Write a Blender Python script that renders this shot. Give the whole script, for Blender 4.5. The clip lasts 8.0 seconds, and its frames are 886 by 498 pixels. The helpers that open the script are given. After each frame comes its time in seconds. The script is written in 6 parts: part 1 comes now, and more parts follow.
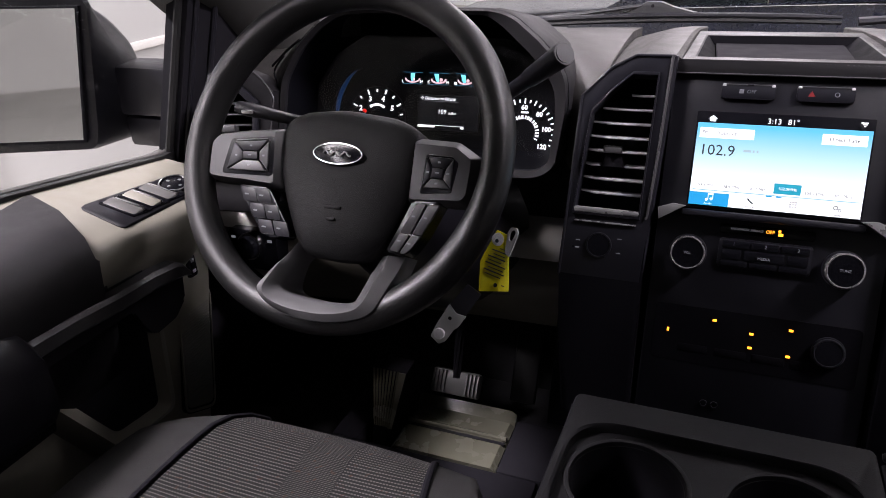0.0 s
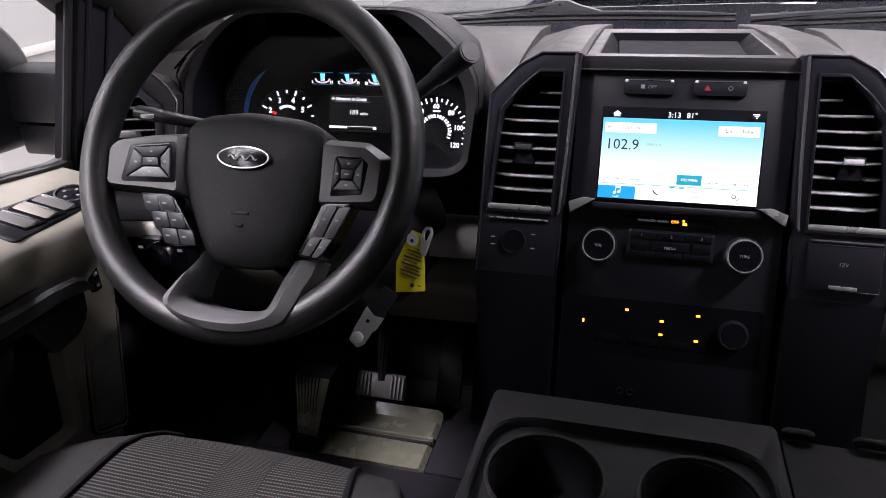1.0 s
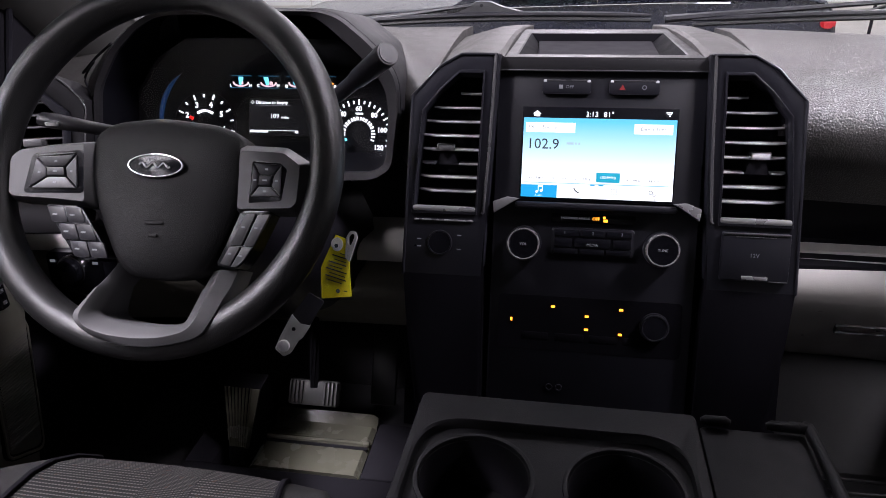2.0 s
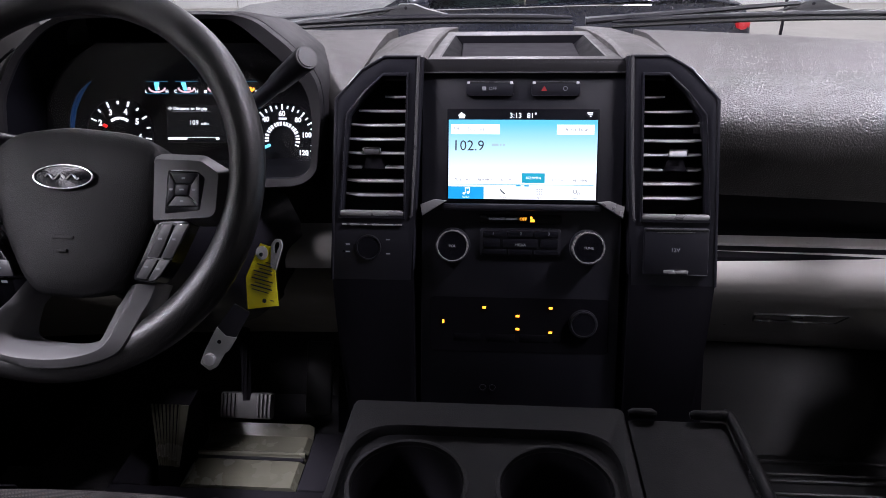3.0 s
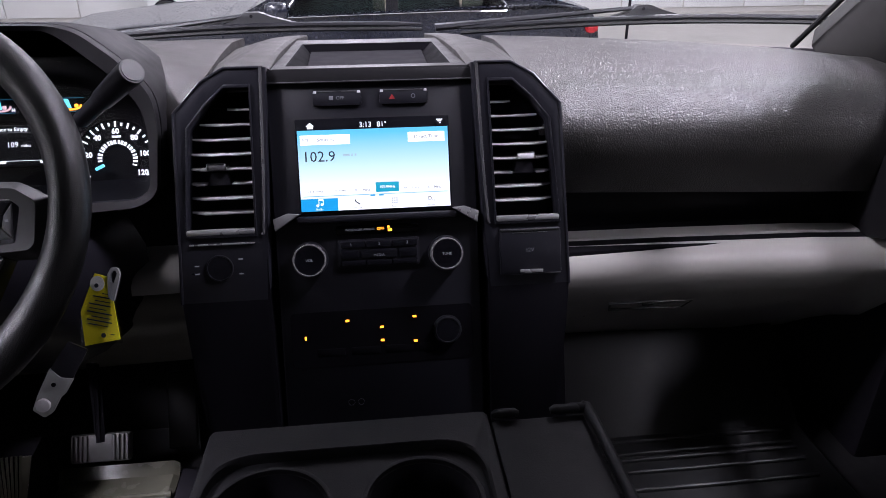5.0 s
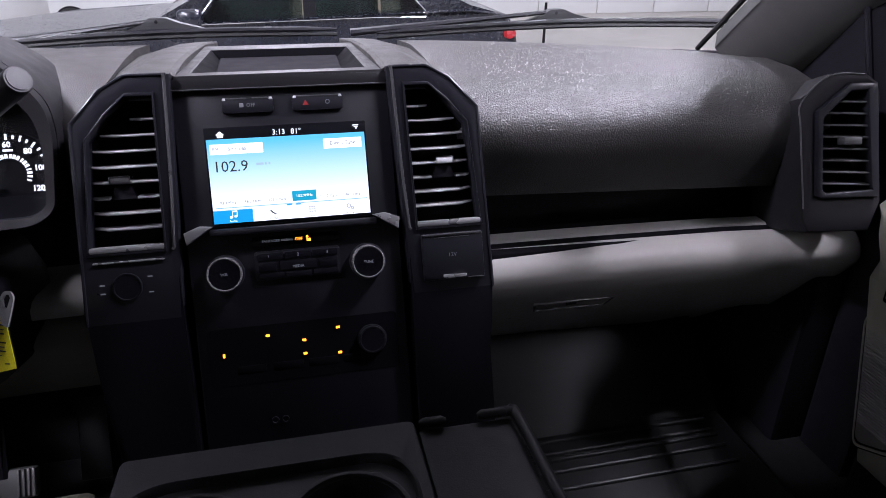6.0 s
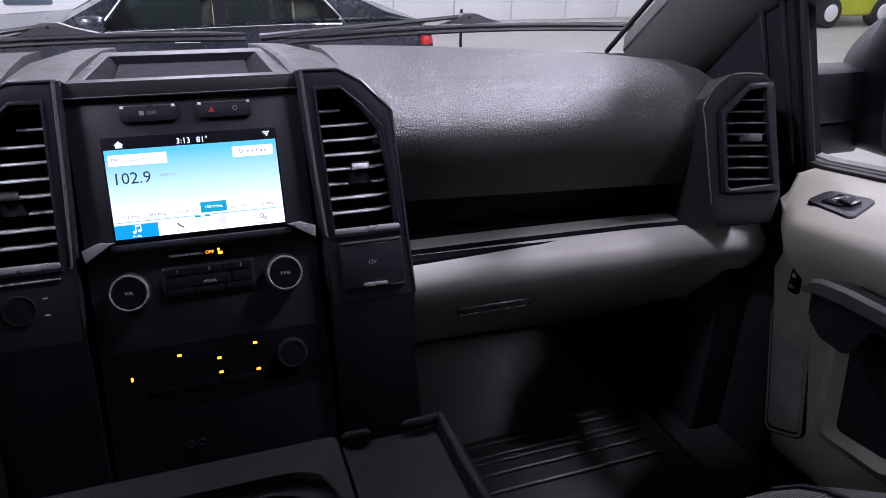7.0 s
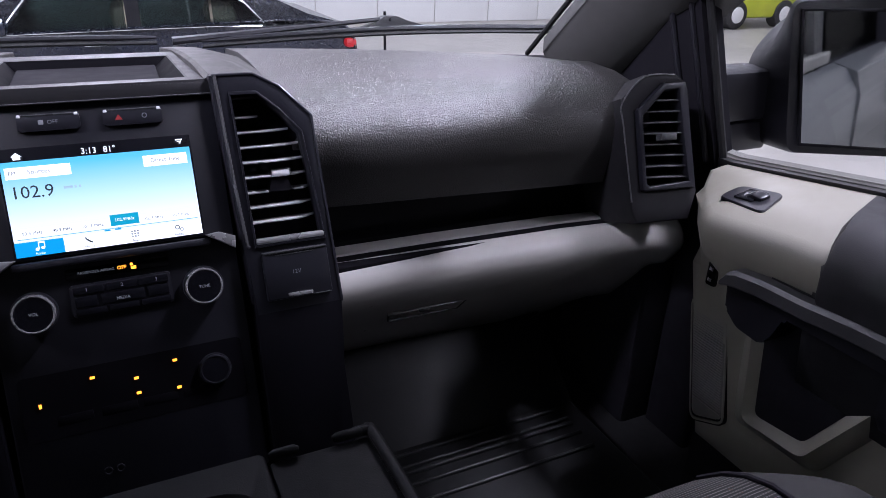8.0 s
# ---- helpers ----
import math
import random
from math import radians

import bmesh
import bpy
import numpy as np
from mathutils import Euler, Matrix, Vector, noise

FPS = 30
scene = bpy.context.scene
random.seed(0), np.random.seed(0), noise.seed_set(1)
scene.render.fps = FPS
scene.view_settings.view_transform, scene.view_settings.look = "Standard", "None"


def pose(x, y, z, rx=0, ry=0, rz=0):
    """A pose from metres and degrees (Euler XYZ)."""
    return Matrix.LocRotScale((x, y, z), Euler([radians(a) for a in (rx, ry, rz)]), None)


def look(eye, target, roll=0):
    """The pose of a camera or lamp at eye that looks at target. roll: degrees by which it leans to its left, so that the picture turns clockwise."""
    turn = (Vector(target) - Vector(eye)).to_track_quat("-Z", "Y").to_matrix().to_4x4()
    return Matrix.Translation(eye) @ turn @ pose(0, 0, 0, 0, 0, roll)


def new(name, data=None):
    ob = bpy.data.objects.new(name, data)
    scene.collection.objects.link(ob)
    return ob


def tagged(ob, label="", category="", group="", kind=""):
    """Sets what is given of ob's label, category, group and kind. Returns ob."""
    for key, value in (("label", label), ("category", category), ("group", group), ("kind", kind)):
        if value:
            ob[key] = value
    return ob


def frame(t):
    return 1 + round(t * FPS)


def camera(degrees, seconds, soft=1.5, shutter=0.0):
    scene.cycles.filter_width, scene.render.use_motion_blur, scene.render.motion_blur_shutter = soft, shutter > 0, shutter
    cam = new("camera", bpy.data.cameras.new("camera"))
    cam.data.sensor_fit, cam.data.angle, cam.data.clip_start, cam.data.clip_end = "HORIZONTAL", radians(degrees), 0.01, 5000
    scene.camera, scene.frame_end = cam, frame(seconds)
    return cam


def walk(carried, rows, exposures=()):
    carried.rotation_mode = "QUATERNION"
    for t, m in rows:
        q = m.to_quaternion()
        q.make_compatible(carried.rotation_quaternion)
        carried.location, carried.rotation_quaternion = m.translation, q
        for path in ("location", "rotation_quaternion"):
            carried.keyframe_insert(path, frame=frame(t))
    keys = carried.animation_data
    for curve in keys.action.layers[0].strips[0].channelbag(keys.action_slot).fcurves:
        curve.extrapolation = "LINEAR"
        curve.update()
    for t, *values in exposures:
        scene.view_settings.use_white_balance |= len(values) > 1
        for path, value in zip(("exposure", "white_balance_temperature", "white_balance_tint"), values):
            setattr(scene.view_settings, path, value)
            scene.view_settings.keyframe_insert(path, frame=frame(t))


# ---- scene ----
cam = camera(66.0, 8.0, soft=0.75)
PATH = [
    (0, (-0.069, 0.218, 1.716), (-0.766, 1.873, 0.834), -3.0),
    (0.5, (-0.061, 0.224, 1.715), (-0.659, 1.914, 0.827), -2.7),
    (1, (-0.056, 0.228, 1.713), (-0.556, 1.948, 0.823), -2.4),
    (1.5, (-0.049, 0.232, 1.714), (-0.461, 1.973, 0.82), -2.1),
    (3, (-0.032, 0.242, 1.713), (-0.179, 2.025, 0.819), -1.1),
    (3.5, (-0.024, 0.245, 1.714), (-0.088, 2.033, 0.821), -1.0),
    (4, (-0.016, 0.248, 1.713), (0.003, 2.039, 0.824), -0.7),
    (4.5, (-0.011, 0.251, 1.713), (0.097, 2.041, 0.826), -0.4),
    (6, (0.004, 0.263, 1.708), (0.411, 2.02, 0.842), 0.5),
    (6.5, (0.009, 0.27, 1.704), (0.525, 2.003, 0.848), 0.9),
    (7, (0.014, 0.273, 1.702), (0.631, 1.977, 0.856), 1.2),
    (7.5, (0.02, 0.274, 1.702), (0.729, 1.946, 0.863), 1.5),
    (8, (0.023, 0.279, 1.702), (0.825, 1.909, 0.866), 1.9),
]
walk(cam, [(t, look(eye, target, roll)) for t, eye, target, roll in PATH],
     [(0, 0.48, 6450, 20), (1, 0.58, 6350, 20), (3, 0.54, 6100, 20), (4, 0.40, 6000, 22), (4.5, 0.38, 6000, 22), (6.5, 0.44, 5800, 22), (8, 0.40, 5650, 22)])

# ---------------- light: a big hall with unseen ceiling tubes, daylight-white ---------
scene.view_settings.exposure = 0.0
world = bpy.data.worlds.new("world")
scene.world = world
world.use_nodes = True
world.node_tree.nodes["Background"].inputs[0].default_value = (0.9, 0.95, 1.0, 1)
world.node_tree.nodes["Background"].inputs[1].default_value = 0.02


def ceiling_lamp(x, y, sx, sy, watts):
    lamp = bpy.data.lights.new("unseen_ceiling_light", "AREA")
    lamp.shape, lamp.size, lamp.size_y, lamp.energy = "RECTANGLE", sx, sy, watts
    lamp.color = (1.0, 0.965, 0.985)
    ob = new("unseen_ceiling_light", lamp)
    ob.matrix_world = pose(x, y, 4.7)
    return ob


# unseen lamps; those near the truck are added and sized to light chosen cab parts
for lx, ly, watts in ((-6.4, 1.0, 60), (-3.0, 0.2, 420), (2.5, 0.8, 270), (-2.1, 4.2, 80), (2.1, 4.2, 80), (6.4, 1.0, 70), (2.7, -1.8, 58), (-2.7, -1.8, 72), (-12.0, -5.5, 95), (12.0, -5.5, 45), (0.0, -6.5, 40), (-6.4, 7.6, 120),
                      (0.0, 7.6, 125), (6.4, 7.6, 105), (-6.4, 11.6, 95), (0.0, 11.6, 90), (6.4, 11.6, 85), (12.8, 7.6, 85), (12.8, 11.6, 80)):
    ceiling_lamp(lx, ly, 0.30, 1.2, watts)

# ---------------- materials ----------------


def mat(name, color, rough=0.5, metal=0.0, vary=0.25, scale=40.0, bump=0.1, bump_scale=600.0, bump_dist=0.0004, spec=0.5,
        rough_vary=0.15, coat=0.0, pattern="noise"):
    """A surface with two scales of variation (blotches and grain) in colour, roughness and relief."""
    m = bpy.data.materials.new(name)
    m.use_nodes = True
    nt = m.node_tree
    b = nt.nodes["Principled BSDF"]
    b.inputs["Metallic"].default_value = metal
    b.inputs["Specular IOR Level"].default_value = spec
    b.inputs["Coat Weight"].default_value = coat
    tc = nt.nodes.new("ShaderNodeTexCoord")
    big = nt.nodes.new("ShaderNodeTexNoise")
    big.inputs["Scale"].default_value, big.inputs["Detail"].default_value = scale * 0.2, 6
    nt.links.new(tc.outputs["Object"], big.inputs["Vector"])
    ramp = nt.nodes.new("ShaderNodeValToRGB")
    lo = [c * (1 - vary) for c in color]
    hi = [min(1, c * (1 + vary)) for c in color]
    ramp.color_ramp.elements[0].position, ramp.color_ramp.elements[1].position = 0.3, 0.7
    ramp.color_ramp.elements[0].color, ramp.color_ramp.elements[1].color = (*lo, 1), (*hi, 1)
    nt.links.new(big.outputs["Fac"], ramp.inputs["Fac"])
    nt.links.new(ramp.outputs["Color"], b.inputs["Base Color"])
    rr = nt.nodes.new("ShaderNodeMapRange")
    rr.inputs["To Min"].default_value, rr.inputs["To Max"].default_value = max(0.02, rough - rough_vary), min(1, rough + rough_vary)
    mid_noise = nt.nodes.new("ShaderNodeTexNoise")
    mid_noise.inputs["Scale"].default_value, mid_noise.inputs["Detail"].default_value = scale, 4
    nt.links.new(tc.outputs["Object"], mid_noise.inputs["Vector"])
    nt.links.new(mid_noise.outputs["Fac"], rr.inputs["Value"])
    nt.links.new(rr.outputs["Result"], b.inputs["Roughness"])
    if bump:
        if pattern == "leather":
            grain = nt.nodes.new("ShaderNodeTexVoronoi")
            grain.inputs["Scale"].default_value = bump_scale
            out = grain.outputs["Distance"]
        else:
            grain = nt.nodes.new("ShaderNodeTexNoise")
            grain.inputs["Scale"].default_value, grain.inputs["Detail"].default_value = bump_scale, 3
            out = grain.outputs["Fac"]
        nt.links.new(tc.outputs["Object"], grain.inputs["Vector"])
        bp = nt.nodes.new("ShaderNodeBump")
        bp.inputs["Strength"].default_value, bp.inputs["Distance"].default_value = bump, bump_dist
        nt.links.new(out, bp.inputs["Height"])
        nt.links.new(bp.outputs["Normal"], b.inputs["Normal"])
    return m


def glow(name, color, strength):
    m = bpy.data.materials.new(name)
    m.use_nodes = True
    b = m.node_tree.nodes["Principled BSDF"]
    b.inputs["Base Color"].default_value = (*[c * 0.2 for c in color], 1)
    b.inputs["Emission Color"].default_value = (*color, 1)
    b.inputs["Emission Strength"].default_value = strength
    b.inputs["Roughness"].default_value = 0.4
    return m


def glass(name, color=(1, 1, 1), rough=0.0, shine=0.05):
    m = bpy.data.materials.new(name)
    m.use_nodes = True
    nt = m.node_tree
    nt.nodes.remove(nt.nodes["Principled BSDF"])
    clear = nt.nodes.new("ShaderNodeBsdfTransparent")
    clear.inputs[0].default_value = (*color, 1)
    gloss = nt.nodes.new("ShaderNodeBsdfGlossy")
    gloss.inputs["Roughness"].default_value = rough
    mix = nt.nodes.new("ShaderNodeMixShader")
    mix.inputs[0].default_value = shine
    nt.links.new(clear.outputs[0], mix.inputs[1])
    nt.links.new(gloss.outputs[0], mix.inputs[2])
    nt.links.new(mix.outputs[0], nt.nodes["Material Output"].inputs["Surface"])
    return m


DASH = mat("dash_soft_black", (0.034, 0.032, 0.031), 0.45, bump=0.45, bump_scale=800, bump_dist=0.0006, pattern="leather", vary=0.12)
PAD = mat("airbag_panel_black", (0.036, 0.034, 0.033), 0.32, bump=1.0, bump_scale=480, bump_dist=0.0016, vary=0.1, spec=1.0, rough_vary=0.06)
BLACK = mat("hard_black_plastic", (0.009, 0.0085, 0.012), 0.40, bump=0.25, bump_scale=900, vary=0.15, spec=0.35)
SATIN = mat("satin_dark_plastic", (0.012, 0.012, 0.016), 0.30, bump=0.12, bump_scale=1500, vary=0.06, spec=0.4, rough_vary=0.05)
GLOSS = mat("piano_black", (0.005, 0.005, 0.007), 0.22, bump=0, vary=0.1, rough_vary=0.08, spec=0.25)
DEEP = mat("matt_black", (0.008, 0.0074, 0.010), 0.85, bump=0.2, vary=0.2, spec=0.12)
GREY = mat("grey_door_plastic", (0.21, 0.199, 0.164), 0.5, bump=0.3, bump_scale=800, vary=0.06)
# same plastic as GREY, its stronger light put into a paler colour
TRIM = mat("grey_plastic_lit", (0.46, 0.447, 0.418), 0.34, bump=0.3, bump_scale=800, vary=0.06)
SATIN_GREY = mat("satin_grey_plastic", (0.046, 0.0455, 0.048), 0.44, bump=0.15, bump_scale=1500, vary=0.1)
SPOKE = mat("satin_grey_spoke", (0.055, 0.055, 0.058), 0.32, bump=0.1, bump_scale=1500, vary=0.1)
SILVER = mat("silver_plastic", (0.42, 0.42, 0.43), 0.28, metal=0.7, bump=0.05, vary=0.08)
CHROME = mat("chrome", (0.8, 0.8, 0.82), 0.12, metal=1.0, bump=0, vary=0.05, rough_vary=0.05)
LEATHER = mat("wheel_grain", (0.010, 0.010, 0.0103), 0.38, bump=0.3, bump_scale=1100, bump_dist=0.0005, pattern="leather", vary=0.1, spec=0.6)
RUBBER = mat("rubber", (0.012, 0.012, 0.0125), 0.5, bump=0.4, bump_scale=300, vary=0.3, scale=30, spec=0.3)
FLOORMAT = mat("rubber_floor", (0.092, 0.090, 0.068), 0.26, bump=0.4, bump_scale=200, vary=0.35, scale=25)
CARPET = mat("floor_black", (0.012, 0.0115, 0.013), 0.9, bump=0.5, bump_scale=500, vary=0.3)
HUB = mat("airbag_cover_grain", (0.006, 0.006, 0.0065), 0.48, bump=0.35, bump_scale=1100, bump_dist=0.0005, pattern="leather", vary=0.1, spec=0.24, rough_vary=0.08)
STACK_BLACK = mat("stack_black", (0.0025, 0.0023, 0.0036), 0.65, bump=0.2, bump_scale=900, vary=0.15, spec=0.05)
HOOD_BLACK = mat("hood_soft_black", (0.010, 0.0095, 0.011), 0.55, bump=0.3, bump_scale=900, vary=0.1, spec=0.2)
ROOF = mat("headliner_grey", (0.14, 0.137, 0.13), 0.9, bump=0.3, bump_scale=700, vary=0.08)
PILLAR = mat("pillar_grey", (0.045, 0.044, 0.042), 0.6, bump=0.3, bump_scale=700, vary=0.08)

# ---------------- shape helpers ----------------


def thing(name, label, category, group="", kind=""):
    return tagged(new(name), label, category, group, kind)


def part(name, bm, material, parent=None, label="", angle=35):
    """Links a bmesh as one mesh object under a thing or a part."""
    bmesh.ops.recalc_face_normals(bm, faces=bm.faces)
    me = bpy.data.meshes.new(name)
    bm.to_mesh(me)
    bm.free()
    me.materials.append(material)
    me.shade_smooth()
    me.set_sharp_from_angle(angle=radians(angle))
    ob = new(name, me)
    ob.parent = parent
    return tagged(ob, label)


def solo(name, bm, material, label, category, group="", kind=""):
    """A thing that is one mesh."""
    return tagged(part(name, bm, material), label, category, group, kind)


def place(bm, verts, m):
    bmesh.ops.transform(bm, matrix=m, verts=verts)


def rbox(bm, lo, hi, bev=0.002, m=None, seg=2):
    """A box between two corners with rounded edges."""
    lo, hi = Vector(lo), Vector(hi)
    made = bmesh.ops.create_cube(bm, size=1)["verts"]
    size = hi - lo
    place(bm, made, Matrix.Translation((lo + hi) / 2) @ Matrix.Diagonal((*size, 1)))
    if bev > 0:
        edges = list({e for v in made for e in v.link_edges})
        out = bmesh.ops.bevel(bm, geom=edges, offset=min(bev, 0.45 * min(abs(s) for s in size)), segments=seg, affect="EDGES", profile=0.5)
        made = list({v for f in out["faces"] for v in f.verts} | {v for v in made if v.is_valid})
    if m is not None:
        place(bm, made, m)
    return bm


def prism(bm, pts, d0, d1, m=None, bev=0.0, seg=2):
    """A polygon in the local x-z plane, from depth y=d0 to y=d1, its front (d0) rim rounded."""
    a = [bm.verts.new((u, d0, v)) for u, v in pts]
    b = [bm.verts.new((u, d1, v)) for u, v in pts]
    n = len(pts)
    front = bm.faces.new(a)
    bm.faces.new(b[::-1])
    for i in range(n):
        bm.faces.new((a[i], b[i], b[(i + 1) % n], a[(i + 1) % n]))
    made = a + b
    if bev > 0:
        out = bmesh.ops.bevel(bm, geom=list(front.edges), offset=bev, segments=seg, affect="EDGES", profile=0.5)
        made = list({v for f in out["faces"] for v in f.verts} | {v for v in made if v.is_valid})
    if m is not None:
        place(bm, made, m)
    return bm


def collar(bm, outer, inner, d0, d1, m=None, bev=0.0):
    """A flat ring between two outlines with the same number of points."""
    n = len(outer)
    rings = [[bm.verts.new((u, d, v)) for u, v in pts] for pts, d in ((outer, d1), (outer, d0), (inner, d0), (inner, d1))]
    for k in range(4):
        p, q = rings[k], rings[(k + 1) % 4]
        for i in range(n):
            bm.faces.new((p[i], p[(i + 1) % n], q[(i + 1) % n], q[i]))
    made = [v for r in rings for v in r]
    if bev > 0:
        edges = [e for e in {e for v in rings[1] + rings[2] for e in v.link_edges}
                 if (e.verts[0] in rings[1] and e.verts[1] in rings[1]) or (e.verts[0] in rings[2] and e.verts[1] in rings[2])]
        out = bmesh.ops.bevel(bm, geom=edges, offset=bev, segments=2, affect="EDGES", profile=0.5)
        made = list({v for f in out["faces"] for v in f.verts} | {v for v in made if v.is_valid})
    if m is not None:
        place(bm, made, m)
    return bm


def disc(bm, r, d0, d1, m=None, n=40, bev=0.0, r1=None):
    """A round plug along local y, its front at d0."""
    pts = [(r * math.cos(2 * math.pi * i / n), r * math.sin(2 * math.pi * i / n)) for i in range(n)]
    return prism(bm, pts, d0, d1, m, bev)


def ring(bm, r0, r1, d0, d1, m=None, n=40, bev=0.0):
    c = [(math.cos(2 * math.pi * i / n), math.sin(2 * math.pi * i / n)) for i in range(n)]
    return collar(bm, [(r1 * a, r1 * b) for a, b in c], [(r0 * a, r0 * b) for a, b in c], d0, d1, m, bev)


def loft(bm, rows, cap=True, closed=True):
    """Joins rows of equally many points into one skin; closed: each row is a loop."""
    vs = [[bm.verts.new(p) for p in row] for row in rows]
    n = len(rows[0])
    for a, b in zip(vs, vs[1:]):
        for i in range(n if closed else n - 1):
            j = (i + 1) % n
            bm.faces.new((a[i], a[j], b[j], b[i]))
    if cap and closed:
        bm.faces.new(vs[0][::-1])
        bm.faces.new(vs[-1])
    return vs


def tube(bm, path, radius, n=12, cap=True, flat=1.0):
    """A round bar along points; radius may be a list; flat squeezes it along its second axis."""
    path = [Vector(p) for p in path]
    rows = []
    up = Vector((0, 0, 1))
    for i, p in enumerate(path):
        d = (path[min(i + 1, len(path) - 1)] - path[max(i - 1, 0)]).normalized()
        if abs(d.dot(up)) > 0.95:
            up = Vector((1, 0, 0))
        s = d.cross(up).normalized()
        t = s.cross(d).normalized()
        r = radius[i] if isinstance(radius, (list, tuple)) else radius
        rows.append([p + r * (math.cos(a) * s + flat * math.sin(a) * t) for a in (2 * math.pi * k / n for k in range(n))])
    loft(bm, rows, cap)
    return bm


def curve_pts(pts, k=6):
    """A smooth line (Catmull-Rom) through points."""
    pts = [Vector(p) for p in pts]
    out = []
    for i in range(len(pts) - 1):
        p0, p1, p2, p3 = pts[max(i - 1, 0)], pts[i], pts[i + 1], pts[min(i + 2, len(pts) - 1)]
        for j in range(k):
            t = j / k
            out.append(0.5 * ((2 * p1) + (p2 - p0) * t + (2 * p0 - 5 * p1 + 4 * p2 - p3) * t * t + (3 * p1 - p0 - 3 * p2 + p3) * t ** 3))
    out.append(pts[-1])
    return out


def rounded(pts, r, k=4):
    """A 2D outline with its corners rounded."""
    out = []
    n = len(pts)
    for i in range(n):
        p = Vector(pts[i])
        a, b = Vector(pts[i - 1]) - p, Vector(pts[(i + 1) % n]) - p
        ra = min(r, 0.45 * a.length, 0.45 * b.length)
        s, e = p + a.normalized() * ra, p + b.normalized() * ra
        for j in range(k + 1):
            t = j / k
            q = s * (1 - t) ** 2 + p * 2 * t * (1 - t) + e * t * t
            out.append((q.x, q.y))
    return out


def rect(x0, x1, z0, z1):
    return [(x0, z0), (x1, z0), (x1, z1), (x0, z1)]


def scaled(pts, k):
    cx, cz = sum(p[0] for p in pts) / len(pts), sum(p[1] for p in pts) / len(pts)
    return [(cx + (x - cx) * k, cz + (z - cz) * k) for x, z in pts]


def lettering(text, size, m, material, parent, name="lettering", align="CENTER", label="", bold=0.0):
    """Flat letters that stand in the local x-z plane of m, facing -y."""
    cu = bpy.data.curves.new(name, "FONT")
    cu.body, cu.size, cu.align_x, cu.align_y, cu.extrude = text, size, align, "CENTER", 0.00015
    cu.resolution_u, cu.offset = 2, bold
    tmp = bpy.data.objects.new(name, cu)
    scene.collection.objects.link(tmp)
    me = bpy.data.meshes.new_from_object(tmp.evaluated_get(bpy.context.evaluated_depsgraph_get()))
    bpy.data.objects.remove(tmp)
    bpy.data.curves.remove(cu)
    me.transform(m @ pose(0, 0, 0, 90))
    me.materials.clear()
    me.materials.append(material)
    ob = new(name, me)
    ob.parent = parent
    return tagged(ob, label)


def quick(name, parent, material, lo, hi, m=None, bev=0.0012, label=""):
    return part(name, rbox(bmesh.new(), lo, hi, bev, m), material, parent, label)


# ---------------- the hall outside ----------------
WALL = mat("painted_wall", (0.62, 0.60, 0.57), 0.7, bump=0.1, bump_scale=60, vary=0.06, scale=3)
CONCRETE = mat("sealed_concrete", (0.34, 0.325, 0.30), 0.4, bump=0.1, bump_scale=80, vary=0.12, scale=4)
CEIL = mat("hall_ceiling", (0.5, 0.5, 0.5), 0.9, bump=0.1, bump_scale=20, vary=0.1, scale=3)
WHITE = mat("white_panel", (0.78, 0.78, 0.77), 0.45, bump=0.05, bump_scale=40, vary=0.04, scale=3)

solo("ground", rbox(bmesh.new(), (-20, -9, -0.2), (20, 14, 0.0), 0), CONCRETE, "pale sealed concrete floor of a large hall", "floor", kind="structure")
solo("ceiling", rbox(bmesh.new(), (-20, -9, 4.9), (20, 14, 5.1), 0), CEIL, "grey hall ceiling high above the cars", "ceiling", kind="structure")
wall_n = solo("wall_north", rbox(bmesh.new(), (-20.2, 13.4, 0), (20.2, 13.6, 4.9), 0), WALL, "pale painted hall wall with upright panel seams", "wall", kind="structure")
solo("wall_south", rbox(bmesh.new(), (-20.2, -9.2, 0), (20.2, -9, 4.9), 0), WALL, "pale painted hall wall", "wall", kind="structure")
solo("wall_west", rbox(bmesh.new(), (-20.2, -9, 0), (-20, 13.4, 4.9), 0), WALL, "pale painted hall wall", "wall", kind="structure")
solo("wall_east", rbox(bmesh.new(), (20, -9, 0), (20.2, 13.4, 4.9), 0), WALL, "pale painted hall wall", "wall", kind="structure")
for i in range(-16, 16):
    part("panel", rbox(bmesh.new(), (i * 1.22 + 0.012, 13.37, 0.1), (i * 1.22 + 1.208, 13.398, 4.6), 0.004), WHITE, wall_n)

# ---------------- the cab's shell ----------------
FLOOR_Z = 0.90
solo("cab_floor", rbox(bmesh.new(), (-0.86, -0.9, FLOOR_Z - 0.05), (0.86, 1.25, FLOOR_Z), 0.01), CARPET, "black carpeted floor of the truck cab", "floor", kind="structure")
bm = bmesh.new()
loft(bm, [[(-0.86, 1.25, 0.85), (0.86, 1.25, 0.85), (0.86, 1.45, 1.35), (-0.86, 1.45, 1.35)],
     [(-0.86, 1.28, 0.85), (0.86, 1.28, 0.85), (0.86, 1.50, 1.35), (-0.86, 1.50, 1.35)]])
solo("firewall", bm, CARPET, "black toe board under the dashboard", "wall", kind="structure")
bm = bmesh.new()
rows = []
for i in range(13):
    y = -0.95 + i * (1.83 / 12)
    z = 2.03 - 0.05 * ((i - 5) / 6) ** 2
    rows.append([(-0.68, y, z - 0.05), (-0.4, y, z), (0.4, y, z), (0.68, y, z - 0.05), (0.70, y, z), (0.4, y, z + 0.05), (-0.4, y, z + 0.05), (-0.70, y, z)])
loft(bm, rows)
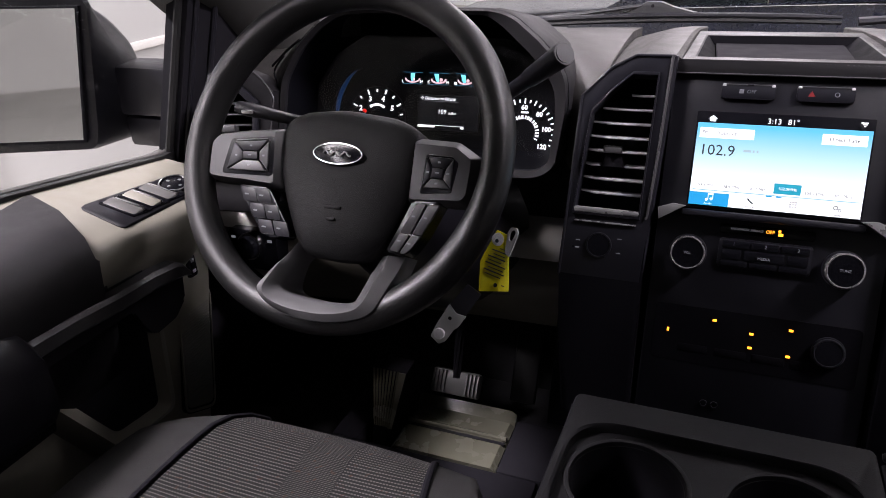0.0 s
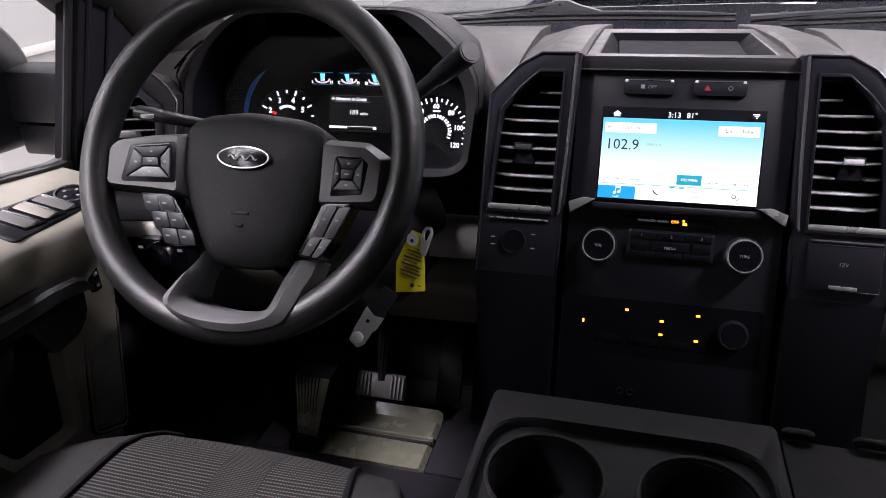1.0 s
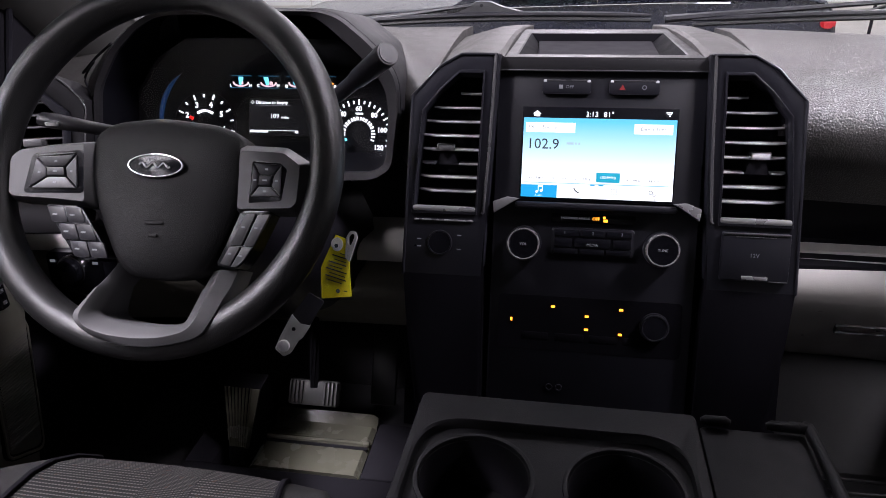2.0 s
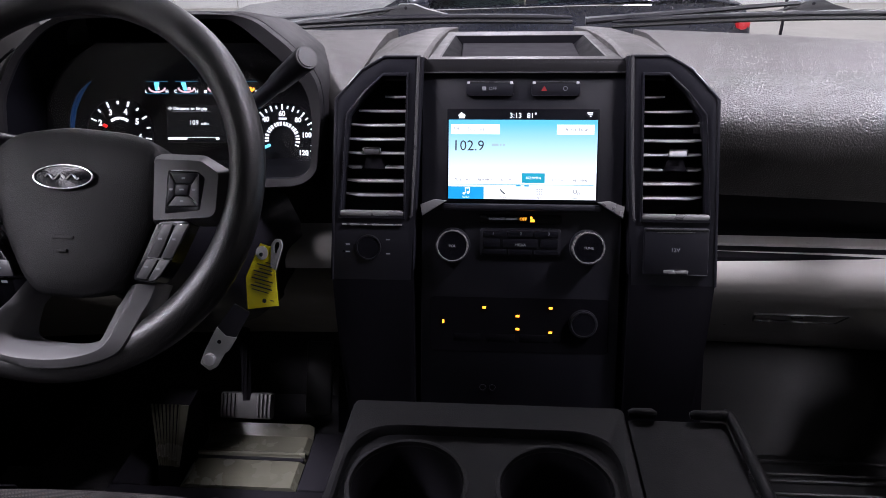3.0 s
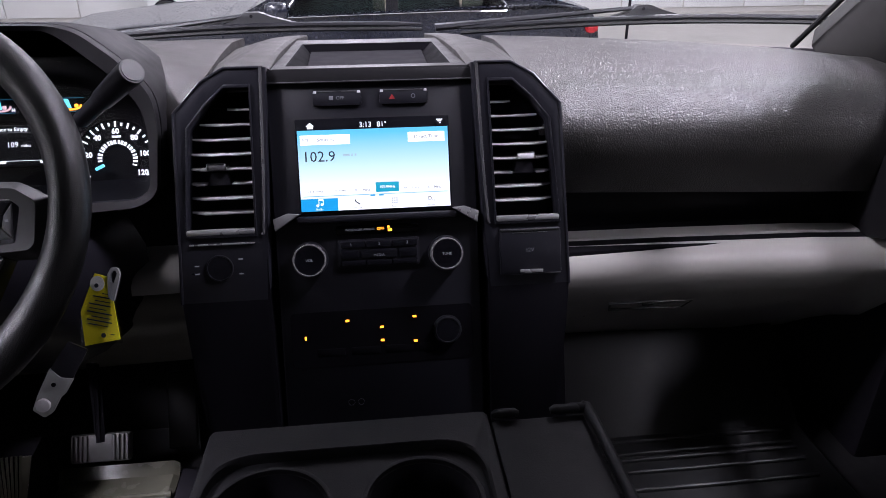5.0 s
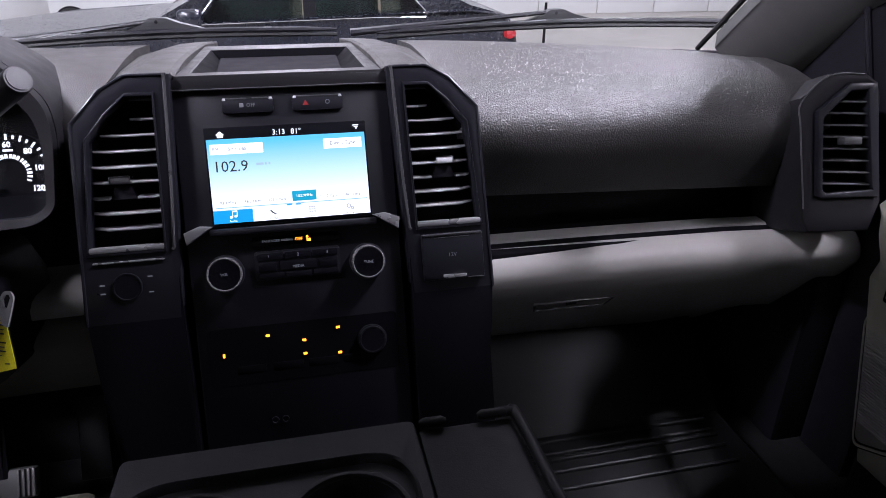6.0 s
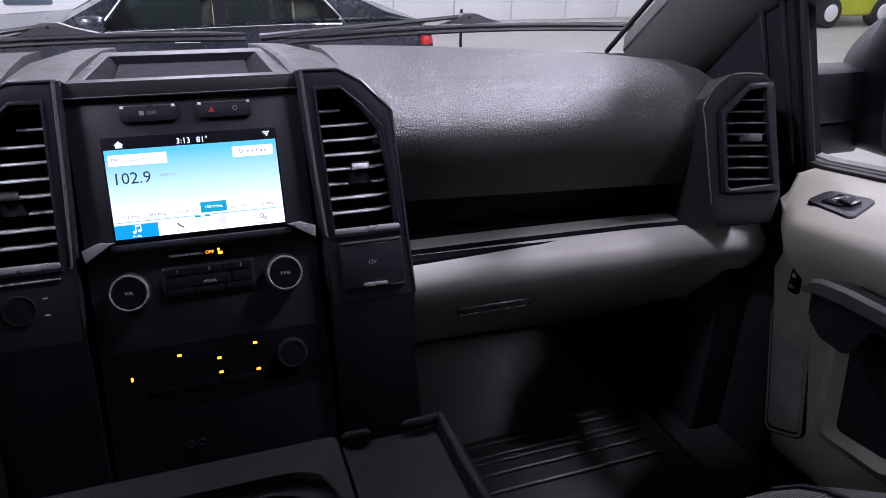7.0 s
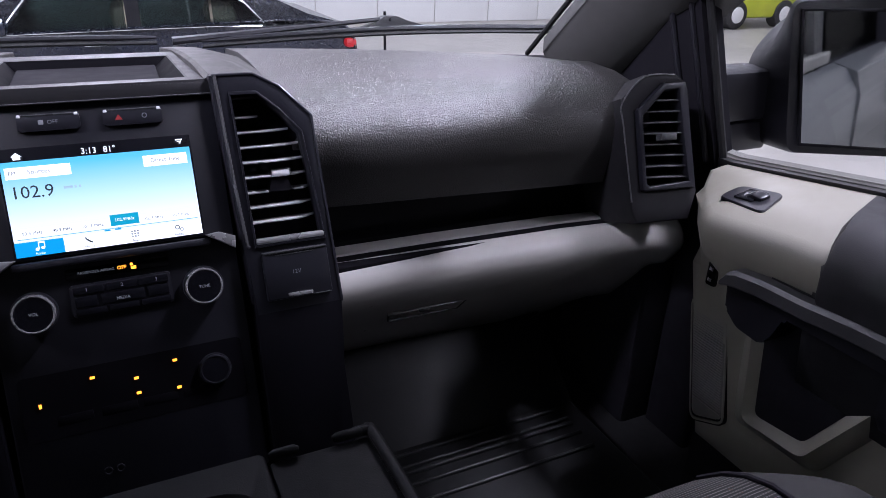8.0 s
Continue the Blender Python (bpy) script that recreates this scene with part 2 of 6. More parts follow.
solo("headliner", bm, ROOF, "grey cloth headliner of the cab", "ceiling", kind="structure")
solo("cab_back", rbox(bmesh.new(), (-0.88, -1.0, 0.85), (0.88, -0.94, 2.05), 0.01), DEEP, "dark rear wall of the cab", "wall", kind="structure")

for s in (-1, 1):
    bm = bmesh.new()
    rbox(bm, (min(s * 0.768, s * 0.90), 1.035, 0.80), (max(s * 0.768, s * 0.90), 1.50, 1.385), 0.01)
    solo("kick_panel", bm, DEEP, "dark side panel of the footwell", "panel", "kick panels", "structure")
    solo("hinge_post", rbox(bmesh.new(), (min(s * 0.822, s * 0.90), 0.935, 0.80), (max(s * 0.822, s * 0.90), 1.033, 1.384), 0.008), DEEP, "dark post in front of the door", "panel", "hinge posts", "structure")
    solo("rear_trim", rbox(bmesh.new(), (min(s * 0.76, s * 0.84), -0.95, 0.85), (max(s * 0.76, s * 0.84), 0.02, 1.42), 0.01), DEEP, "dark trim of the rear cab side", "panel", "rear trims", "structure")
# ---------------- dashboard ----------------


def vent_slat(x_in, x_out, m, cut=True):
    """A thin slat whose outer tip is cut back at a slant."""
    bm = bmesh.new()
    d = 1 if x_out > x_in else -1
    tip = min(0.018, abs(x_out - x_in) * 0.5) if cut else 0.0
    plan = [(x_in, -0.004), (x_out - d * tip, -0.004), (x_out, 0.010), (x_out, 0.030), (x_in, 0.030)]
    loft(bm, [[m @ Vector((x, y + e, z)) for x, y in plan] for z, e in ((-0.0012, 0.0006), (0.0, 0.0), (0.0012, 0.0006))])
    return bm


WHITE_EDGE = mat("bright_plastic_edge", (0.62, 0.62, 0.64), 0.25, bump=0, vary=0.05)
SLAT = mat("slat_grey", (0.40, 0.40, 0.41), 0.26, bump=0, vary=0.1)
TILT = 21.0
STACK = pose(0, 1.0, 1.40, -TILT)   # local x right, z up the face, -y towards the seats

dash = thing("dashboard", "black grained dashboard with a grey lower half", "dashboard")


def dash_row(x, far_y, far_z, roll_y, roll_z, drop):
    """One cross-section of the dash pad, far edge to the front roll, then back underneath."""
    return [(x, far_y, far_z), (x, far_y - 0.12, far_z + 0.012), (x, (far_y + roll_y) / 2, (far_z + roll_z) / 2 + 0.014),
            (x, roll_y + 0.07, roll_z + 0.010), (x, roll_y + 0.025, roll_z), (x, roll_y - 0.012, roll_z - 0.022),
            (x, roll_y - 0.022, roll_z - 0.047), (x, roll_y - 0.017, roll_z - 0.62 * drop), (x, roll_y + 0.004, roll_z - drop), (x, roll_y + 0.04, roll_z - drop - 0.010), (x, far_y, far_z - 0.12)]


# passenger half of the pad
bm = bmesh.new()
rows = []
for x, fy in ((0.20, 1.475), (0.30, 1.465), (0.42, 1.445), (0.55, 1.41), (0.66, 1.36), (0.72, 1.32)):
    k = (x - 0.2) / 0.52
    rows.append(dash_row(x, fy, 1.522 - 0.012 * k, 1.062 - 0.01 * k, 1.518 - 0.006 * k, 0.132 + 0.012 * k))
loft(bm, rows)
part("airbag_panel", bm, PAD, dash, "grained black pad over the passenger airbag", 50)
# centre, behind the stack, and driver half
bm = bmesh.new()
rows = []
for x, fy, ry, rz in ((-0.84, 1.26, 1.06, 1.50), (-0.72, 1.33, 1.08, 1.515), (-0.665, 1.36, 1.09, 1.52), (-0.655, 1.36, 1.24, 1.53), (-0.55, 1.40, 1.25, 1.535), (-0.40, 1.45, 1.25, 1.54), (-0.31, 1.465, 1.22, 1.535), (-0.268, 1.47, 1.14, 1.530), (-0.245, 1.47, 1.092, 1.525), (-0.205, 1.475, 1.078, 1.520)):
    rows.append(dash_row(x, fy, 1.525 if x > -0.6 else 1.515, ry, rz, 0.09 if x < -0.3 else 0.13))
loft(bm, rows)
part("dash_pad", bm, DASH, dash, "", 50)
# ridges that run back from the vent pillars to the windscreen
for s in (-1, 1):
    bm = bmesh.new()
    loft(bm, [[(s * x, y, z) for x, z in pts] for y, pts in (
        (1.062, ((0.112, 1.48), (0.114, 1.553), (0.120, 1.557), (0.158, 1.557), (0.167, 1.553), (0.189, 1.539), (0.222, 1.505), (0.222, 1.48))),
        (1.14, ((0.109, 1.48), (0.111, 1.556), (0.116, 1.559), (0.147, 1.559), (0.155, 1.556), (0.176, 1.545), (0.212, 1.520), (0.212, 1.48))),
        (1.25, ((0.108, 1.48), (0.110, 1.549), (0.115, 1.552), (0.148, 1.552), (0.156, 1.549), (0.176, 1.542), (0.210, 1.526), (0.210, 1.48))),
        (1.36, ((0.105, 1.48), (0.107, 1.540), (0.111, 1.542), (0.143, 1.542), (0.151, 1.540), (0.170, 1.535), (0.202, 1.526), (0.202, 1.48))),
        (1.47, ((0.098, 1.48), (0.099, 1.526), (0.100, 1.528), (0.124, 1.528), (0.131, 1.526), (0.150, 1.522), (0.180, 1.516), (0.180, 1.48))))])
    part("ridge", bm, DASH, dash, "", 28)
# recess over the glove box and its trim edge
quick("storage_shelf", dash, DEEP, (0.225, 1.05, 1.290), (0.74, 1.20, 1.304), bev=0.004)
quick("shelf_back", dash, BLACK, (0.225, 1.13, 1.300), (0.74, 1.16, 1.40), bev=0.004)


def lower_row(x, y, top, low):
    return [(x, y + 0.10, top - 0.006), (x, y + 0.023, top), (x, y + 0.011, top - 0.003), (x, y + 0.001, top - 0.010), (x, y - 0.007, top - 0.021), (x, y - 0.010, top - 0.034),
            (x, y - 0.004, top - 0.050), (x, y + 0.022, top - 0.083), (x, y + 0.053, top - 0.122), (x, y + 0.100, top - 0.175), (x, y + 0.150, (top + low) / 2 - 0.085), (x, y + 0.20, low), (x, y + 0.22, low - 0.004)]


bm = bmesh.new()
loft(bm, [lower_row(x, y, top, low) for x, y, top, low in ((0.238, 1.045, 1.304, 1.03), (0.40, 1.040, 1.305, 1.03), (0.60, 1.030, 1.306, 1.03), (0.72, 1.02, 1.305, 1.05), (0.785, 1.013, 1.304, 1.08), (0.803, 1.013, 1.303, 1.09), (0.811, 1.018, 1.300, 1.10), (0.814, 1.030, 1.294, 1.10))])
glove = part("glove_box", bm, TRIM, dash, "grey glove box panel with a rounded bright top edge", 50)
collar(bm := bmesh.new(), [(0.316, 0.002), (0.444, 0.002), (0.438, -0.027), (0.322, -0.024)], [(0.319, 0.0), (0.441, 0.0), (0.435, -0.0255), (0.324, -0.0225)], -0.0012, 0.006, pose(0.014, 1.0772, 1.2005, 38), 0.0003)
part("handle_recess", bm, BLACK, glove)
part("handle", rbox(bmesh.new(), (0.316, -0.0012, -0.0006), (0.442, 0.006, 0.0012), 0.0006, pose(0.014, 1.0767, 1.2015, 38)), SPOKE, glove)
part("handle_catch", rbox(bmesh.new(), (0.368, -0.0025, -0.0085), (0.384, 0.006, -0.0035), 0.0012, pose(0.014, 1.0767, 1.2015, 38)), BLACK, glove)
gap_line = ((0.240, 1.045, 1.304), (0.40, 1.040, 1.305), (0.60, 1.030, 1.306), (0.72, 1.02, 1.305), (0.785, 1.013, 1.304))
bm = bmesh.new()
loft(bm, [[(x, y + dy, top + dz) for dy, dz in ((0.023, 0.0006), (0.037, 0.0008), (0.037, -0.006), (0.023, -0.006))] for x, y, top in gap_line])
part("door_gap", bm, DEEP, glove, "dark gap behind the glove box door")
bm = bmesh.new()
loft(bm, [[(x, y + dy, top + dz) for dy, dz in ((0.037, 0.0), (0.038, 0.0035), (0.041, 0.0045), (0.065, 0.0030), (0.065, -0.006), (0.037, -0.006))] for x, y, top in gap_line])
part("frame_lip", bm, TRIM, glove, "thin bright lip above the glove box door", 50)
bm = bmesh.new()
loft(bm, [lower_row(x, y, top, low) for x, y, top, low in ((-0.83, 1.02, 1.27, 1.14), (-0.60, 1.045, 1.272, 1.11), (-0.40, 1.055, 1.274, 1.10), (-0.238, 1.06, 1.274, 1.10))])
part("knee_panel", bm, GREY, dash, "grey panel under the steering column", 50)
bm = bmesh.new()
loft(bm, [[(x, y + 0.10, 1.298), (x, y + 0.012, 1.304), (x, y + 0.002, 1.300), (x, y - 0.005, 1.291), (x, y - 0.006, 1.279), (x, y + 0.012, 1.272), (x, y + 0.10, 1.270)] for x, y in ((-0.83, 1.02), (-0.60, 1.035), (-0.40, 1.045), (-0.238, 1.05))])
part("trim_strip", bm, TRIM, dash, "grey strip across the dashboard", 50)

# ---------------- centre stack ----------------
stack = thing("centre_stack", "black centre stack with a lit touch screen and vents", "centre console")
# body behind, side pillars, fascia
body_outline = [(-0.226, -0.30), (0.226, -0.30), (0.226, 0.12), (0.196, 0.152), (0.165, 0.168), (-0.165, 0.168), (-0.196, 0.152), (-0.226, 0.12)]
part("body", prism(bmesh.new(), body_outline, 0.012, 0.16, STACK, 0.004), STACK_BLACK, stack)


def pillar_poly(s):
    o = [(s * 0.1165, 0.1665), (s * 0.163, 0.1665), (s * 0.190, 0.152), (s * 0.222, 0.118), (s * 0.228, -0.10), (s * 0.128, -0.10)]
    i = [(s * 0.136, 0.144), (s * 0.164, 0.144), (s * 0.186, 0.124), (s * 0.2065, 0.099), (s * 0.2155, -0.019), (s * 0.1395, -0.019)]
    return o, i


for s in (-1, 1):
    o, i = pillar_poly(s)
    vent = part("vent", collar(bmesh.new(), o, i, -0.012, 0.03, STACK, 0.003), SATIN, stack, "tall air vent with thin bright-edged slats")
    part("cavity", prism(bmesh.new(), i, 0.045, 0.05, STACK), DEEP, vent)
    part("inner_frame", collar(bmesh.new(), scaled(i, 1.045), scaled(i, 0.985), -0.0150, 0.0, STACK, 0.0012), SATIN, vent)
    bm = bmesh.new()
    tube(bm, [STACK @ Vector((s * u, -0.0125, v)) for u, v in ((0.1225, 0.166), (0.1262, 0.05), (0.1302, -0.02), (0.1320, -0.022))], 0.0018, 8)
    part("edge_bead", bm, SPOKE, vent)
    bm = bmesh.new()
    tube(bm, [STACK @ Vector((s * u, -0.0115, v)) for u, v in ((0.120, 0.1652), (0.1625, 0.1652), (0.189, 0.1505), (0.2205, 0.117), (0.2262, -0.098))], 0.0020, 8)
    part("outer_bead", bm, SATIN, vent)
    for k in range(8):
        v = 0.1205 - 0.01665 * k
        right = 0.137 + 0.003 * (0.144 - v) / 0.16
        left = 0.1655 if v > 0.118 else min(0.2145, 0.1865 + (0.124 - v) * 0.55) if v > 0.085 else 0.2135
        spans = ((right, 0.163, False), (0.192, left, True)) if k == 5 else ((right, left, True),)
        for p, q, cut in spans:
            part("slat", vent_slat(s * p, s * q, STACK @ pose(0, 0, v, 10), cut), SLAT, vent)
    part("tab_post", prism(bmesh.new(), rounded([(s * 0.164, 0.036), (s * 0.191, 0.036), (s * 0.186, 0.050), (s * 0.169, 0.050)], 0.003), -0.001, 0.03, STACK), DEEP, vent)
    # the right tab's shine is put into its pale colour; the left one stays dark
    tab = part("tab", rbox(bmesh.new(), (s * 0.1775 - 0.0105, -0.013, 0.052), (s * 0.1775 + 0.0105, 0.004, 0.060), 0.002, STACK), WHITE_EDGE if s > 0 else SATIN_GREY, vent, "tab with bright edges on the vent")
    for du in (-0.0108, 0.0098):
        part("tab_edge", rbox(bmesh.new(), (s * 0.1775 + du, -0.0135, 0.0525), (s * 0.1775 + du + 0.001, 0.0, 0.0598), 0.0003, STACK), CHROME, tab)
    part("tab_edge", rbox(bmesh.new(), (s * 0.1775 - 0.0100, -0.0136, 0.0592), (s * 0.1775 + 0.0100, 0.0, 0.0603), 0.0003, STACK), CHROME, tab)
    part("vent_sill", rbox(bmesh.new(), (min(s * 0.139, s * 0.216), -0.016, -0.021), (max(s * 0.139, s * 0.216), 0.0, -0.014), 0.0025, STACK), SILVER, vent)

part("fascia", prism(bmesh.new(), rounded(rect(-0.1185, 0.1185, -0.270, 0.149), 0.004), 0.0, 0.02, STACK, 0.002), mat("fascia_black", (0.007, 0.007, 0.010), 0.4, bump=0.2, bump_scale=900, vary=0.1, spec=0.3), stack)
part("brow", prism(bmesh.new(), rounded([(-0.119, 0.148), (0.119, 0.148), (0.117, 0.1635), (-0.117, 0.1635)], 0.003), -0.0045, 0.03, STACK, 0.003), HOOD_BLACK, stack)
part("brow_edge", rbox(bmesh.new(), (-0.118, -0.0052, 0.1478), (0.118, -0.002, 0.1492), 0.0008, STACK), SPOKE, stack)

# touch screen: its lit picture is a flat panel
INK = mat("screen_ink", (0.02, 0.03, 0.04), 0.5, bump=0, vary=0.05)
LIT_WHITE = glow("lit_white", (0.95, 0.98, 1.0), 1.05)
LIT_BLUE = glow("lit_blue", (0.01, 0.30, 0.62), 0.9)
LIT_TEAL = glow("lit_teal", (0.01, 0.33, 0.48), 0.8)
LIT_AMBER = glow("lit_amber", (1.0, 0.33, 0.02), 2.2)
LIT_RED = glow("lit_red", (1.0, 0.02, 0.01), 0.5)
LIT_CYAN = glow("lit_cyan", (0.15, 0.75, 1.0), 1.2)
MARK = glow("dim_marking", (0.5, 0.52, 0.56), 0.15)


def screen_picture():
    """Sky blue at the top fading to white at the bottom, as the radio page shows."""
    m = bpy.data.materials.new("screen_picture")
    m.use_nodes = True
    nt = m.node_tree
    b = nt.nodes["Principled BSDF"]
    tc = nt.nodes.new("ShaderNodeTexCoord")
    sep = nt.nodes.new("ShaderNodeSeparateXYZ")
    nt.links.new(tc.outputs["Generated"], sep.inputs[0])
    ramp = nt.nodes.new("ShaderNodeValToRGB")
    ramp.color_ramp.elements[0].color, ramp.color_ramp.elements[0].position = (0.80, 0.93, 1.0, 1), 0.22
    ramp.color_ramp.elements[1].color, ramp.color_ramp.elements[1].position = (0.10, 0.52, 0.85, 1), 0.95
    nt.links.new(sep.outputs["Z"], ramp.inputs["Fac"])
    nt.links.new(ramp.outputs["Color"], b.inputs["Emission Color"])
    b.inputs["Emission Strength"].default_value = 0.95
    b.inputs["Base Color"].default_value = (0.02, 0.02, 0.02, 1)
    b.inputs["Roughness"].default_value = 0.35
    return m


screen = part("touch_screen", rbox(bmesh.new(), (-0.089, -0.0035, -0.003), (0.089, 0.004, 0.107), 0.001, STACK), GLOSS, stack, "lit touch screen showing a radio page in blue and white")
SCR = STACK @ pose(0, -0.0042, 0)


def on_screen(name, x0, x1, z0, z1, material, lift=0.0, m=None):
    return part(name, rbox(bmesh.new(), (x0, -0.0006 - lift, z0), (x1, 0.0, z1), 0, m or SCR), material, screen)


on_screen("picture", -0.087, 0.087, 0.0155, 0.094, screen_picture())
on_screen("menu_bar", -0.0445, 0.087, 0.001, 0.0155, LIT_WHITE)
on_screen("menu_tile", -0.087, -0.0445, 0.001, 0.0165, LIT_BLUE)
on_screen("source_field", -0.084, -0.027, 0.0772, 0.0885, LIT_WHITE, 0.0004)
on_screen("tune_field", 0.040, 0.083, 0.0772, 0.0885, LIT_WHITE, 0.0004)
on_screen("preset_strip", -0.084, 0.083, 0.0195, 0.0285, LIT_WHITE, 0.0003)
on_screen("preset_tile", 0.000, 0.027, 0.0205, 0.0318, LIT_TEAL, 0.0005)
on_screen("divider", -0.084, 0.084, 0.0180, 0.0185, LIT_TEAL, 0.0004)
for x in (-0.004, 0.006):
    on_screen("page_mark", x - 0.0028, x + 0.0028, 0.0162, 0.0178, LIT_BLUE, 0.0006)
T = SCR @ pose(0, -0.0014, 0)
SCREEN_GREY = glow("screen_grey", (0.42, 0.58, 0.66), 0.7)
lettering("3:13", 0.0085, T @ pose(-0.0085, 0, 0.0985), LIT_WHITE, screen)
lettering("81\u00b0", 0.0085, T @ pose(0.0105, 0, 0.0985), LIT_WHITE, screen)
lettering("102.9", 0.0172, T @ pose(-0.0825, 0, 0.0632), INK, screen, align="LEFT")
for x0, x1 in ((-0.036, -0.028), (-0.0265, -0.0245), (-0.0225, -0.0205)):
    on_screen("small_writing", x0, x1, 0.0635, 0.0660, SCREEN_GREY, 0.0004)
lettering("FM", 0.0052, T @ pose(-0.078, 0, 0.0829), INK, screen)
lettering("Sources", 0.0062, T @ pose(-0.055, 0, 0.0829), INK, screen)
lettering("Direct Tune", 0.0058, T @ pose(0.0615, 0, 0.0829), INK, screen)
for x, t in ((-0.070, "93.3 MHz"), (-0.0435, "98.9 MHz"), (-0.0165, "101.1 MHz"), (0.0405, "105.7 MHz"), (0.068, "98.1 MHz")):
    lettering(t, 0.0045, T @ pose(x, 0, 0.0236), INK, screen)
lettering("102.9MHz", 0.0045, T @ pose(0.0135, -0.0004, 0.0262), LIT_WHITE, screen)
for x, t in ((-0.066, "Audio"), (-0.022, "Phone"), (0.021, "Apps"), (0.064, "Settings")):
    lettering(t, 0.0036, T @ pose(x, 0, 0.0032), LIT_WHITE if x < -0.05 else INK, screen)
# icons: note, receiver, grid, gears, house, signal
bm = bmesh.new()
disc(bm, 0.0016, -0.0008, 0, T @ pose(-0.068, 0, 0.0075), 12)
disc(bm, 0.0016, -0.0008, 0, T @ pose(-0.063, 0, 0.0085), 12)
for x, z in ((-0.0668, 0.0075), (-0.0618, 0.0085)):
    rbox(bm, (x, -0.0008, z), (x + 0.0007, 0, z + 0.0065), 0, T)
rbox(bm, (-0.0668, -0.0008, 0.0132), (-0.0611, 0, 0.0148), 0, T)
part("note_icon", bm, LIT_WHITE, screen)
bm = bmesh.new()
tube(bm, [T @ Vector((-0.025 + 0.006 * k / 6, -0.0006, 0.0128 - 0.0055 * (k / 6) ** 0.6)) for k in range(7)], 0.0008, 6)
part("receiver_icon", bm, INK, screen)
bm = bmesh.new()
for i in range(3):
    for j in range(3):
        rbox(bm, (0.0175 + i * 0.0028, -0.0006, 0.0068 + j * 0.0026), (0.0191 + i * 0.0028, 0, 0.0082 + j * 0.0026), 0, T)
part("grid_icon", bm, INK, screen)
bm = bmesh.new()
ring(bm, 0.0016, 0.0025, -0.0006, 0, T @ pose(0.0625, 0, 0.0108), 14)
ring(bm, 0.0011, 0.0018, -0.0006, 0, T @ pose(0.0665, 0, 0.0082), 14)
part("gear_icon", bm, INK, screen)
prism(bm := bmesh.new(), [(-0.075, 0.0955), (-0.0685, 0.0955), (-0.0685, 0.0985), (-0.067, 0.0985), (-0.0718, 0.1025), (-0.0765, 0.0985), (-0.075, 0.0985)], -0.0006, 0, T)
part("house_icon", bm, LIT_WHITE, screen)
bm = bmesh.new()
for k in range(3):
    rbox(bm, (0.074 + k * 0.0016, -0.0006, 0.1015 - k * 0.0018), (0.081 - k * 0.001, 0, 0.1026 - k * 0.0018), 0, T)
part("signal_icon", bm, LIT_WHITE, screen)

# screen surround: side returns and the ledge under it with bright corners
for s in (-1, 1):
    prism(bm := bmesh.new(), [(s * 0.0885, -0.0015), (s * 0.117, -0.0195), (s * 0.119, -0.006), (s * 0.103, 0.0)], -0.016, 0.004, STACK, 0.001)
    part("ledge_corner", bm, SILVER, stack, "bright bevelled corner below the screen")
part("ledge", rbox(bmesh.new(), (-0.093, -0.013, -0.0125), (0.093, 0.004, -0.0045), 0.003, STACK), SATIN, stack)
# two pairs of buttons over the screen
for x0, x1, texts in ((-0.067, -0.0115, ("OFF",)), (0.0095, 0.0655, ())):
    b = part("button_bar", prism(bmesh.new(), rounded(rect(x0, x1, 0.1222, 0.138), 0.003), -0.003, 0.004, STACK, 0.0015), SATIN, stack, "dark button bar with painted glints on its upper corners")
    part("bright_edge", rbox(bmesh.new(), (x0 + 0.002, -0.0036, 0.1370), (x1 - 0.002, 0.0, 0.1382), 0.0004, STACK), SPOKE, b)
    # pale corner pieces paint the glints on the bar
    for c in (x0 + 0.001, x1 - 0.0045):
        part("glint_edge", rbox(bmesh.new(), (c, -0.0037, 0.1355), (c + 0.0035, 0.0, 0.1384), 0.0006, STACK), WHITE_EDGE, b)
    for t in texts:
        lettering(t, 0.0055, STACK @ pose((x0 + x1) / 2 + 0.0035, -0.0034, 0.130), MARK, b)
        part("car_mark", rbox(bmesh.new(), ((x0 + x1) / 2 - 0.009, -0.0035, 0.128), ((x0 + x1) / 2 - 0.0045, 0, 0.1325), 0.0004, STACK), MARK, b)
    if not texts:
        prism(bm := bmesh.new(), [(x0 + 0.011, 0.1275), (x0 + 0.018, 0.1275), (x0 + 0.0145, 0.1333)], -0.0034, 0, STACK)
        part("hazard_mark", bm, mat("dim_red", (0.25, 0.02, 0.02), 0.5, bump=0), b, "dark red warning triangle")
        ring(bm := bmesh.new(), 0.0018, 0.0026, -0.0034, 0, STACK @ pose(x0 + 0.039, 0, 0.1303), 16)
        part("stop_mark", bm, MARK, b)
# airbag lamp strip
strip = part("airbag_lamp", prism(bmesh.new(), rounded(rect(-0.0495, 0.0485, -0.0285, -0.0175), 0.003), -0.0012, 0.004, STACK, 0.0008), GLOSS, stack, "dark strip with an amber warning lamp")
lettering("PASSENGER AIRBAG", 0.0038, STACK @ pose(-0.021, -0.0016, -0.0228), MARK, strip)
lettering("OFF", 0.0052, STACK @ pose(0.003, -0.0016, -0.0228), LIT_AMBER, strip, label="amber lit letters")
bm = bmesh.new()
disc(bm, 0.0016, -0.0016, 0, STACK @ pose(0.0125, 0, -0.0208), 12)
rbox(bm, (0.0115, -0.0016, -0.0262), (0.0165, 0, -0.0228), 0.0005, STACK)
part("amber_symbol", bm, LIT_AMBER, strip)
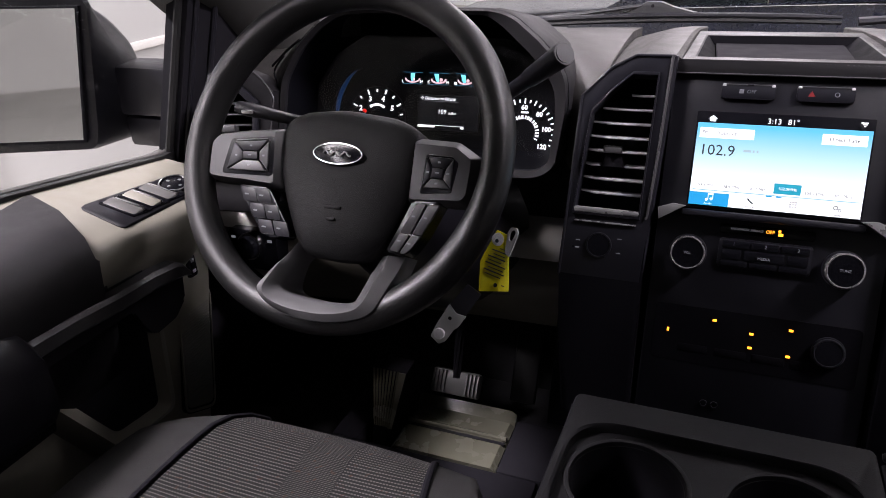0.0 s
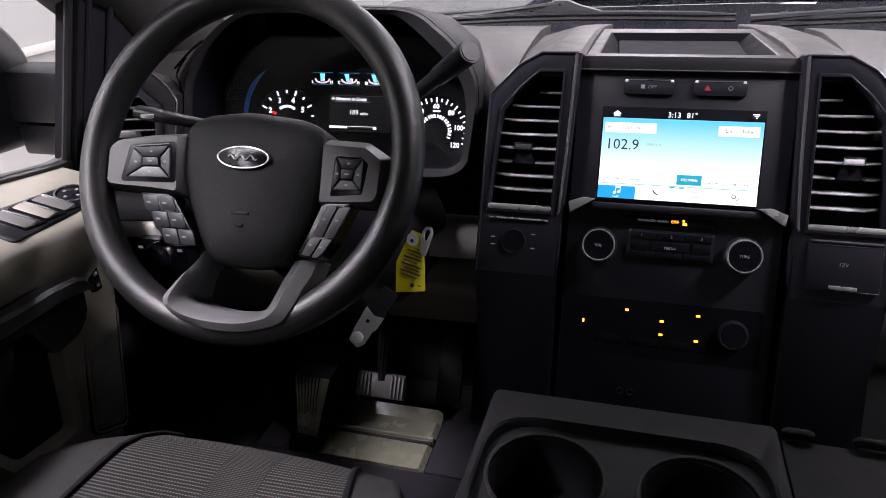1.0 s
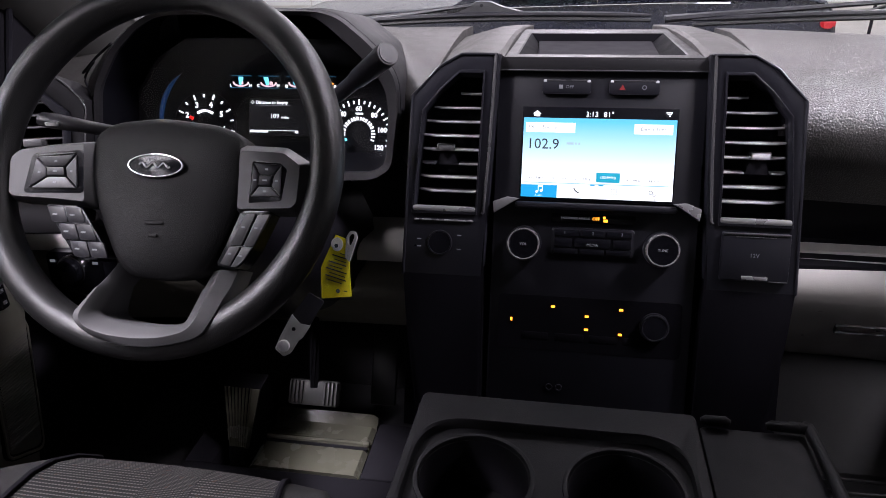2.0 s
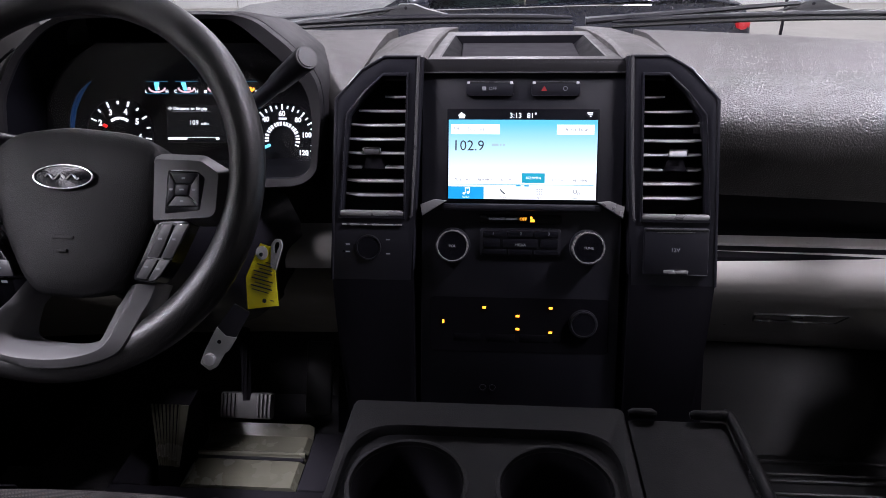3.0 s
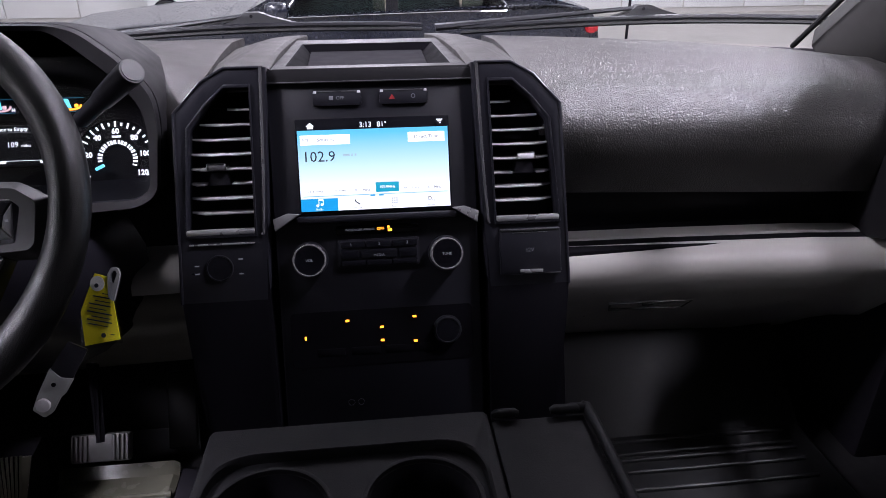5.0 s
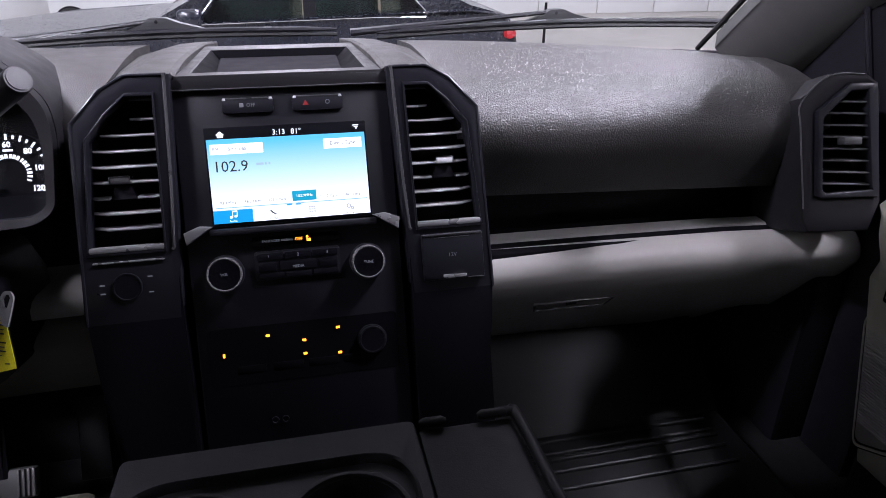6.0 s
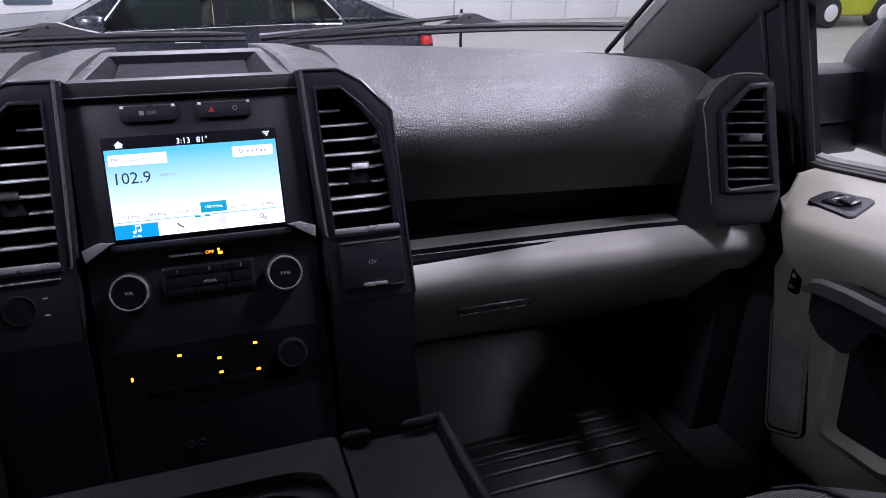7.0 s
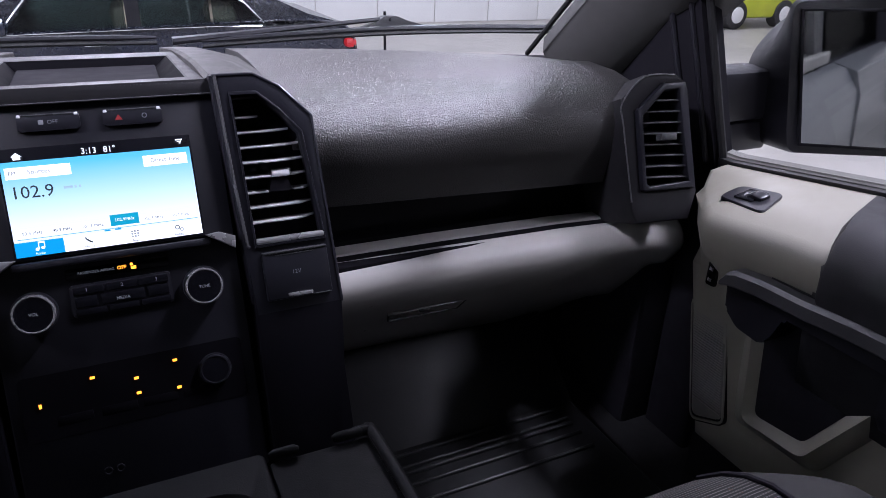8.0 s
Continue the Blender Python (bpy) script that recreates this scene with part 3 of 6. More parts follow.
# radio keys
keys = part("radio_keys", prism(bmesh.new(), rounded(rect(-0.048, 0.048, -0.067, -0.034), 0.004), -0.003, 0.004, STACK, 0.0015), SATIN, stack, "block of dark radio buttons")
for k in range(3):
    part("key", rbox(bmesh.new(), (-0.045 + k * 0.0305, -0.0048, -0.0445), (-0.016 + k * 0.0305, 0, -0.0365), 0.001, STACK), GLOSS, keys)
    lettering(str(k + 1), 0.0052, STACK @ pose(-0.0325 + k * 0.033, -0.0052, -0.0400), MARK, keys)
    part("key", rbox(bmesh.new(), (-0.045 + k * 0.0305, -0.0044, -0.0655), (-0.016 + k * 0.0305, 0, -0.0585), 0.001, STACK), GLOSS, keys)
part("key", rbox(bmesh.new(), (-0.021, -0.0048, -0.0575), (0.021, 0, -0.046), 0.0012, STACK), GLOSS, keys)
lettering("MEDIA", 0.0045, STACK @ pose(0.0, -0.0052, -0.0535), MARK, keys)
for s in (-1, 1):
    part("key", rbox(bmesh.new(), (s * 0.034 - 0.0105, -0.0048, -0.0575), (s * 0.034 + 0.0105, 0, -0.046), 0.0012, STACK), GLOSS, keys)
# knobs


RING = mat("knob_ring_silver", (0.55, 0.55, 0.57), 0.18, metal=0.75, bump=0, vary=0.05, rough_vary=0.04)


def knob(name, x, v, r, length, text, label, holder):
    m = STACK @ pose(x, 0, v)
    k = part(name, disc(bmesh.new(), r * 0.80, -length, 0.0, m, 40, 0.002), GLOSS, holder, label)
    part("rim", ring(bmesh.new(), r * 0.80, r * 0.92, -length - 0.0006, 0.0, m, 40, 0.0011), RING if text else SATIN, k, "bright ring" if text else "dark satin ring")
    part("skirt", ring(bmesh.new(), r * 0.90, r, -length * 0.55, 0.0, m, 40, 0.001), SATIN, k)
    if text:
        lettering(text, r * 0.21, STACK @ pose(x, -length - 0.0004, v), MARK, k)
    return k


knob("knob", -0.0805, -0.0548, 0.0208, 0.017, "VOL", "round volume knob with a bright ring", stack)
knob("knob", 0.0790, -0.0548, 0.0208, 0.017, "TUNE", "round tuning knob with a bright ring", stack)
knob("drive_knob", -0.1815, -0.0585, 0.0165, 0.014, "", "small dark drive selector knob", stack)
knob("fan_knob", 0.0772, -0.1478, 0.0172, 0.007, "", "dark climate knob with a thin ring", stack)
for s, z in ((-0.207, -0.055), (-0.207, -0.064), (-0.158, -0.049), (-0.158, -0.066)):
    part("drive_mark", rbox(bmesh.new(), (s - 0.0025, -0.0122, z - 0.0007), (s + 0.0025, -0.01, z + 0.0007), 0, STACK), MARK, stack)
for s in (-1, 1):
    prism(bm := bmesh.new(), rounded([(s * 0.1285, -0.0255), (s * 0.226, -0.0255), (s * 0.2265, -0.090), (s * 0.221, -0.150), (s * 0.205, -0.270), (s * 0.124, -0.270)], 0.010), -0.0118, 0.012, STACK, 0.002)
    part("lower_panel", bm, STACK_BLACK, stack)
part("bright_line", rbox(bmesh.new(), (-0.2135, -0.0145, -0.0322), (-0.1415, -0.01, -0.0302), 0.0006, STACK), SILVER, stack)
sock = part("socket_cover", rbox(bmesh.new(), (0.1425, -0.017, -0.0845), (0.216, -0.01, -0.0298), 0.002, STACK), SATIN, stack, "square flap over a socket")
lettering("12V", 0.0065, STACK @ pose(0.178, -0.0174, -0.0555), MARK, sock)
part("flap_edge", rbox(bmesh.new(), (0.1440, -0.0182, -0.0325), (0.2145, -0.0150, -0.0302), 0.0010, STACK), SPOKE, sock, "paler upper edge of the flap")
part("flap_groove", rbox(bmesh.new(), (0.157, -0.0176, -0.0352), (0.200, -0.0165, -0.0344), 0.0003, STACK), SPOKE, sock)
part("flap_edge", rbox(bmesh.new(), (0.195, -0.0178, -0.0846), (0.2150, -0.0160, -0.0836), 0.0004, STACK), SPOKE, sock)
part("flap_lip", rbox(bmesh.new(), (0.165, -0.020, -0.083), (0.193, -0.015, -0.0785), 0.001, STACK), SILVER, sock)
# climate lamps
lamps = part("climate_panel", prism(bmesh.new(), rounded(rect(-0.108, 0.108, -0.185, -0.118), 0.006), -0.0005, 0.01, STACK), STACK_BLACK, stack, "unlit black climate panel with small amber lamps")
for x, v, w, h in ((-0.0914, -0.1487, 0.0025, 0.0042), (-0.0417, -0.1305, 0.0045, 0.0026), (-0.0013, -0.1402, 0.0045, 0.0026), (-0.0012, -0.1562, 0.0045, 0.0026), (0.0383, -0.1297, 0.0045, 0.0026), (0.0385, -0.1596, 0.0045, 0.0026)):
    part("amber_lamp", rbox(bmesh.new(), (x - w / 2, -0.0022, v - h / 2), (x + w / 2, 0, v + h / 2), 0.0004, STACK), LIT_AMBER, lamps, "tiny lit amber lamp")
for x, w in ((-0.062, 0.032), (-0.021, 0.034), (0.019, 0.034), (0.052, 0.02)):
    part("climate_key", rbox(bmesh.new(), (x - w / 2, -0.0010, -0.172), (x + w / 2, 0, -0.163), 0.0004, STACK), STACK_BLACK, lamps)
for x in (-0.042, -0.0303):
    part("socket", ring(bmesh.new(), 0.0030, 0.0042, -0.002, 0.004, STACK @ pose(x, 0, -0.2303), 12), SATIN, stack)
# tray on top of the stack
tray = thing("dash_tray", "shallow open tray on top of the dashboard", "tray")
o = [(-0.114, 1.056), (0.114, 1.056), (0.100, 1.47), (-0.100, 1.47)]
o2 = [(-0.113, 1.060), (0.113, 1.060), (0.107, 1.35), (-0.107, 1.35)]
i = [(-0.100, 1.070), (0.098, 1.070), (0.097, 1.295), (-0.096, 1.295)]
i2 = [(-0.098, 1.072), (0.096, 1.072), (0.095, 1.292), (-0.094, 1.292)]
low = [(-0.076, 1.074), (0.073, 1.074), (0.080, 1.286), (-0.083, 1.286)]


def tray_z(y, z):
    """The tray's rim falls gently towards the windscreen."""
    return z - 0.05 * (y - 1.06) - (0.010 if y > 1.4 else 0.0)


bm = bmesh.new()
loft(bm, [[(a, b, tray_z(b, z)) for a, b in pts] for pts, z in ((o, 1.49), (o, 1.548), (o2, 1.5535), (i, 1.5550), (i2, 1.5540))], cap=False)
part("tray_body", bm, mat("tray_black", (0.022, 0.0215, 0.0225), 0.42, bump=0.4, bump_scale=800, bump_dist=0.0005, pattern="leather", vary=0.12), tray, "", 25)
# walls of the hollow: a near-black colour carries the shade inside the recess
bm = bmesh.new()
loft(bm, [[(a, b, tray_z(b, z)) for a, b in pts] for pts, z in ((i2, 1.5540), ([(a * 0.98, b) for a, b in i2], 1.5530), (low, 1.541))], cap=False)
part("tray_well", bm, STACK_BLACK, tray, "hollow of the tray, its shade set as near-black", 25)
bm = bmesh.new()
loft(bm, [[(a * k, 1.176 + (b - 1.176) * k, tray_z(b, z)) for a, b in low] for k, z in ((0.99, 1.540), (0.99, 1.5435), (0.97, 1.5445))])
part("tray_mat", bm, DEEP, tray, "", 25)
# ---------------- steering wheel ----------------
WHEEL = pose(-0.447, 0.835, 1.488, -33)
RW = 0.198
wheel = thing("steering_wheel", "black grained steering wheel with button spokes", "steering wheel")
bm = bmesh.new()
rows = []
N = 96
for k in range(N):
    a = 2 * math.pi * k / N
    grip = 0.0165 + 0.0012 * math.cos(2 * (a - math.pi / 4)) ** 2
    rc = RW - 0.0165
    rows.append([WHEEL @ Vector(((rc + grip * math.cos(b)) * math.cos(a), -1.12 * grip * math.sin(b), (rc + grip * math.cos(b)) * math.sin(a))) for b in (2 * math.pi * j / 16 for j in range(16))])
rows.append(rows[0])
loft(bm, rows, cap=False)
bmesh.ops.remove_doubles(bm, verts=bm.verts, dist=1e-5)
part("rim", bm, LEATHER, wheel, "grained black rim", 80)


def bulge(bm, outline, front, back, m, steps=6, crown=0.014):
    """A cushion: the outline at the back, drawn in and rising to a rounded front."""
    cx, cz = sum(p[0] for p in outline) / len(outline), sum(p[1] for p in outline) / len(outline)
    rows = [[m @ Vector((x, back, z)) for x, z in outline]]
    for k in range(steps + 1):
        t = k / steps
        s = 1 - 0.96 * (1 - math.cos(t * math.pi / 2)) if k < steps else 0.02
        y = front + (back - front) * 0.0 - crown * math.sin(t * math.pi / 2) + crown
        rows.append([m @ Vector((cx + (x - cx) * s, y, cz + (z - cz) * s)) for x, z in outline])
    loft(bm, rows)
    return bm


hub_out = rounded([(-0.074, 0.030), (-0.052, 0.043), (0.0, 0.049), (0.066, 0.0425), (0.095, 0.030), (0.100, -0.010), (0.0925, -0.047), (0.078, -0.086), (0.058, -0.110), (0.023, -0.117), (-0.016, -0.116), (-0.034, -0.099), (-0.058, -0.053), (-0.071, -0.016)], 0.014, 3)
hub = part("airbag_cover", bulge(bmesh.new(), hub_out, -0.012, 0.03, WHEEL, 7, 0.016), HUB, wheel, "grained black airbag cover with an oval badge", 60)
E0 = WHEEL @ pose(0.009, -0.0128, -0.0045)
ell = [(0.030 * math.cos(2 * math.pi * k / 40), 0.0122 * math.sin(2 * math.pi * k / 40)) for k in range(40)]
badge = part("badge", prism(bmesh.new(), ell, -0.002, 0.006, E0, 0.001), mat("badge_black", (0.008, 0.008, 0.012), 0.2, bump=0), hub, "plain dark oval badge with a bright rim")
part("badge_rim", collar(bmesh.new(), [(x * 1.0, z * 1.0) for x, z in ell], [(x * 0.94, z * 0.86) for x, z in ell], -0.0032, 0.002, E0, 0.0004), CHROME, badge)
bm = bmesh.new()
tube(bm, [E0 @ Vector((-0.017 + 0.034 * k / 16, -0.003, 0.0026 * math.sin(k * 1.15))) for k in range(17)], 0.0013, 6)
part("badge_stroke", bm, CHROME, badge)
for z, w in ((-0.062, 0.010), (-0.0745, 0.0045)):
    part("embossed_mark", rbox(bmesh.new(), (0.012 - w, -0.0124, z - 0.0012), (0.012 + w, -0.009, z + 0.0018), 0.0004, WHEEL), HUB, hub)
SPOKE_BACK = 0.022
sp_l = rounded([(-0.1645, -0.040), (-0.168, 0.0024), (-0.158, 0.0124), (-0.1165, 0.0190), (-0.072, 0.0230), (-0.062, -0.0470), (-0.1024, -0.0446), (-0.157, -0.0435)], 0.005)
sp_r = [(0.0863, 0.0236), (0.1373, 0.0221), (0.1646, 0.0063), (0.1668, -0.0026), (0.1636, -0.037), (0.1564, -0.0445), (0.090, -0.0455)]
top_r = [(0.0925, 0.0153), (0.1378, 0.0140), (0.1550, 0.0026), (0.1557, -0.003), (0.1553, -0.0342), (0.1507, -0.0398), (0.0953, -0.0435)]


def inset(p, c, k):
    return (c[0] + (p[0] - c[0]) * k, c[1] + (p[1] - c[1]) * k)


well_l = [(-0.1305, 0.0018), (-0.0842, 0.0064), (-0.0790, -0.0300), (-0.1350, -0.0317)]
mid_l = [(-0.1168, -0.0086), (-0.0953, -0.0078), (-0.0931, -0.0178), (-0.1151, -0.0184)]
well_r = [(0.1084, 0.0030), (0.1375, 0.0022), (0.1392, -0.0300), (0.1079, -0.0308)]
mid_r = [(0.1159, -0.0091), (0.1305, -0.0091), (0.1292, -0.0201), (0.1159, -0.0199)]
for outline, well_pts, mid_pts in ((sp_l, well_l, mid_l), (sp_r, well_r, mid_r)):
    bm = bmesh.new()
    if outline is sp_l:
        loft(bm, [[WHEEL @ Vector((x, y, z)) for x, z in scaled(sp_l, k)] for k, y in ((1.0, SPOKE_BACK), (1.0, 0.004), (0.985, 0.0025), (0.875, -0.0055), (0.86, -0.0065))])
        pad = rounded(scaled(well_pts, 1.24), 0.005)
    else:
        loft(bm, [[WHEEL @ Vector((x, y, z)) for x, z in rounded(pts, 0.004)] for pts, y in ((sp_r, SPOKE_BACK), (sp_r, 0.005), (scaled(sp_r, 0.99), 0.0035), (scaled(top_r, 1.012), -0.0055), (top_r, -0.0065))])
        pad = rounded([(0.1065, 0.0048), (0.1352, 0.0038), (0.1431, -0.0022), (0.1401, -0.0334), (0.1065, -0.0371)], 0.002)
    sp = part("spoke", bm, SATIN_GREY, wheel, "satin grey spoke with a bevelled button pad", 30)
    part("button_well", prism(bmesh.new(), pad, -0.0068, -0.003, WHEEL, 0.0004), GLOSS, sp)
    for k in range(4):
        quad = [well_pts[k], well_pts[(k + 1) % 4], mid_pts[(k + 1) % 4], mid_pts[k]]
        c = (sum(p[0] for p in quad) / 4, sum(p[1] for p in quad) / 4)
        part("button", prism(bmesh.new(), [inset(p, c, 0.93) for p in quad], -0.0088, -0.004, WHEEL, 0.0012), BLACK if k in (0, 3) else SATIN_GREY, sp)
        part("mark", rbox(bmesh.new(), (c[0] - 0.0015, -0.0091, c[1] - 0.0009), (c[0] + 0.0015, -0.008, c[1] + 0.0009), 0, WHEEL), MARK, sp)
    part("button", prism(bmesh.new(), scaled(mid_pts, 0.92), -0.0105, -0.004, WHEEL, 0.001), BLACK, sp)
    c = (sum(p[0] for p in mid_pts) / 4, sum(p[1] for p in mid_pts) / 4)
    part("mark", rbox(bmesh.new(), (c[0] - 0.0022, -0.0109, c[1] - 0.0007), (c[0] + 0.0022, -0.0098, c[1] + 0.0007), 0, WHEEL), MARK, sp)
    tl, tr = well_pts[0], well_pts[1]
    bm = bmesh.new()
    tube(bm, [WHEEL @ Vector((tl[0] + (tr[0] - tl[0]) * k, -0.0085, tl[1] + (tr[1] - tl[1]) * k + 0.0012)) for k in (0.08, 0.5, 0.97)], 0.0007, 6)
    part("bright_edge", bm, CHROME, sp)


def slant(x0, x1, z0, z1, shift):
    return [(x0 + shift, z0), (x1 + shift, z0), (x1, z1), (x0, z1)]


block_l = part("cruise_buttons", prism(bmesh.new(), rounded([(-0.1185, -0.0463), (-0.0765, -0.0464), (-0.0435, -0.0879), (-0.0455, -0.0995), (-0.067, -0.1021), (-0.080, -0.094)], 0.005), -0.003, 0.02, WHEEL, 0.002), GLOSS, wheel, "slanted block of dark cruise buttons")
for r in range(3):
    for c in range(2):
        x = -0.1045 + 0.0195 * c + r * 0.0150
        z = -0.0565 - 0.0172 * r
        part("button", prism(bmesh.new(), rounded(slant(x - 0.0090, x + 0.0090, z - 0.0078, z + 0.0078, 0.007), 0.002), -0.0038, -0.001, WHEEL, 0.0005), BLACK, block_l)
        part("mark", rbox(bmesh.new(), (x - 0.002, -0.0043, z - 0.0008), (x + 0.003, -0.003, z + 0.0008), 0, WHEEL), MARK, block_l)
block_r = part("voice_buttons", prism(bmesh.new(), rounded([(0.0986, -0.0442), (0.130, -0.0432), (0.115, -0.0803), (0.1055, -0.0964), (0.0977, -0.1025), (0.0775, -0.099), (0.0865, -0.0777)], 0.003), -0.003, 0.02, WHEEL, 0.002), GLOSS, wheel, "slanted block of dark volume buttons")
for pts in ([(0.1049, -0.0468), (0.1145, -0.0468), (0.1025, -0.0785), (0.0912, -0.0785)], [(0.1173, -0.0477), (0.1292, -0.0467), (0.1151, -0.0789), (0.1050, -0.0789)],
            [(0.0908, -0.0805), (0.1018, -0.0800), (0.0924, -0.0990), (0.0826, -0.0980)], [(0.1037, -0.0807), (0.1140, -0.0805), (0.1058, -0.0942), (0.0995, -0.1001), (0.0939, -0.1001)]):
    part("button", prism(bmesh.new(), rounded(pts[::-1], 0.001), -0.0052, -0.001, WHEEL, 0.0006), SATIN_GREY, block_r)
    cx, cz = sum(p[0] for p in pts) / len(pts), sum(p[1] for p in pts) / len(pts) + 0.002
    part("mark", rbox(bmesh.new(), (cx - 0.0020, -0.0056, cz - 0.0008), (cx + 0.0014, -0.004, cz + 0.0008), 0, WHEEL), MARK, block_r)
part("bright_edge", rbox(bmesh.new(), (0.1185, -0.0056, -0.0470), (0.1288, -0.0045, -0.0462), 0.0003, WHEEL), CHROME, block_r)
# lower double spoke: a bright U from hub to rim
u_out = [(-0.0361, -0.1018), (-0.0530, -0.1451), (-0.0579, -0.1569), (-0.0504, -0.1670), (-0.0310, -0.1770), (-0.0044, -0.1826), (0.0286, -0.1827), (0.0593, -0.1763), (0.0791, -0.1679), (0.0882, -0.1551), (0.0933, -0.1352), (0.0962, -0.1017)]
u_mid = [(-0.0330, -0.1020), (-0.0440, -0.1439), (-0.0455, -0.1600), (-0.0330, -0.1688), (-0.0062, -0.1738), (0.0308, -0.1734), (0.0593, -0.1665), (0.0713, -0.1576), (0.0755, -0.1430), (0.0775, -0.1030)]
u_in = [(-0.0240, -0.1040), (-0.0320, -0.1440), (-0.0277, -0.1565), (-0.0096, -0.1602), (0.0119, -0.1615), (0.0366, -0.1599), (0.0563, -0.1562), (0.0610, -0.1349), (0.0630, -0.1045)]


def spaced(pts, n):
    """Evenly spaced points along a smooth line."""
    line = curve_pts([(x, z, 0) for x, z in pts], 8)
    run = [0.0]
    for p, q in zip(line, line[1:]):
        run.append(run[-1] + (q - p).length)
    return [(float(np.interp(run[-1] * k / (n - 1), run, [p.x for p in line])), float(np.interp(run[-1] * k / (n - 1), run, [p.y for p in line]))) for k in range(n)]


def over_rim(z):
    """How far the spoke steps forward where it lies over the rim."""
    k = min(1.0, max(0.0, (-z - 0.115) / 0.045))
    return -0.018 * k * k * (3 - 2 * k)


UN = 56
bm = bmesh.new()
rows = []
for n, (a, c, b) in enumerate(zip(spaced(u_out, UN), spaced(u_mid, UN), spaced(u_in, UN))):
    sunk = 0.016 * max(0.0, 1 - min(n, UN - 1 - n) / 6)
    row = []
    for (p, q, t), y in (((a, c, 0.0), 0.026), ((a, c, 0.0), 0.001), ((a, c, 0.12), -0.004), ((a, c, 0.88), -0.009), ((a, c, 1.0), -0.0095), ((c, b, 0.10), -0.0085), ((c, b, 0.85), 0.002), ((c, b, 1.0), 0.008), ((c, b, 1.0), 0.030)):
        x, z = p[0] + (q[0] - p[0]) * t, p[1] + (q[1] - p[1]) * t
        row.append(WHEEL @ Vector((x, y + sunk + (over_rim(z) if y < 0.02 else 0.0), z)))
    rows.append(row)
loft(bm, rows)
part("lower_spoke", bm, mat("satin_spoke_grey", (0.085, 0.084, 0.087), 0.36, bump=0.25, bump_scale=1500, vary=0.1), wheel, "satin U-shaped lower spoke", 40)

# column shroud, stalks
column = thing("steering_column", "black steering column shroud with two stalks", "steering column")
bm = bmesh.new()
rows = []
for k in range(7):
    y = 0.05 + 0.045 * k
    s = 0.062 + 0.010 * k
    rows.append([WHEEL @ Vector((0.008 + s * 1.15 * math.cos(a), y, -0.03 + s * math.sin(a))) for a in (2 * math.pi * j / 20 for j in range(20))])
loft(bm, rows)
part("shroud", bm, BLACK, column, "", 60)
bm = bmesh.new()
a, b = Vector((-0.306, 1.000, 1.518)), Vector((-0.221, 0.925, 1.582))
tube(bm, [a.lerp(b, t) for t in (0, 0.40, 0.46, 0.94, 0.98, 1.0)], [0.0085, 0.0090, 0.0108, 0.0126, 0.0126, 0.0118], 24)
lever = part("gear_lever", bm, BLACK, column, "thick black gear lever with a flat round end", 50)
bm = bmesh.new()
tube(bm, [a.lerp(b, t) for t in (0.99, 1.008)], 0.0100, 24)
part("lever_cap", bm, SATIN, lever)
bm = bmesh.new()
tube(bm, [(-0.53, 0.935, 1.485), (-0.585, 0.93, 1.495), (-0.625, 0.925, 1.503), (-0.640, 0.923, 1.506)], [0.009, 0.010, 0.0125, 0.011], 14, flat=0.7)
stalk = part("wiper_stalk", bm, BLACK, column, "short black stalk with pale markings", 60)
quick("stalk_mark", stalk, SILVER, (-0.628, 0.911, 1.5010), (-0.612, 0.917, 1.5055), bev=0.001)

# ---------------- instrument cluster ----------------
cluster = thing("instrument_cluster", "hooded instrument cluster with lit dials", "instrument cluster")
hood_front = [(-0.658, 1.400), (-0.657, 1.470), (-0.655, 1.512), (-0.630, 1.559), (-0.595, 1.591), (-0.566, 1.605), (-0.527, 1.608), (-0.420, 1.606), (-0.345, 1.605), (-0.318, 1.598),
              (-0.276, 1.567), (-0.245, 1.532), (-0.240, 1.500), (-0.248, 1.424), (-0.270, 1.410), (-0.440, 1.400), (-0.600, 1.388)]
hood_in = [(-0.650, 1.405), (-0.649, 1.470), (-0.647, 1.510), (-0.622, 1.554), (-0.590, 1.584), (-0.564, 1.598), (-0.527, 1.601), (-0.420, 1.600), (-0.352, 1.599), (-0.332, 1.587),
           (-0.290, 1.553), (-0.260, 1.520), (-0.254, 1.490), (-0.258, 1.428), (-0.274, 1.4175), (-0.440, 1.412), (-0.594, 1.400)]


def at_y(pts, y, dz=0.0, k=1.0):
    cx, cz = -0.445, 1.49
    lean = 0.30
    return [(cx + (x - cx) * k, y + (z - 1.49) * lean, cz + (z - cz) * k + dz) for x, z in pts]


hood_front, hood_in = rounded(hood_front, 0.016, 4), rounded(hood_in, 0.014, 4)
bm = bmesh.new()
loft(bm, [at_y(hood_front, 1.34, -0.075, 0.98), at_y(hood_front, 1.20, -0.024, 0.99), at_y(hood_front, 1.09, -0.004, 1.0), at_y(hood_front, 1.055, 0.0, 1.0), at_y(hood_front, 1.0515, 0.0, 0.997)], cap=False)
part("hood", bm, HOOD_BLACK, cluster, "grey-black hood over the dials", 40)
bm = bmesh.new()
loft(bm, [at_y(hood_front, 1.0514, 0.0, 0.994), at_y(hood_front, 1.042, 0.0, 0.997), at_y(hood_front, 1.036, 0.0, 0.993), at_y(hood_in, 1.040), at_y(hood_in, 1.046)], cap=False)
part("hood_rim", bm, HOOD_BLACK, cluster, "", 40)
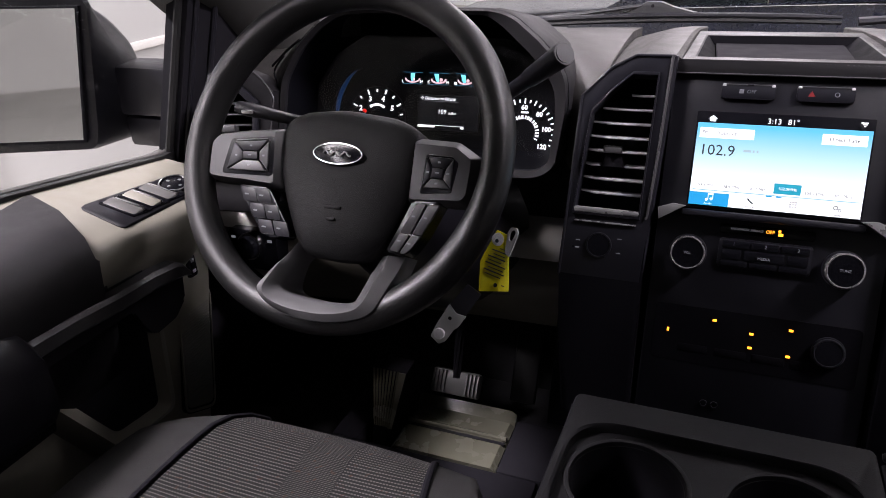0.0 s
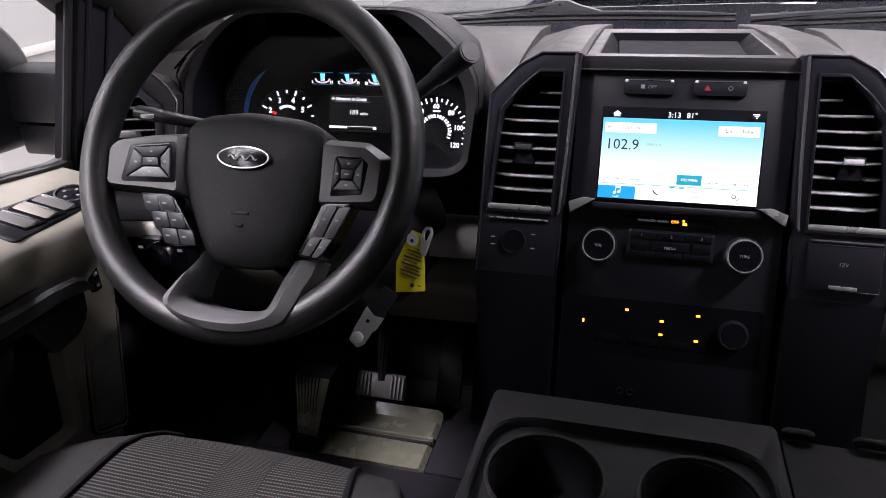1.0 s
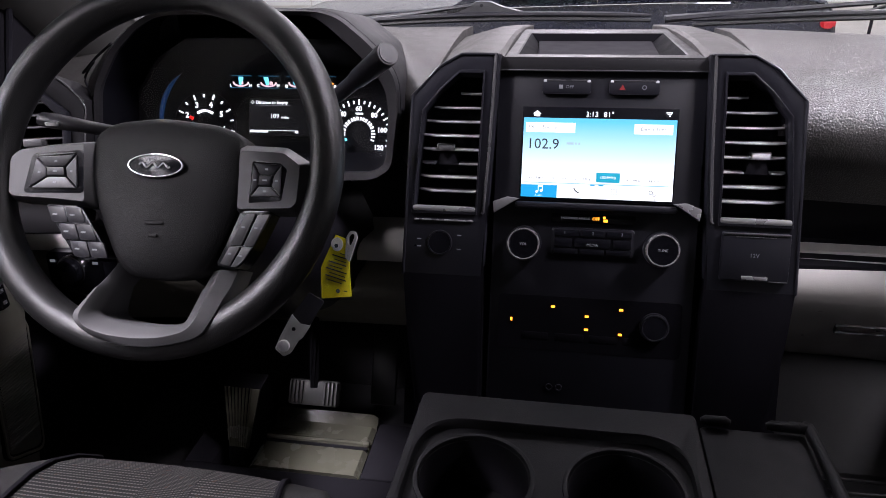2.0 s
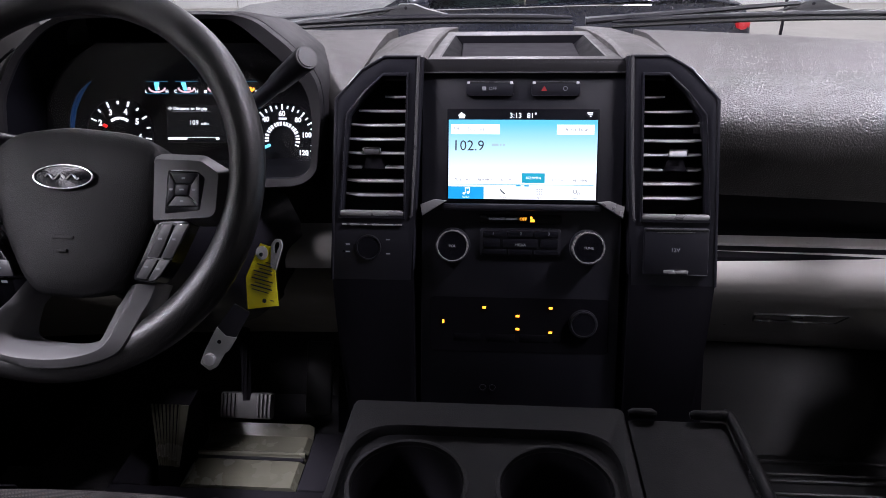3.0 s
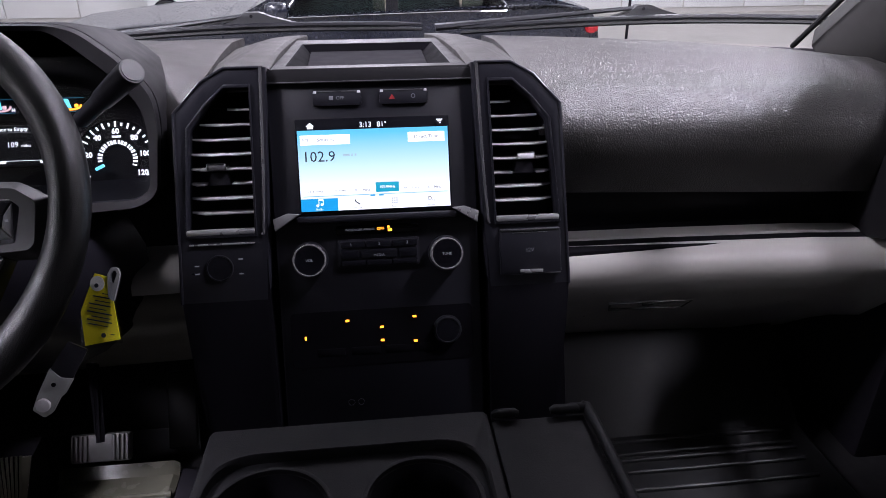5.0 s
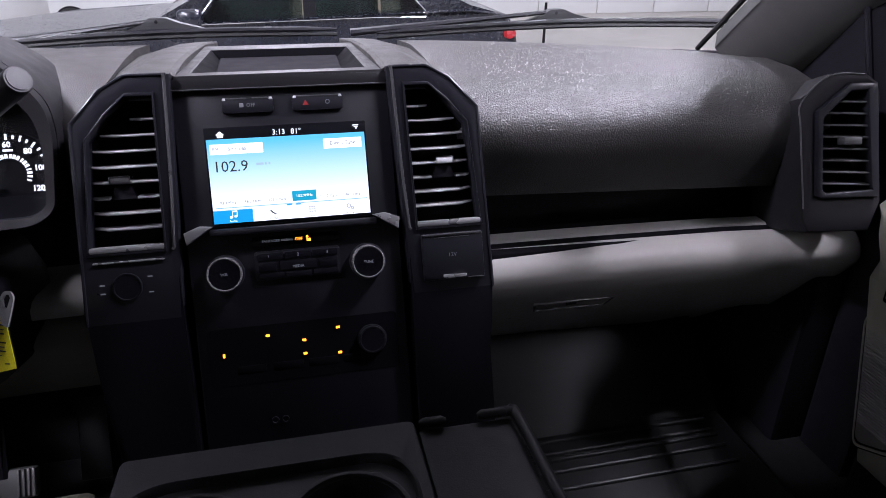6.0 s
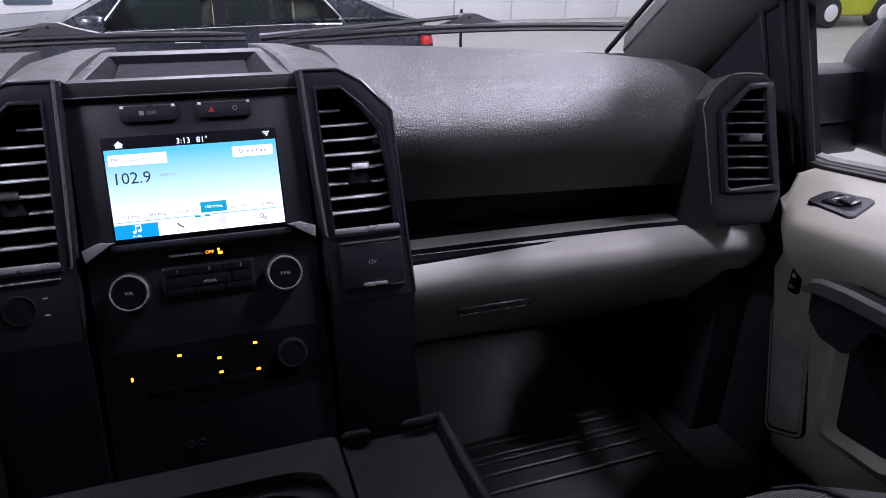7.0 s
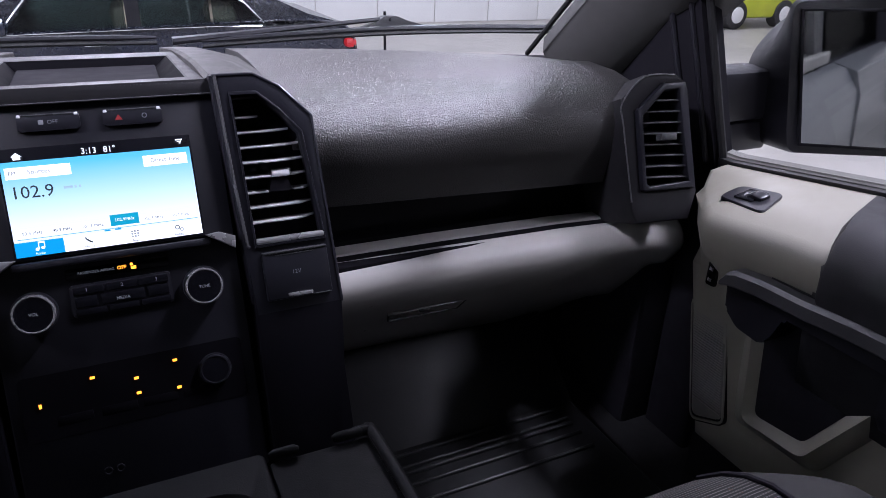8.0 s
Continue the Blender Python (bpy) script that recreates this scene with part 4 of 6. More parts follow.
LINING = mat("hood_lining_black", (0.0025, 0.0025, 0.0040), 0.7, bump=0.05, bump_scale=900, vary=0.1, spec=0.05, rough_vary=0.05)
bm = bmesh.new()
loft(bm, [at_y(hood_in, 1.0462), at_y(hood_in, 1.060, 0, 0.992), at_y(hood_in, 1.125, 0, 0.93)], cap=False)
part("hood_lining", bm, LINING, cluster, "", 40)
# flank of the hood that swells down to the end of the dash
rim_side = [(-0.657, 1.405), (-0.657, 1.440), (-0.657, 1.470), (-0.655, 1.512), (-0.643, 1.536), (-0.630, 1.559), (-0.612, 1.576), (-0.595, 1.591), (-0.566, 1.605), (-0.527, 1.608)]
mid_side = [(-0.684, 1.395), (-0.684, 1.435), (-0.684, 1.468), (-0.680, 1.503), (-0.668, 1.527), (-0.656, 1.549), (-0.636, 1.567), (-0.617, 1.583), (-0.586, 1.598), (-0.547, 1.603)]
out_side = [(-0.745, 1.385), (-0.745, 1.425), (-0.742, 1.458), (-0.735, 1.487), (-0.722, 1.505), (-0.707, 1.520), (-0.684, 1.534), (-0.660, 1.546), (-0.620, 1.556), (-0.570, 1.560)]
bm = bmesh.new()
loft(bm, [[(x, y0 + (z - 1.49) * 0.30, z) for x, z in pts] for pts, y0 in ((rim_side, 1.054), (mid_side, 1.066), (out_side, 1.118), (out_side, 1.25))], cap=False, closed=False)
bmesh.ops.solidify(bm, geom=bm.faces, thickness=0.003)
part("hood_flank", bm, DASH, cluster, "", 50)
bm = bmesh.new()
tube(bm, curve_pts([(-0.628, 1.066, 1.566), (-0.660, 1.076, 1.548), (-0.700, 1.092, 1.522)], 5), 0.0016, 6)
part("flank_seam", bm, DEEP, cluster)
bm = bmesh.new()
tube(bm, curve_pts([(-0.652, 1.056, 1.545), (-0.676, 1.062, 1.522), (-0.672, 1.058, 1.500), (-0.676, 1.050, 1.44)], 5), 0.0014, 6)
part("flank_seam", bm, DEEP, cluster)
GAUGE = pose(-0.40, 1.09, 1.47, -20)
part("face", prism(bmesh.new(), [(-0.235, -0.085), (0.146, -0.085), (0.146, 0.045), (0.122, 0.070), (0.056, 0.100), (-0.160, 0.102), (-0.205, 0.075), (-0.235, 0.030)], 0.012, 0.02, GAUGE), mat("cluster_black", (0.0025, 0.0025, 0.004), 0.6, bump=0, spec=0.1), cluster)


def dial(cx, cz, r_num, r_tick, numbers, a0, a1, ticks, size):
    """Ticks and numbers round a dial; angles in degrees, counter-clockwise from the right."""
    ring_part = part("dial", ring(bmesh.new(), r_tick * 1.14, r_tick * 1.16, 0.0085, 0.012, GAUGE @ pose(cx, 0, cz), 48), DEEP, cluster, "dark round dial with white numbers")
    bm = bmesh.new()
    for k in range(ticks):
        a = math.radians(a0 + (a1 - a0) * k / (ticks - 1))
        half = 0.0034 if k % 2 == 0 else 0.0020
        m = GAUGE @ pose(cx, 0, cz) @ Matrix.Rotation(-a, 4, "Y")
        rbox(bm, (r_tick - half, 0.009, -0.0008), (r_tick + half, 0.0115, 0.0008), 0, m)
    part("ticks", bm, LIT_WHITE, ring_part)
    for t, a in numbers:
        a = math.radians(a)
        lettering(t, size, GAUGE @ pose(cx + r_num * math.cos(a), 0.0086, cz + r_num * math.sin(a)), LIT_WHITE, ring_part, bold=0.00035)
    return ring_part


tach = dial(-0.1328, -0.0167, 0.0292, 0.0402, [("1", 195), ("2", 153), ("3", 113), ("4", 71), ("5", 31), ("6", -10)], 195, -10, 11, 0.0105)
bm = bmesh.new()
for k in range(9):
    m = GAUGE @ pose(-0.1328, 0, -0.0167) @ Matrix.Rotation(-math.radians(122 - 8 * k), 4, "Y")
    rbox(bm, (0.0182, 0.009, -0.0011), (0.0215, 0.0112, 0.0011), 0, m)
part("small_writing", bm, LIT_WHITE, tach)
bm = bmesh.new()
tube(bm, [GAUGE @ Vector((-0.1328 + d * math.cos(2.67), 0.007, -0.0167 + d * math.sin(2.67))) for d in (0.0185, 0.0235)], 0.0023, 8)
part("needle", bm, LIT_RED, tach, "short red needle tip")
speed = dial(0.0885, -0.024, 0.0335, 0.0425, [("20", 170), ("40", 129), ("60", 89), ("80", 49), ("100", 10), ("120", -31)], 210, -31, 25, 0.0088)
bm = bmesh.new()
for k in range(19):
    a = math.radians(186 - 206 * k / 18)
    m = GAUGE @ pose(0.0885, 0, -0.024) @ Matrix.Rotation(-a, 4, "Y")
    rbox(bm, (0.0185, 0.009, -0.0013), (0.0232, 0.0112, 0.0013 if k % 3 else 0.0004), 0, m)
part("inner_scale", bm, LIT_WHITE, speed)
rbox(bm := bmesh.new(), (0.0845, 0.009, 0.0022), (0.0945, 0.0112, 0.0045), 0, GAUGE)
part("small_writing", bm, LIT_WHITE, speed)
bm = bmesh.new()
tube(bm, [GAUGE @ Vector((0.0885 + d * math.cos(3.58), 0.0055, -0.024 + d * math.sin(3.58))) for d in (0.0165, 0.0275)], 0.0019, 8)
part("needle", bm, LIT_CYAN, speed, "short cyan needle")
# emitting arc stands in for the displays' blue reflection; no lamp sits here
HALO = glow("painted_blue_glow", (0.01, 0.10, 0.32), 0.10)
bm = bmesh.new()
tube(bm, [GAUGE @ Vector((-0.1328 + 0.066 * math.cos(a), 0.010, -0.010 + 0.074 * math.sin(a))) for a in (math.radians(196 - 5.5 * k) for k in range(14))], [0.0006 + 0.0030 * math.sin(math.pi * k / 13) for k in range(14)], 8)
part("halo", bm, HALO, cluster, "dim blue reflected glow beside the dial, drawn as an emitting arc")
# emitting band paints the same blue glow on the lining's side
bm = bmesh.new()
loft(bm, [at_y([(x, z) for x, z in hood_in if x < -0.58 and z > 1.42][:12], 1.070 + 0.0275 * k, 0, 0.985 - 0.025 * k) for k in range(2)], cap=False, closed=False)
bmesh.ops.solidify(bm, geom=bm.faces, thickness=0.0006)
part("halo_band", bm, glow("painted_faint_glow", (0.005, 0.07, 0.24), 0.11), cluster, "side of the dials with a faint blue glow painted on")
info = part("info_screen", rbox(bmesh.new(), (-0.066, 0.004, -0.0285), (0.026, 0.012, 0.0205), 0.003, GAUGE), mat("info_panel", (0.010, 0.011, 0.015), 0.4, bump=0, spec=0.2), cluster, "small dim display with white writing")
lettering("Distance to Empty", 0.0061, GAUGE @ pose(-0.0548, 0.0034, 0.0152), LIT_WHITE, info, align="LEFT", bold=0.0001)
lettering("109", 0.0090, GAUGE @ pose(-0.0277, 0.0034, -0.003), LIT_WHITE, info)
lettering("miles", 0.0054, GAUGE @ pose(-0.0125, 0.0034, -0.0042), LIT_WHITE, info)
part("rule", rbox(bmesh.new(), (-0.056, 0.0032, 0.0112), (-0.004, 0.004, 0.0118), 0, GAUGE), MARK, info)
part("rule", rbox(bmesh.new(), (-0.037, 0.0032, -0.0222), (0.006, 0.004, -0.0216), 0, GAUGE), LIT_WHITE, info)
part("small_writing", rbox(bmesh.new(), (-0.0634, 0.0032, -0.0250), (-0.0375, 0.004, -0.0218), 0, GAUGE), LIT_WHITE, info)
part("small_writing", rbox(bmesh.new(), (0.0015, 0.0032, -0.0252), (0.006, 0.004, -0.0225), 0, GAUGE), LIT_WHITE, info)
bm = bmesh.new()
for dx, dz in ((-0.0017, 0), (0.0017, 0), (0, -0.0017), (0, 0.0017)):
    rbox(bm, (-0.0594 + dx - 0.0006, 0.0032, 0.0155 + dz - 0.0006), (-0.0594 + dx + 0.0006, 0.004, 0.0155 + dz + 0.0006), 0, GAUGE)
part("arrow_mark", bm, LIT_WHITE, info)
DIM_CYAN = glow("dim_cyan", (0.06, 0.42, 0.70), 0.22)
LIT_PINK = glow("lit_pink", (0.95, 0.62, 0.66), 0.75)
for x, ends, lean in ((-0.0795, "LH", 0.0), (-0.0393, "CH", -0.004), (0.0009, "", -0.004), (0.0410, "", -0.007)):
    bm = bmesh.new()
    tube(bm, [GAUGE @ Vector((x + 0.0108 * math.sin(a), 0.0100, 0.0425 - 0.0052 * math.cos(a))) for a in (math.radians(-95 + 19 * k) for k in range(11))], 0.0012, 6)
    small = part("small_gauge", bm, LIT_PINK if x < 0.03 else LIT_AMBER, cluster, "small curved gauge lit cyan and white")
    prism(bm := bmesh.new(), [(x + lean - 0.0026, 0.0496), (x + lean + 0.0030, 0.0496), (x + 0.0016 + lean * 0.3, 0.0395), (x - 0.0016 + lean * 0.3, 0.0395)], 0.0080, 0.0112, GAUGE)
    part("needle", bm, LIT_CYAN, small, "cyan pointer")
    for z in (0.0352, 0.0512):
        part("lit_edge", rbox(bmesh.new(), (x - 0.0150, 0.0098, z - 0.0003), (x + 0.0150, 0.0112, z + 0.0003), 0, GAUGE), DIM_CYAN, small)
    part("symbol", rbox(bmesh.new(), (x - 0.0008 - lean * 0.6, 0.0085, 0.0395), (x + 0.0034 - lean * 0.6, 0.0112, 0.0438), 0.0008, GAUGE), LIT_PINK if x < 0.03 else LIT_AMBER, small)
    for k, q in enumerate((-1, 1)):
        if ends:
            lettering(ends[k], 0.0056, GAUGE @ pose(x + q * 0.0142, 0.0088, 0.0380), LIT_WHITE, small, bold=0.0002)
        else:
            part("end_mark", rbox(bmesh.new(), (x + q * 0.0142 - 0.0014, 0.0085, 0.0362), (x + q * 0.0142 + 0.0014, 0.0112, 0.0398), 0, GAUGE), LIT_WHITE, small)
lens = part("lens", prism(bmesh.new(), [(-0.225, -0.082), (0.138, -0.082), (0.138, 0.042), (0.116, 0.064), (0.052, 0.094), (-0.155, 0.096), (-0.200, 0.070), (-0.225, 0.030)], -0.012, -0.010, GAUGE), glass("cluster_lens", shine=0.02), cluster, "clear cover over the dials")
lens.visible_shadow = False
# ---------------- console between the seats ----------------
CZ = 1.290
console = thing("centre_console", "dark plastic console with two round cup holders", "console")
CONS = mat("console_plastic", (0.0075, 0.0074, 0.0082), 0.55, bump=0.4, bump_scale=700, vary=0.12, spec=0.10)
bm = bmesh.new()
loft(bm, [[(-0.150, 0.735, FLOOR_Z), (0.178, 0.735, FLOOR_Z), (0.205, 0.10, FLOOR_Z), (-0.190, 0.10, FLOOR_Z)],
          [(-0.158, 0.752, CZ - 0.09), (0.186, 0.752, CZ - 0.09), (0.212, 0.10, CZ - 0.09), (-0.200, 0.10, CZ - 0.09)],
          [(-0.159, 0.755, CZ - 0.07), (0.187, 0.755, CZ - 0.07), (0.213, 0.10, CZ - 0.07), (-0.202, 0.10, CZ - 0.07)]])
part("base", bm, CONS, console, "", 40)


def plate_with_holes(bm, x0, x1, y0, y1, z0, z1, holes, n=48, k=10):
    """A flat plate (top z1, bottom z0) pierced by round holes side by side along x."""
    cuts = [x0] + [(holes[i][0] + holes[i + 1][0]) / 2 for i in range(len(holes) - 1)] + [x1]
    for (cx, cy, r), a, b in zip(holes, cuts, cuts[1:]):
        sq = []
        per = n // 4
        for i in range(n):
            side, t = divmod(i, per)
            t /= per
            sq.append([(b, y0 + (y1 - y0) * t), (b + (a - b) * t, y1), (a, y1 + (y0 - y1) * t), (a + (b - a) * t, y0)][side])
        circ = []
        for x, y in sq:
            d = Vector((x - cx, y - cy)).normalized()
            circ.append((cx + r * d.x, cy + r * d.y))
        rows = [[(x, y, z1) for x, y in sq], [(cx + (x - cx) * 1.06, cy + (y - cy) * 1.06, z1) for x, y in circ], [(x, y, z1 - 0.003) for x, y in circ], [(x, y, z0) for x, y in circ]]
        loft(bm, rows, cap=False)
    for p, q in (((x0, y0), (x1, y0)), ((x1, y0), (x1, y1)), ((x1, y1), (x0, y1)), ((x0, y1), (x0, y0))):
        vs = [bm.verts.new(c) for c in ((*p, z1), (*q, z1), (*q, z0), (*p, z0))]
        bm.faces.new(vs)
    bmesh.ops.remove_doubles(bm, verts=bm.verts, dist=1e-5)
    return bm


CUPS = [(-0.1015, 0.664, 0.0475), (0.024, 0.664, 0.0465)]
part("cup_deck", plate_with_holes(bmesh.new(), -0.166, 0.0905, 0.590, 0.752, CZ - 0.05, CZ - 0.010, CUPS), CONS, console, "", 30)
deck_out = rounded([(-0.169, 0.589), (0.0925, 0.589), (0.0925, 0.759), (-0.163, 0.759)], 0.006, 12)
deck_in = rounded([(-0.159, 0.592), (0.079, 0.592), (0.079, 0.723), (-0.154, 0.723)], 0.045, 12)
bm = bmesh.new()
loft(bm, [[(x, y, z) for x, y in pts] for pts, z in ((deck_out, CZ - 0.06), (deck_out, CZ - 0.003), (scaled(deck_out, 0.985), CZ), (scaled(deck_in, 1.03), CZ), (scaled(deck_in, 1.01), CZ - 0.002), (deck_in, CZ - 0.011))], cap=False)
part("deck_frame", bm, CONS, console, "raised frame round the cup holders", 40)
quick("arm_lid", console, CONS, (-0.196, 0.10, CZ - 0.07), (0.0925, 0.588, CZ + 0.004), bev=0.012)
for cx, cy, r in CUPS:
    bm = bmesh.new()
    loft(bm, [[(cx + rr * math.cos(a), cy + rr * math.sin(a), z) for a in (2 * math.pi * k / 40 for k in range(40))] for rr, z in ((r * 0.985, CZ - 0.013), (r * 0.95, CZ - 0.085), (r * 0.90, CZ - 0.090))], cap=False)
    cup = part("cup_holder", bm, DEEP, console, "deep dark cup holder")
    bmesh.ops.create_circle(bm := bmesh.new(), cap_ends=True, radius=r * 0.95, segments=40, matrix=Matrix.Translation((cx, cy, CZ - 0.089)))
    part("cup_bottom", bm, RUBBER, cup)
    bm = bmesh.new()
    ring(bm, r * 1.01, r * 1.10, -0.002, 0.004, Matrix.Translation((cx, cy, CZ - 0.010)) @ pose(0, 0, 0, -90), 48, 0.001)
    part("cup_rim", bm, CONS, cup)
    quick("gripper", cup, BLACK, (cx + r * 0.55, cy - r * 0.75, CZ - 0.05), (cx + r * 0.85, cy - r * 0.45, CZ - 0.012), bev=0.004)
# tray half with a raised rim and two hinge blocks
quick("side_tray", console, CONS, (0.0945, 0.10, CZ - 0.07), (0.186, 0.752, CZ - 0.006), bev=0.004)
bm = bmesh.new()
tube(bm, curve_pts([(0.172, 0.754, CZ - 0.001), (0.184, 0.753, CZ - 0.001), (0.189, 0.742, CZ - 0.001), (0.192, 0.60, CZ - 0.001), (0.206, 0.11, CZ - 0.001)], 6), 0.0052, 10)
part("tray_rim", bm, CONS, console, "rounded raised rim", 60)
for x0, x1 in ((0.096, 0.121), (0.152, 0.181)):
    bm = bmesh.new()
    tube(bm, [(x0, 0.7525, CZ - 0.001), (x0 + 0.004, 0.7525, CZ), (x1 - 0.004, 0.7525, CZ), (x1, 0.7525, CZ - 0.001)], [0.003, 0.0048, 0.0048, 0.003], 12)
    part("hinge_pad", bm, CONS, console, "rounded hinge pad", 60)

# ---------------- floor: mats, pedals ----------------


def floor_z(y):
    """The mats lie level, then climb the toe board."""
    return 0.948 + max(0.0, y - 1.07) * 0.9


def floor_mat(x0, x1, label, material, ys=None):
    ob = thing("floor_mat", label, "floor mat", "rubber floor mats")
    bm = bmesh.new()
    ys = ys or [0.60, 0.75, 0.9, 1.0, 1.05, 1.07, 1.10, 1.16, 1.22]
    loft(bm, [[(x0, y, FLOOR_Z), (x1, y, FLOOR_Z), (x1, y, floor_z(y)), (x1 - 0.008, y, floor_z(y) + 0.006), (x0 + 0.008, y, floor_z(y) + 0.006), (x0, y, floor_z(y))] for y in ys])
    part("sheet", bm, material, ob)
    return ob


# pale sheet cut to the pool of light on the driver's floor
fm = floor_mat(-0.492, -0.316, "grey rubber floor mat with a crease, only its lit part", FLOORMAT, [0.962, 0.97, 0.99, 1.01, 1.03, 1.05, 1.07, 1.085])
bm = bmesh.new()
tube(bm, [(-0.488, 1.028, floor_z(1.0) + 0.006), (-0.318, 1.030, floor_z(1.0) + 0.006)], 0.0045, 8)
part("crease", bm, FLOORMAT, fm)
# black strip paints the shadow along the crease
quick("crease_shadow_strip", fm, DEEP, (-0.490, 1.016, 0.948), (-0.318, 1.022, 0.9555), bev=0.001)
# black pads stand in for the shaded floor beyond the lit patch
floor_pad = thing("carpet_pad", "thick black carpet round the floor mat, standing in for shaded floor", "carpet")
quick("carpet_front", floor_pad, DEEP, (-0.60, 0.60, FLOOR_Z), (-0.25, 0.9605, 0.9515), bev=0.004)
quick("carpet_outer", floor_pad, DEEP, (-0.60, 0.962, FLOOR_Z), (-0.553, 1.085, 0.950), bev=0.004)
quick("carpet_inner", floor_pad, DEEP, (-0.315, 0.962, FLOOR_Z), (-0.16, 1.085, 0.9515), bev=0.004)
rest = thing("foot_rest", "ribbed grey rubber foot rest beside the pedals", "foot rest")
bm = bmesh.new()
loft(bm, [[(x0, y, FLOOR_Z), (x1, y, FLOOR_Z), (x1, y, z), (x0, y, z)] for x0, x1, y, z in ((-0.537, -0.503, 0.985, 0.945), (-0.537, -0.503, 0.992, 0.957), (-0.549, -0.487, 1.030, 1.045), (-0.549, -0.487, 1.065, 1.048))])
part("block", bm, DEEP, rest)
bm = bmesh.new()
loft(bm, [[(-0.512, 0.991, 0.957), (-0.504, 0.991, 0.957), (-0.488, 1.029, 1.046), (-0.500, 1.029, 1.046)], [(-0.512, 0.994, 0.955), (-0.504, 0.994, 0.955), (-0.488, 1.032, 1.044), (-0.500, 1.032, 1.044)]])
part("plain_edge", bm, FLOORMAT, rest)
for k in range(8):
    t = k / 7
    bm = bmesh.new()
    tube(bm, [(-0.535 + 0.025 * t, 0.992, 0.959), (-0.546 + 0.044 * t, 1.030, 1.046)], 0.0019, 6)
    part("rib", bm, FLOORMAT, rest)
fp = floor_mat(0.26, 0.68, "black rubber floor mat with raised cross ribs", RUBBER)
for y in (0.955, 0.99, 1.015, 1.028, 1.055):
    bm = bmesh.new()
    tube(bm, [(0.30, y, floor_z(y) + 0.008), (0.64, y, floor_z(y) + 0.008)], 0.0035, 8)
    part("ridge", bm, RUBBER, fp)
# paler than RUBBER: the light on the pedal is put into its colour
PEDAL = mat("pedal_rubber_lit", (0.07, 0.07, 0.068), 0.4, bump=0.3, bump_scale=300, vary=0.3)
bp = thing("brake_pedal", "black rubber brake pedal with upright ribs on a steel arm", "pedal")
PED = pose(-0.422, 1.085, 1.003, -35)
part("pad", rbox(bmesh.new(), (-0.044, -0.006, -0.021), (0.044, 0.006, 0.021), 0.0055, PED), PEDAL, bp)
for k in range(13):
    x = -0.039 + k * 0.0065
    if abs(x) > 0.016:
        part("rib", rbox(bmesh.new(), (x - 0.0017, -0.009, -0.018), (x + 0.0017, -0.004, 0.018), 0.0008, PED), PEDAL, bp)
bm = bmesh.new()
tube(bm, [(-0.422, 1.09, 1.01), (-0.43, 1.14, 1.10), (-0.43, 1.16, 1.28)], 0.009, 8)
part("arm", bm, DEEP, bp)
ap = thing("accelerator_pedal", "narrow black accelerator pedal", "pedal")
part("pad", rbox(bmesh.new(), (-0.022, -0.006, -0.06), (0.022, 0.006, 0.06), 0.005, pose(-0.315, 1.14, 1.02, -30)), RUBBER, ap)

# ---------------- seats ----------------


def fabric(name, pitch, pale):
    """Dark cloth with fine broken cross stripes and a few rust threads."""
    m = mat(name, (0.045, 0.043, 0.042), 0.9, bump=0.4, bump_scale=900, vary=0.15)
    nt = m.node_tree
    b = nt.nodes["Principled BSDF"]
    tc = nt.nodes.new("ShaderNodeTexCoord")
    waves = []
    for axis, scale in (("Y", pitch), ("X", 95.0)):
        w = nt.nodes.new("ShaderNodeTexWave")
        w.bands_direction = axis
        w.inputs["Scale"].default_value, w.inputs["Distortion"].default_value, w.inputs["Detail"].default_value = scale, 0.5, 2
        nt.links.new(tc.outputs["Object"], w.inputs["Vector"])
        waves.append(w)
    gap = nt.nodes.new("ShaderNodeMapRange")
    gap.inputs["From Min"].default_value, gap.inputs["From Max"].default_value = 0.05, 0.35
    gap.inputs["To Min"].default_value = 0.62
    nt.links.new(waves[1].outputs["Fac"], gap.inputs["Value"])
    mul = nt.nodes.new("ShaderNodeMath")
    mul.operation = "MULTIPLY"
    nt.links.new(waves[0].outputs["Fac"], mul.inputs[0])
    nt.links.new(gap.outputs["Result"], mul.inputs[1])
    ramp = nt.nodes.new("ShaderNodeValToRGB")
    ramp.color_ramp.elements[0].position, ramp.color_ramp.elements[1].position = 0.60, 0.88
    ramp.color_ramp.elements[0].color, ramp.color_ramp.elements[1].color = (0.014, 0.0135, 0.0135, 1), (*pale, 1)
    nt.links.new(mul.outputs[0], ramp.inputs["Fac"])
    fleck = nt.nodes.new("ShaderNodeTexNoise")
    fleck.inputs["Scale"].default_value, fleck.inputs["Detail"].default_value = 160, 3
    nt.links.new(tc.outputs["Object"], fleck.inputs["Vector"])
    spot = nt.nodes.new("ShaderNodeMapRange")
    spot.inputs["From Min"].default_value, spot.inputs["From Max"].default_value = 0.62, 0.70
    spot.inputs["To Max"].default_value = 0.6
    nt.links.new(fleck.outputs["Fac"], spot.inputs["Value"])
    mix = nt.nodes.new("ShaderNodeMixRGB")
    mix.inputs[2].default_value = (0.075, 0.035, 0.020, 1)
    nt.links.new(spot.outputs["Result"], mix.inputs[0])
    nt.links.new(ramp.outputs["Color"], mix.inputs[1])
    nt.links.new(mix.outputs[0], b.inputs["Base Color"])
    return m


CLOTH = fabric("seat_cloth", 80.0, (0.12, 0.113, 0.107))
CLOTH_BAND = fabric("seat_band_cloth", 150.0, (0.10, 0.094, 0.089))
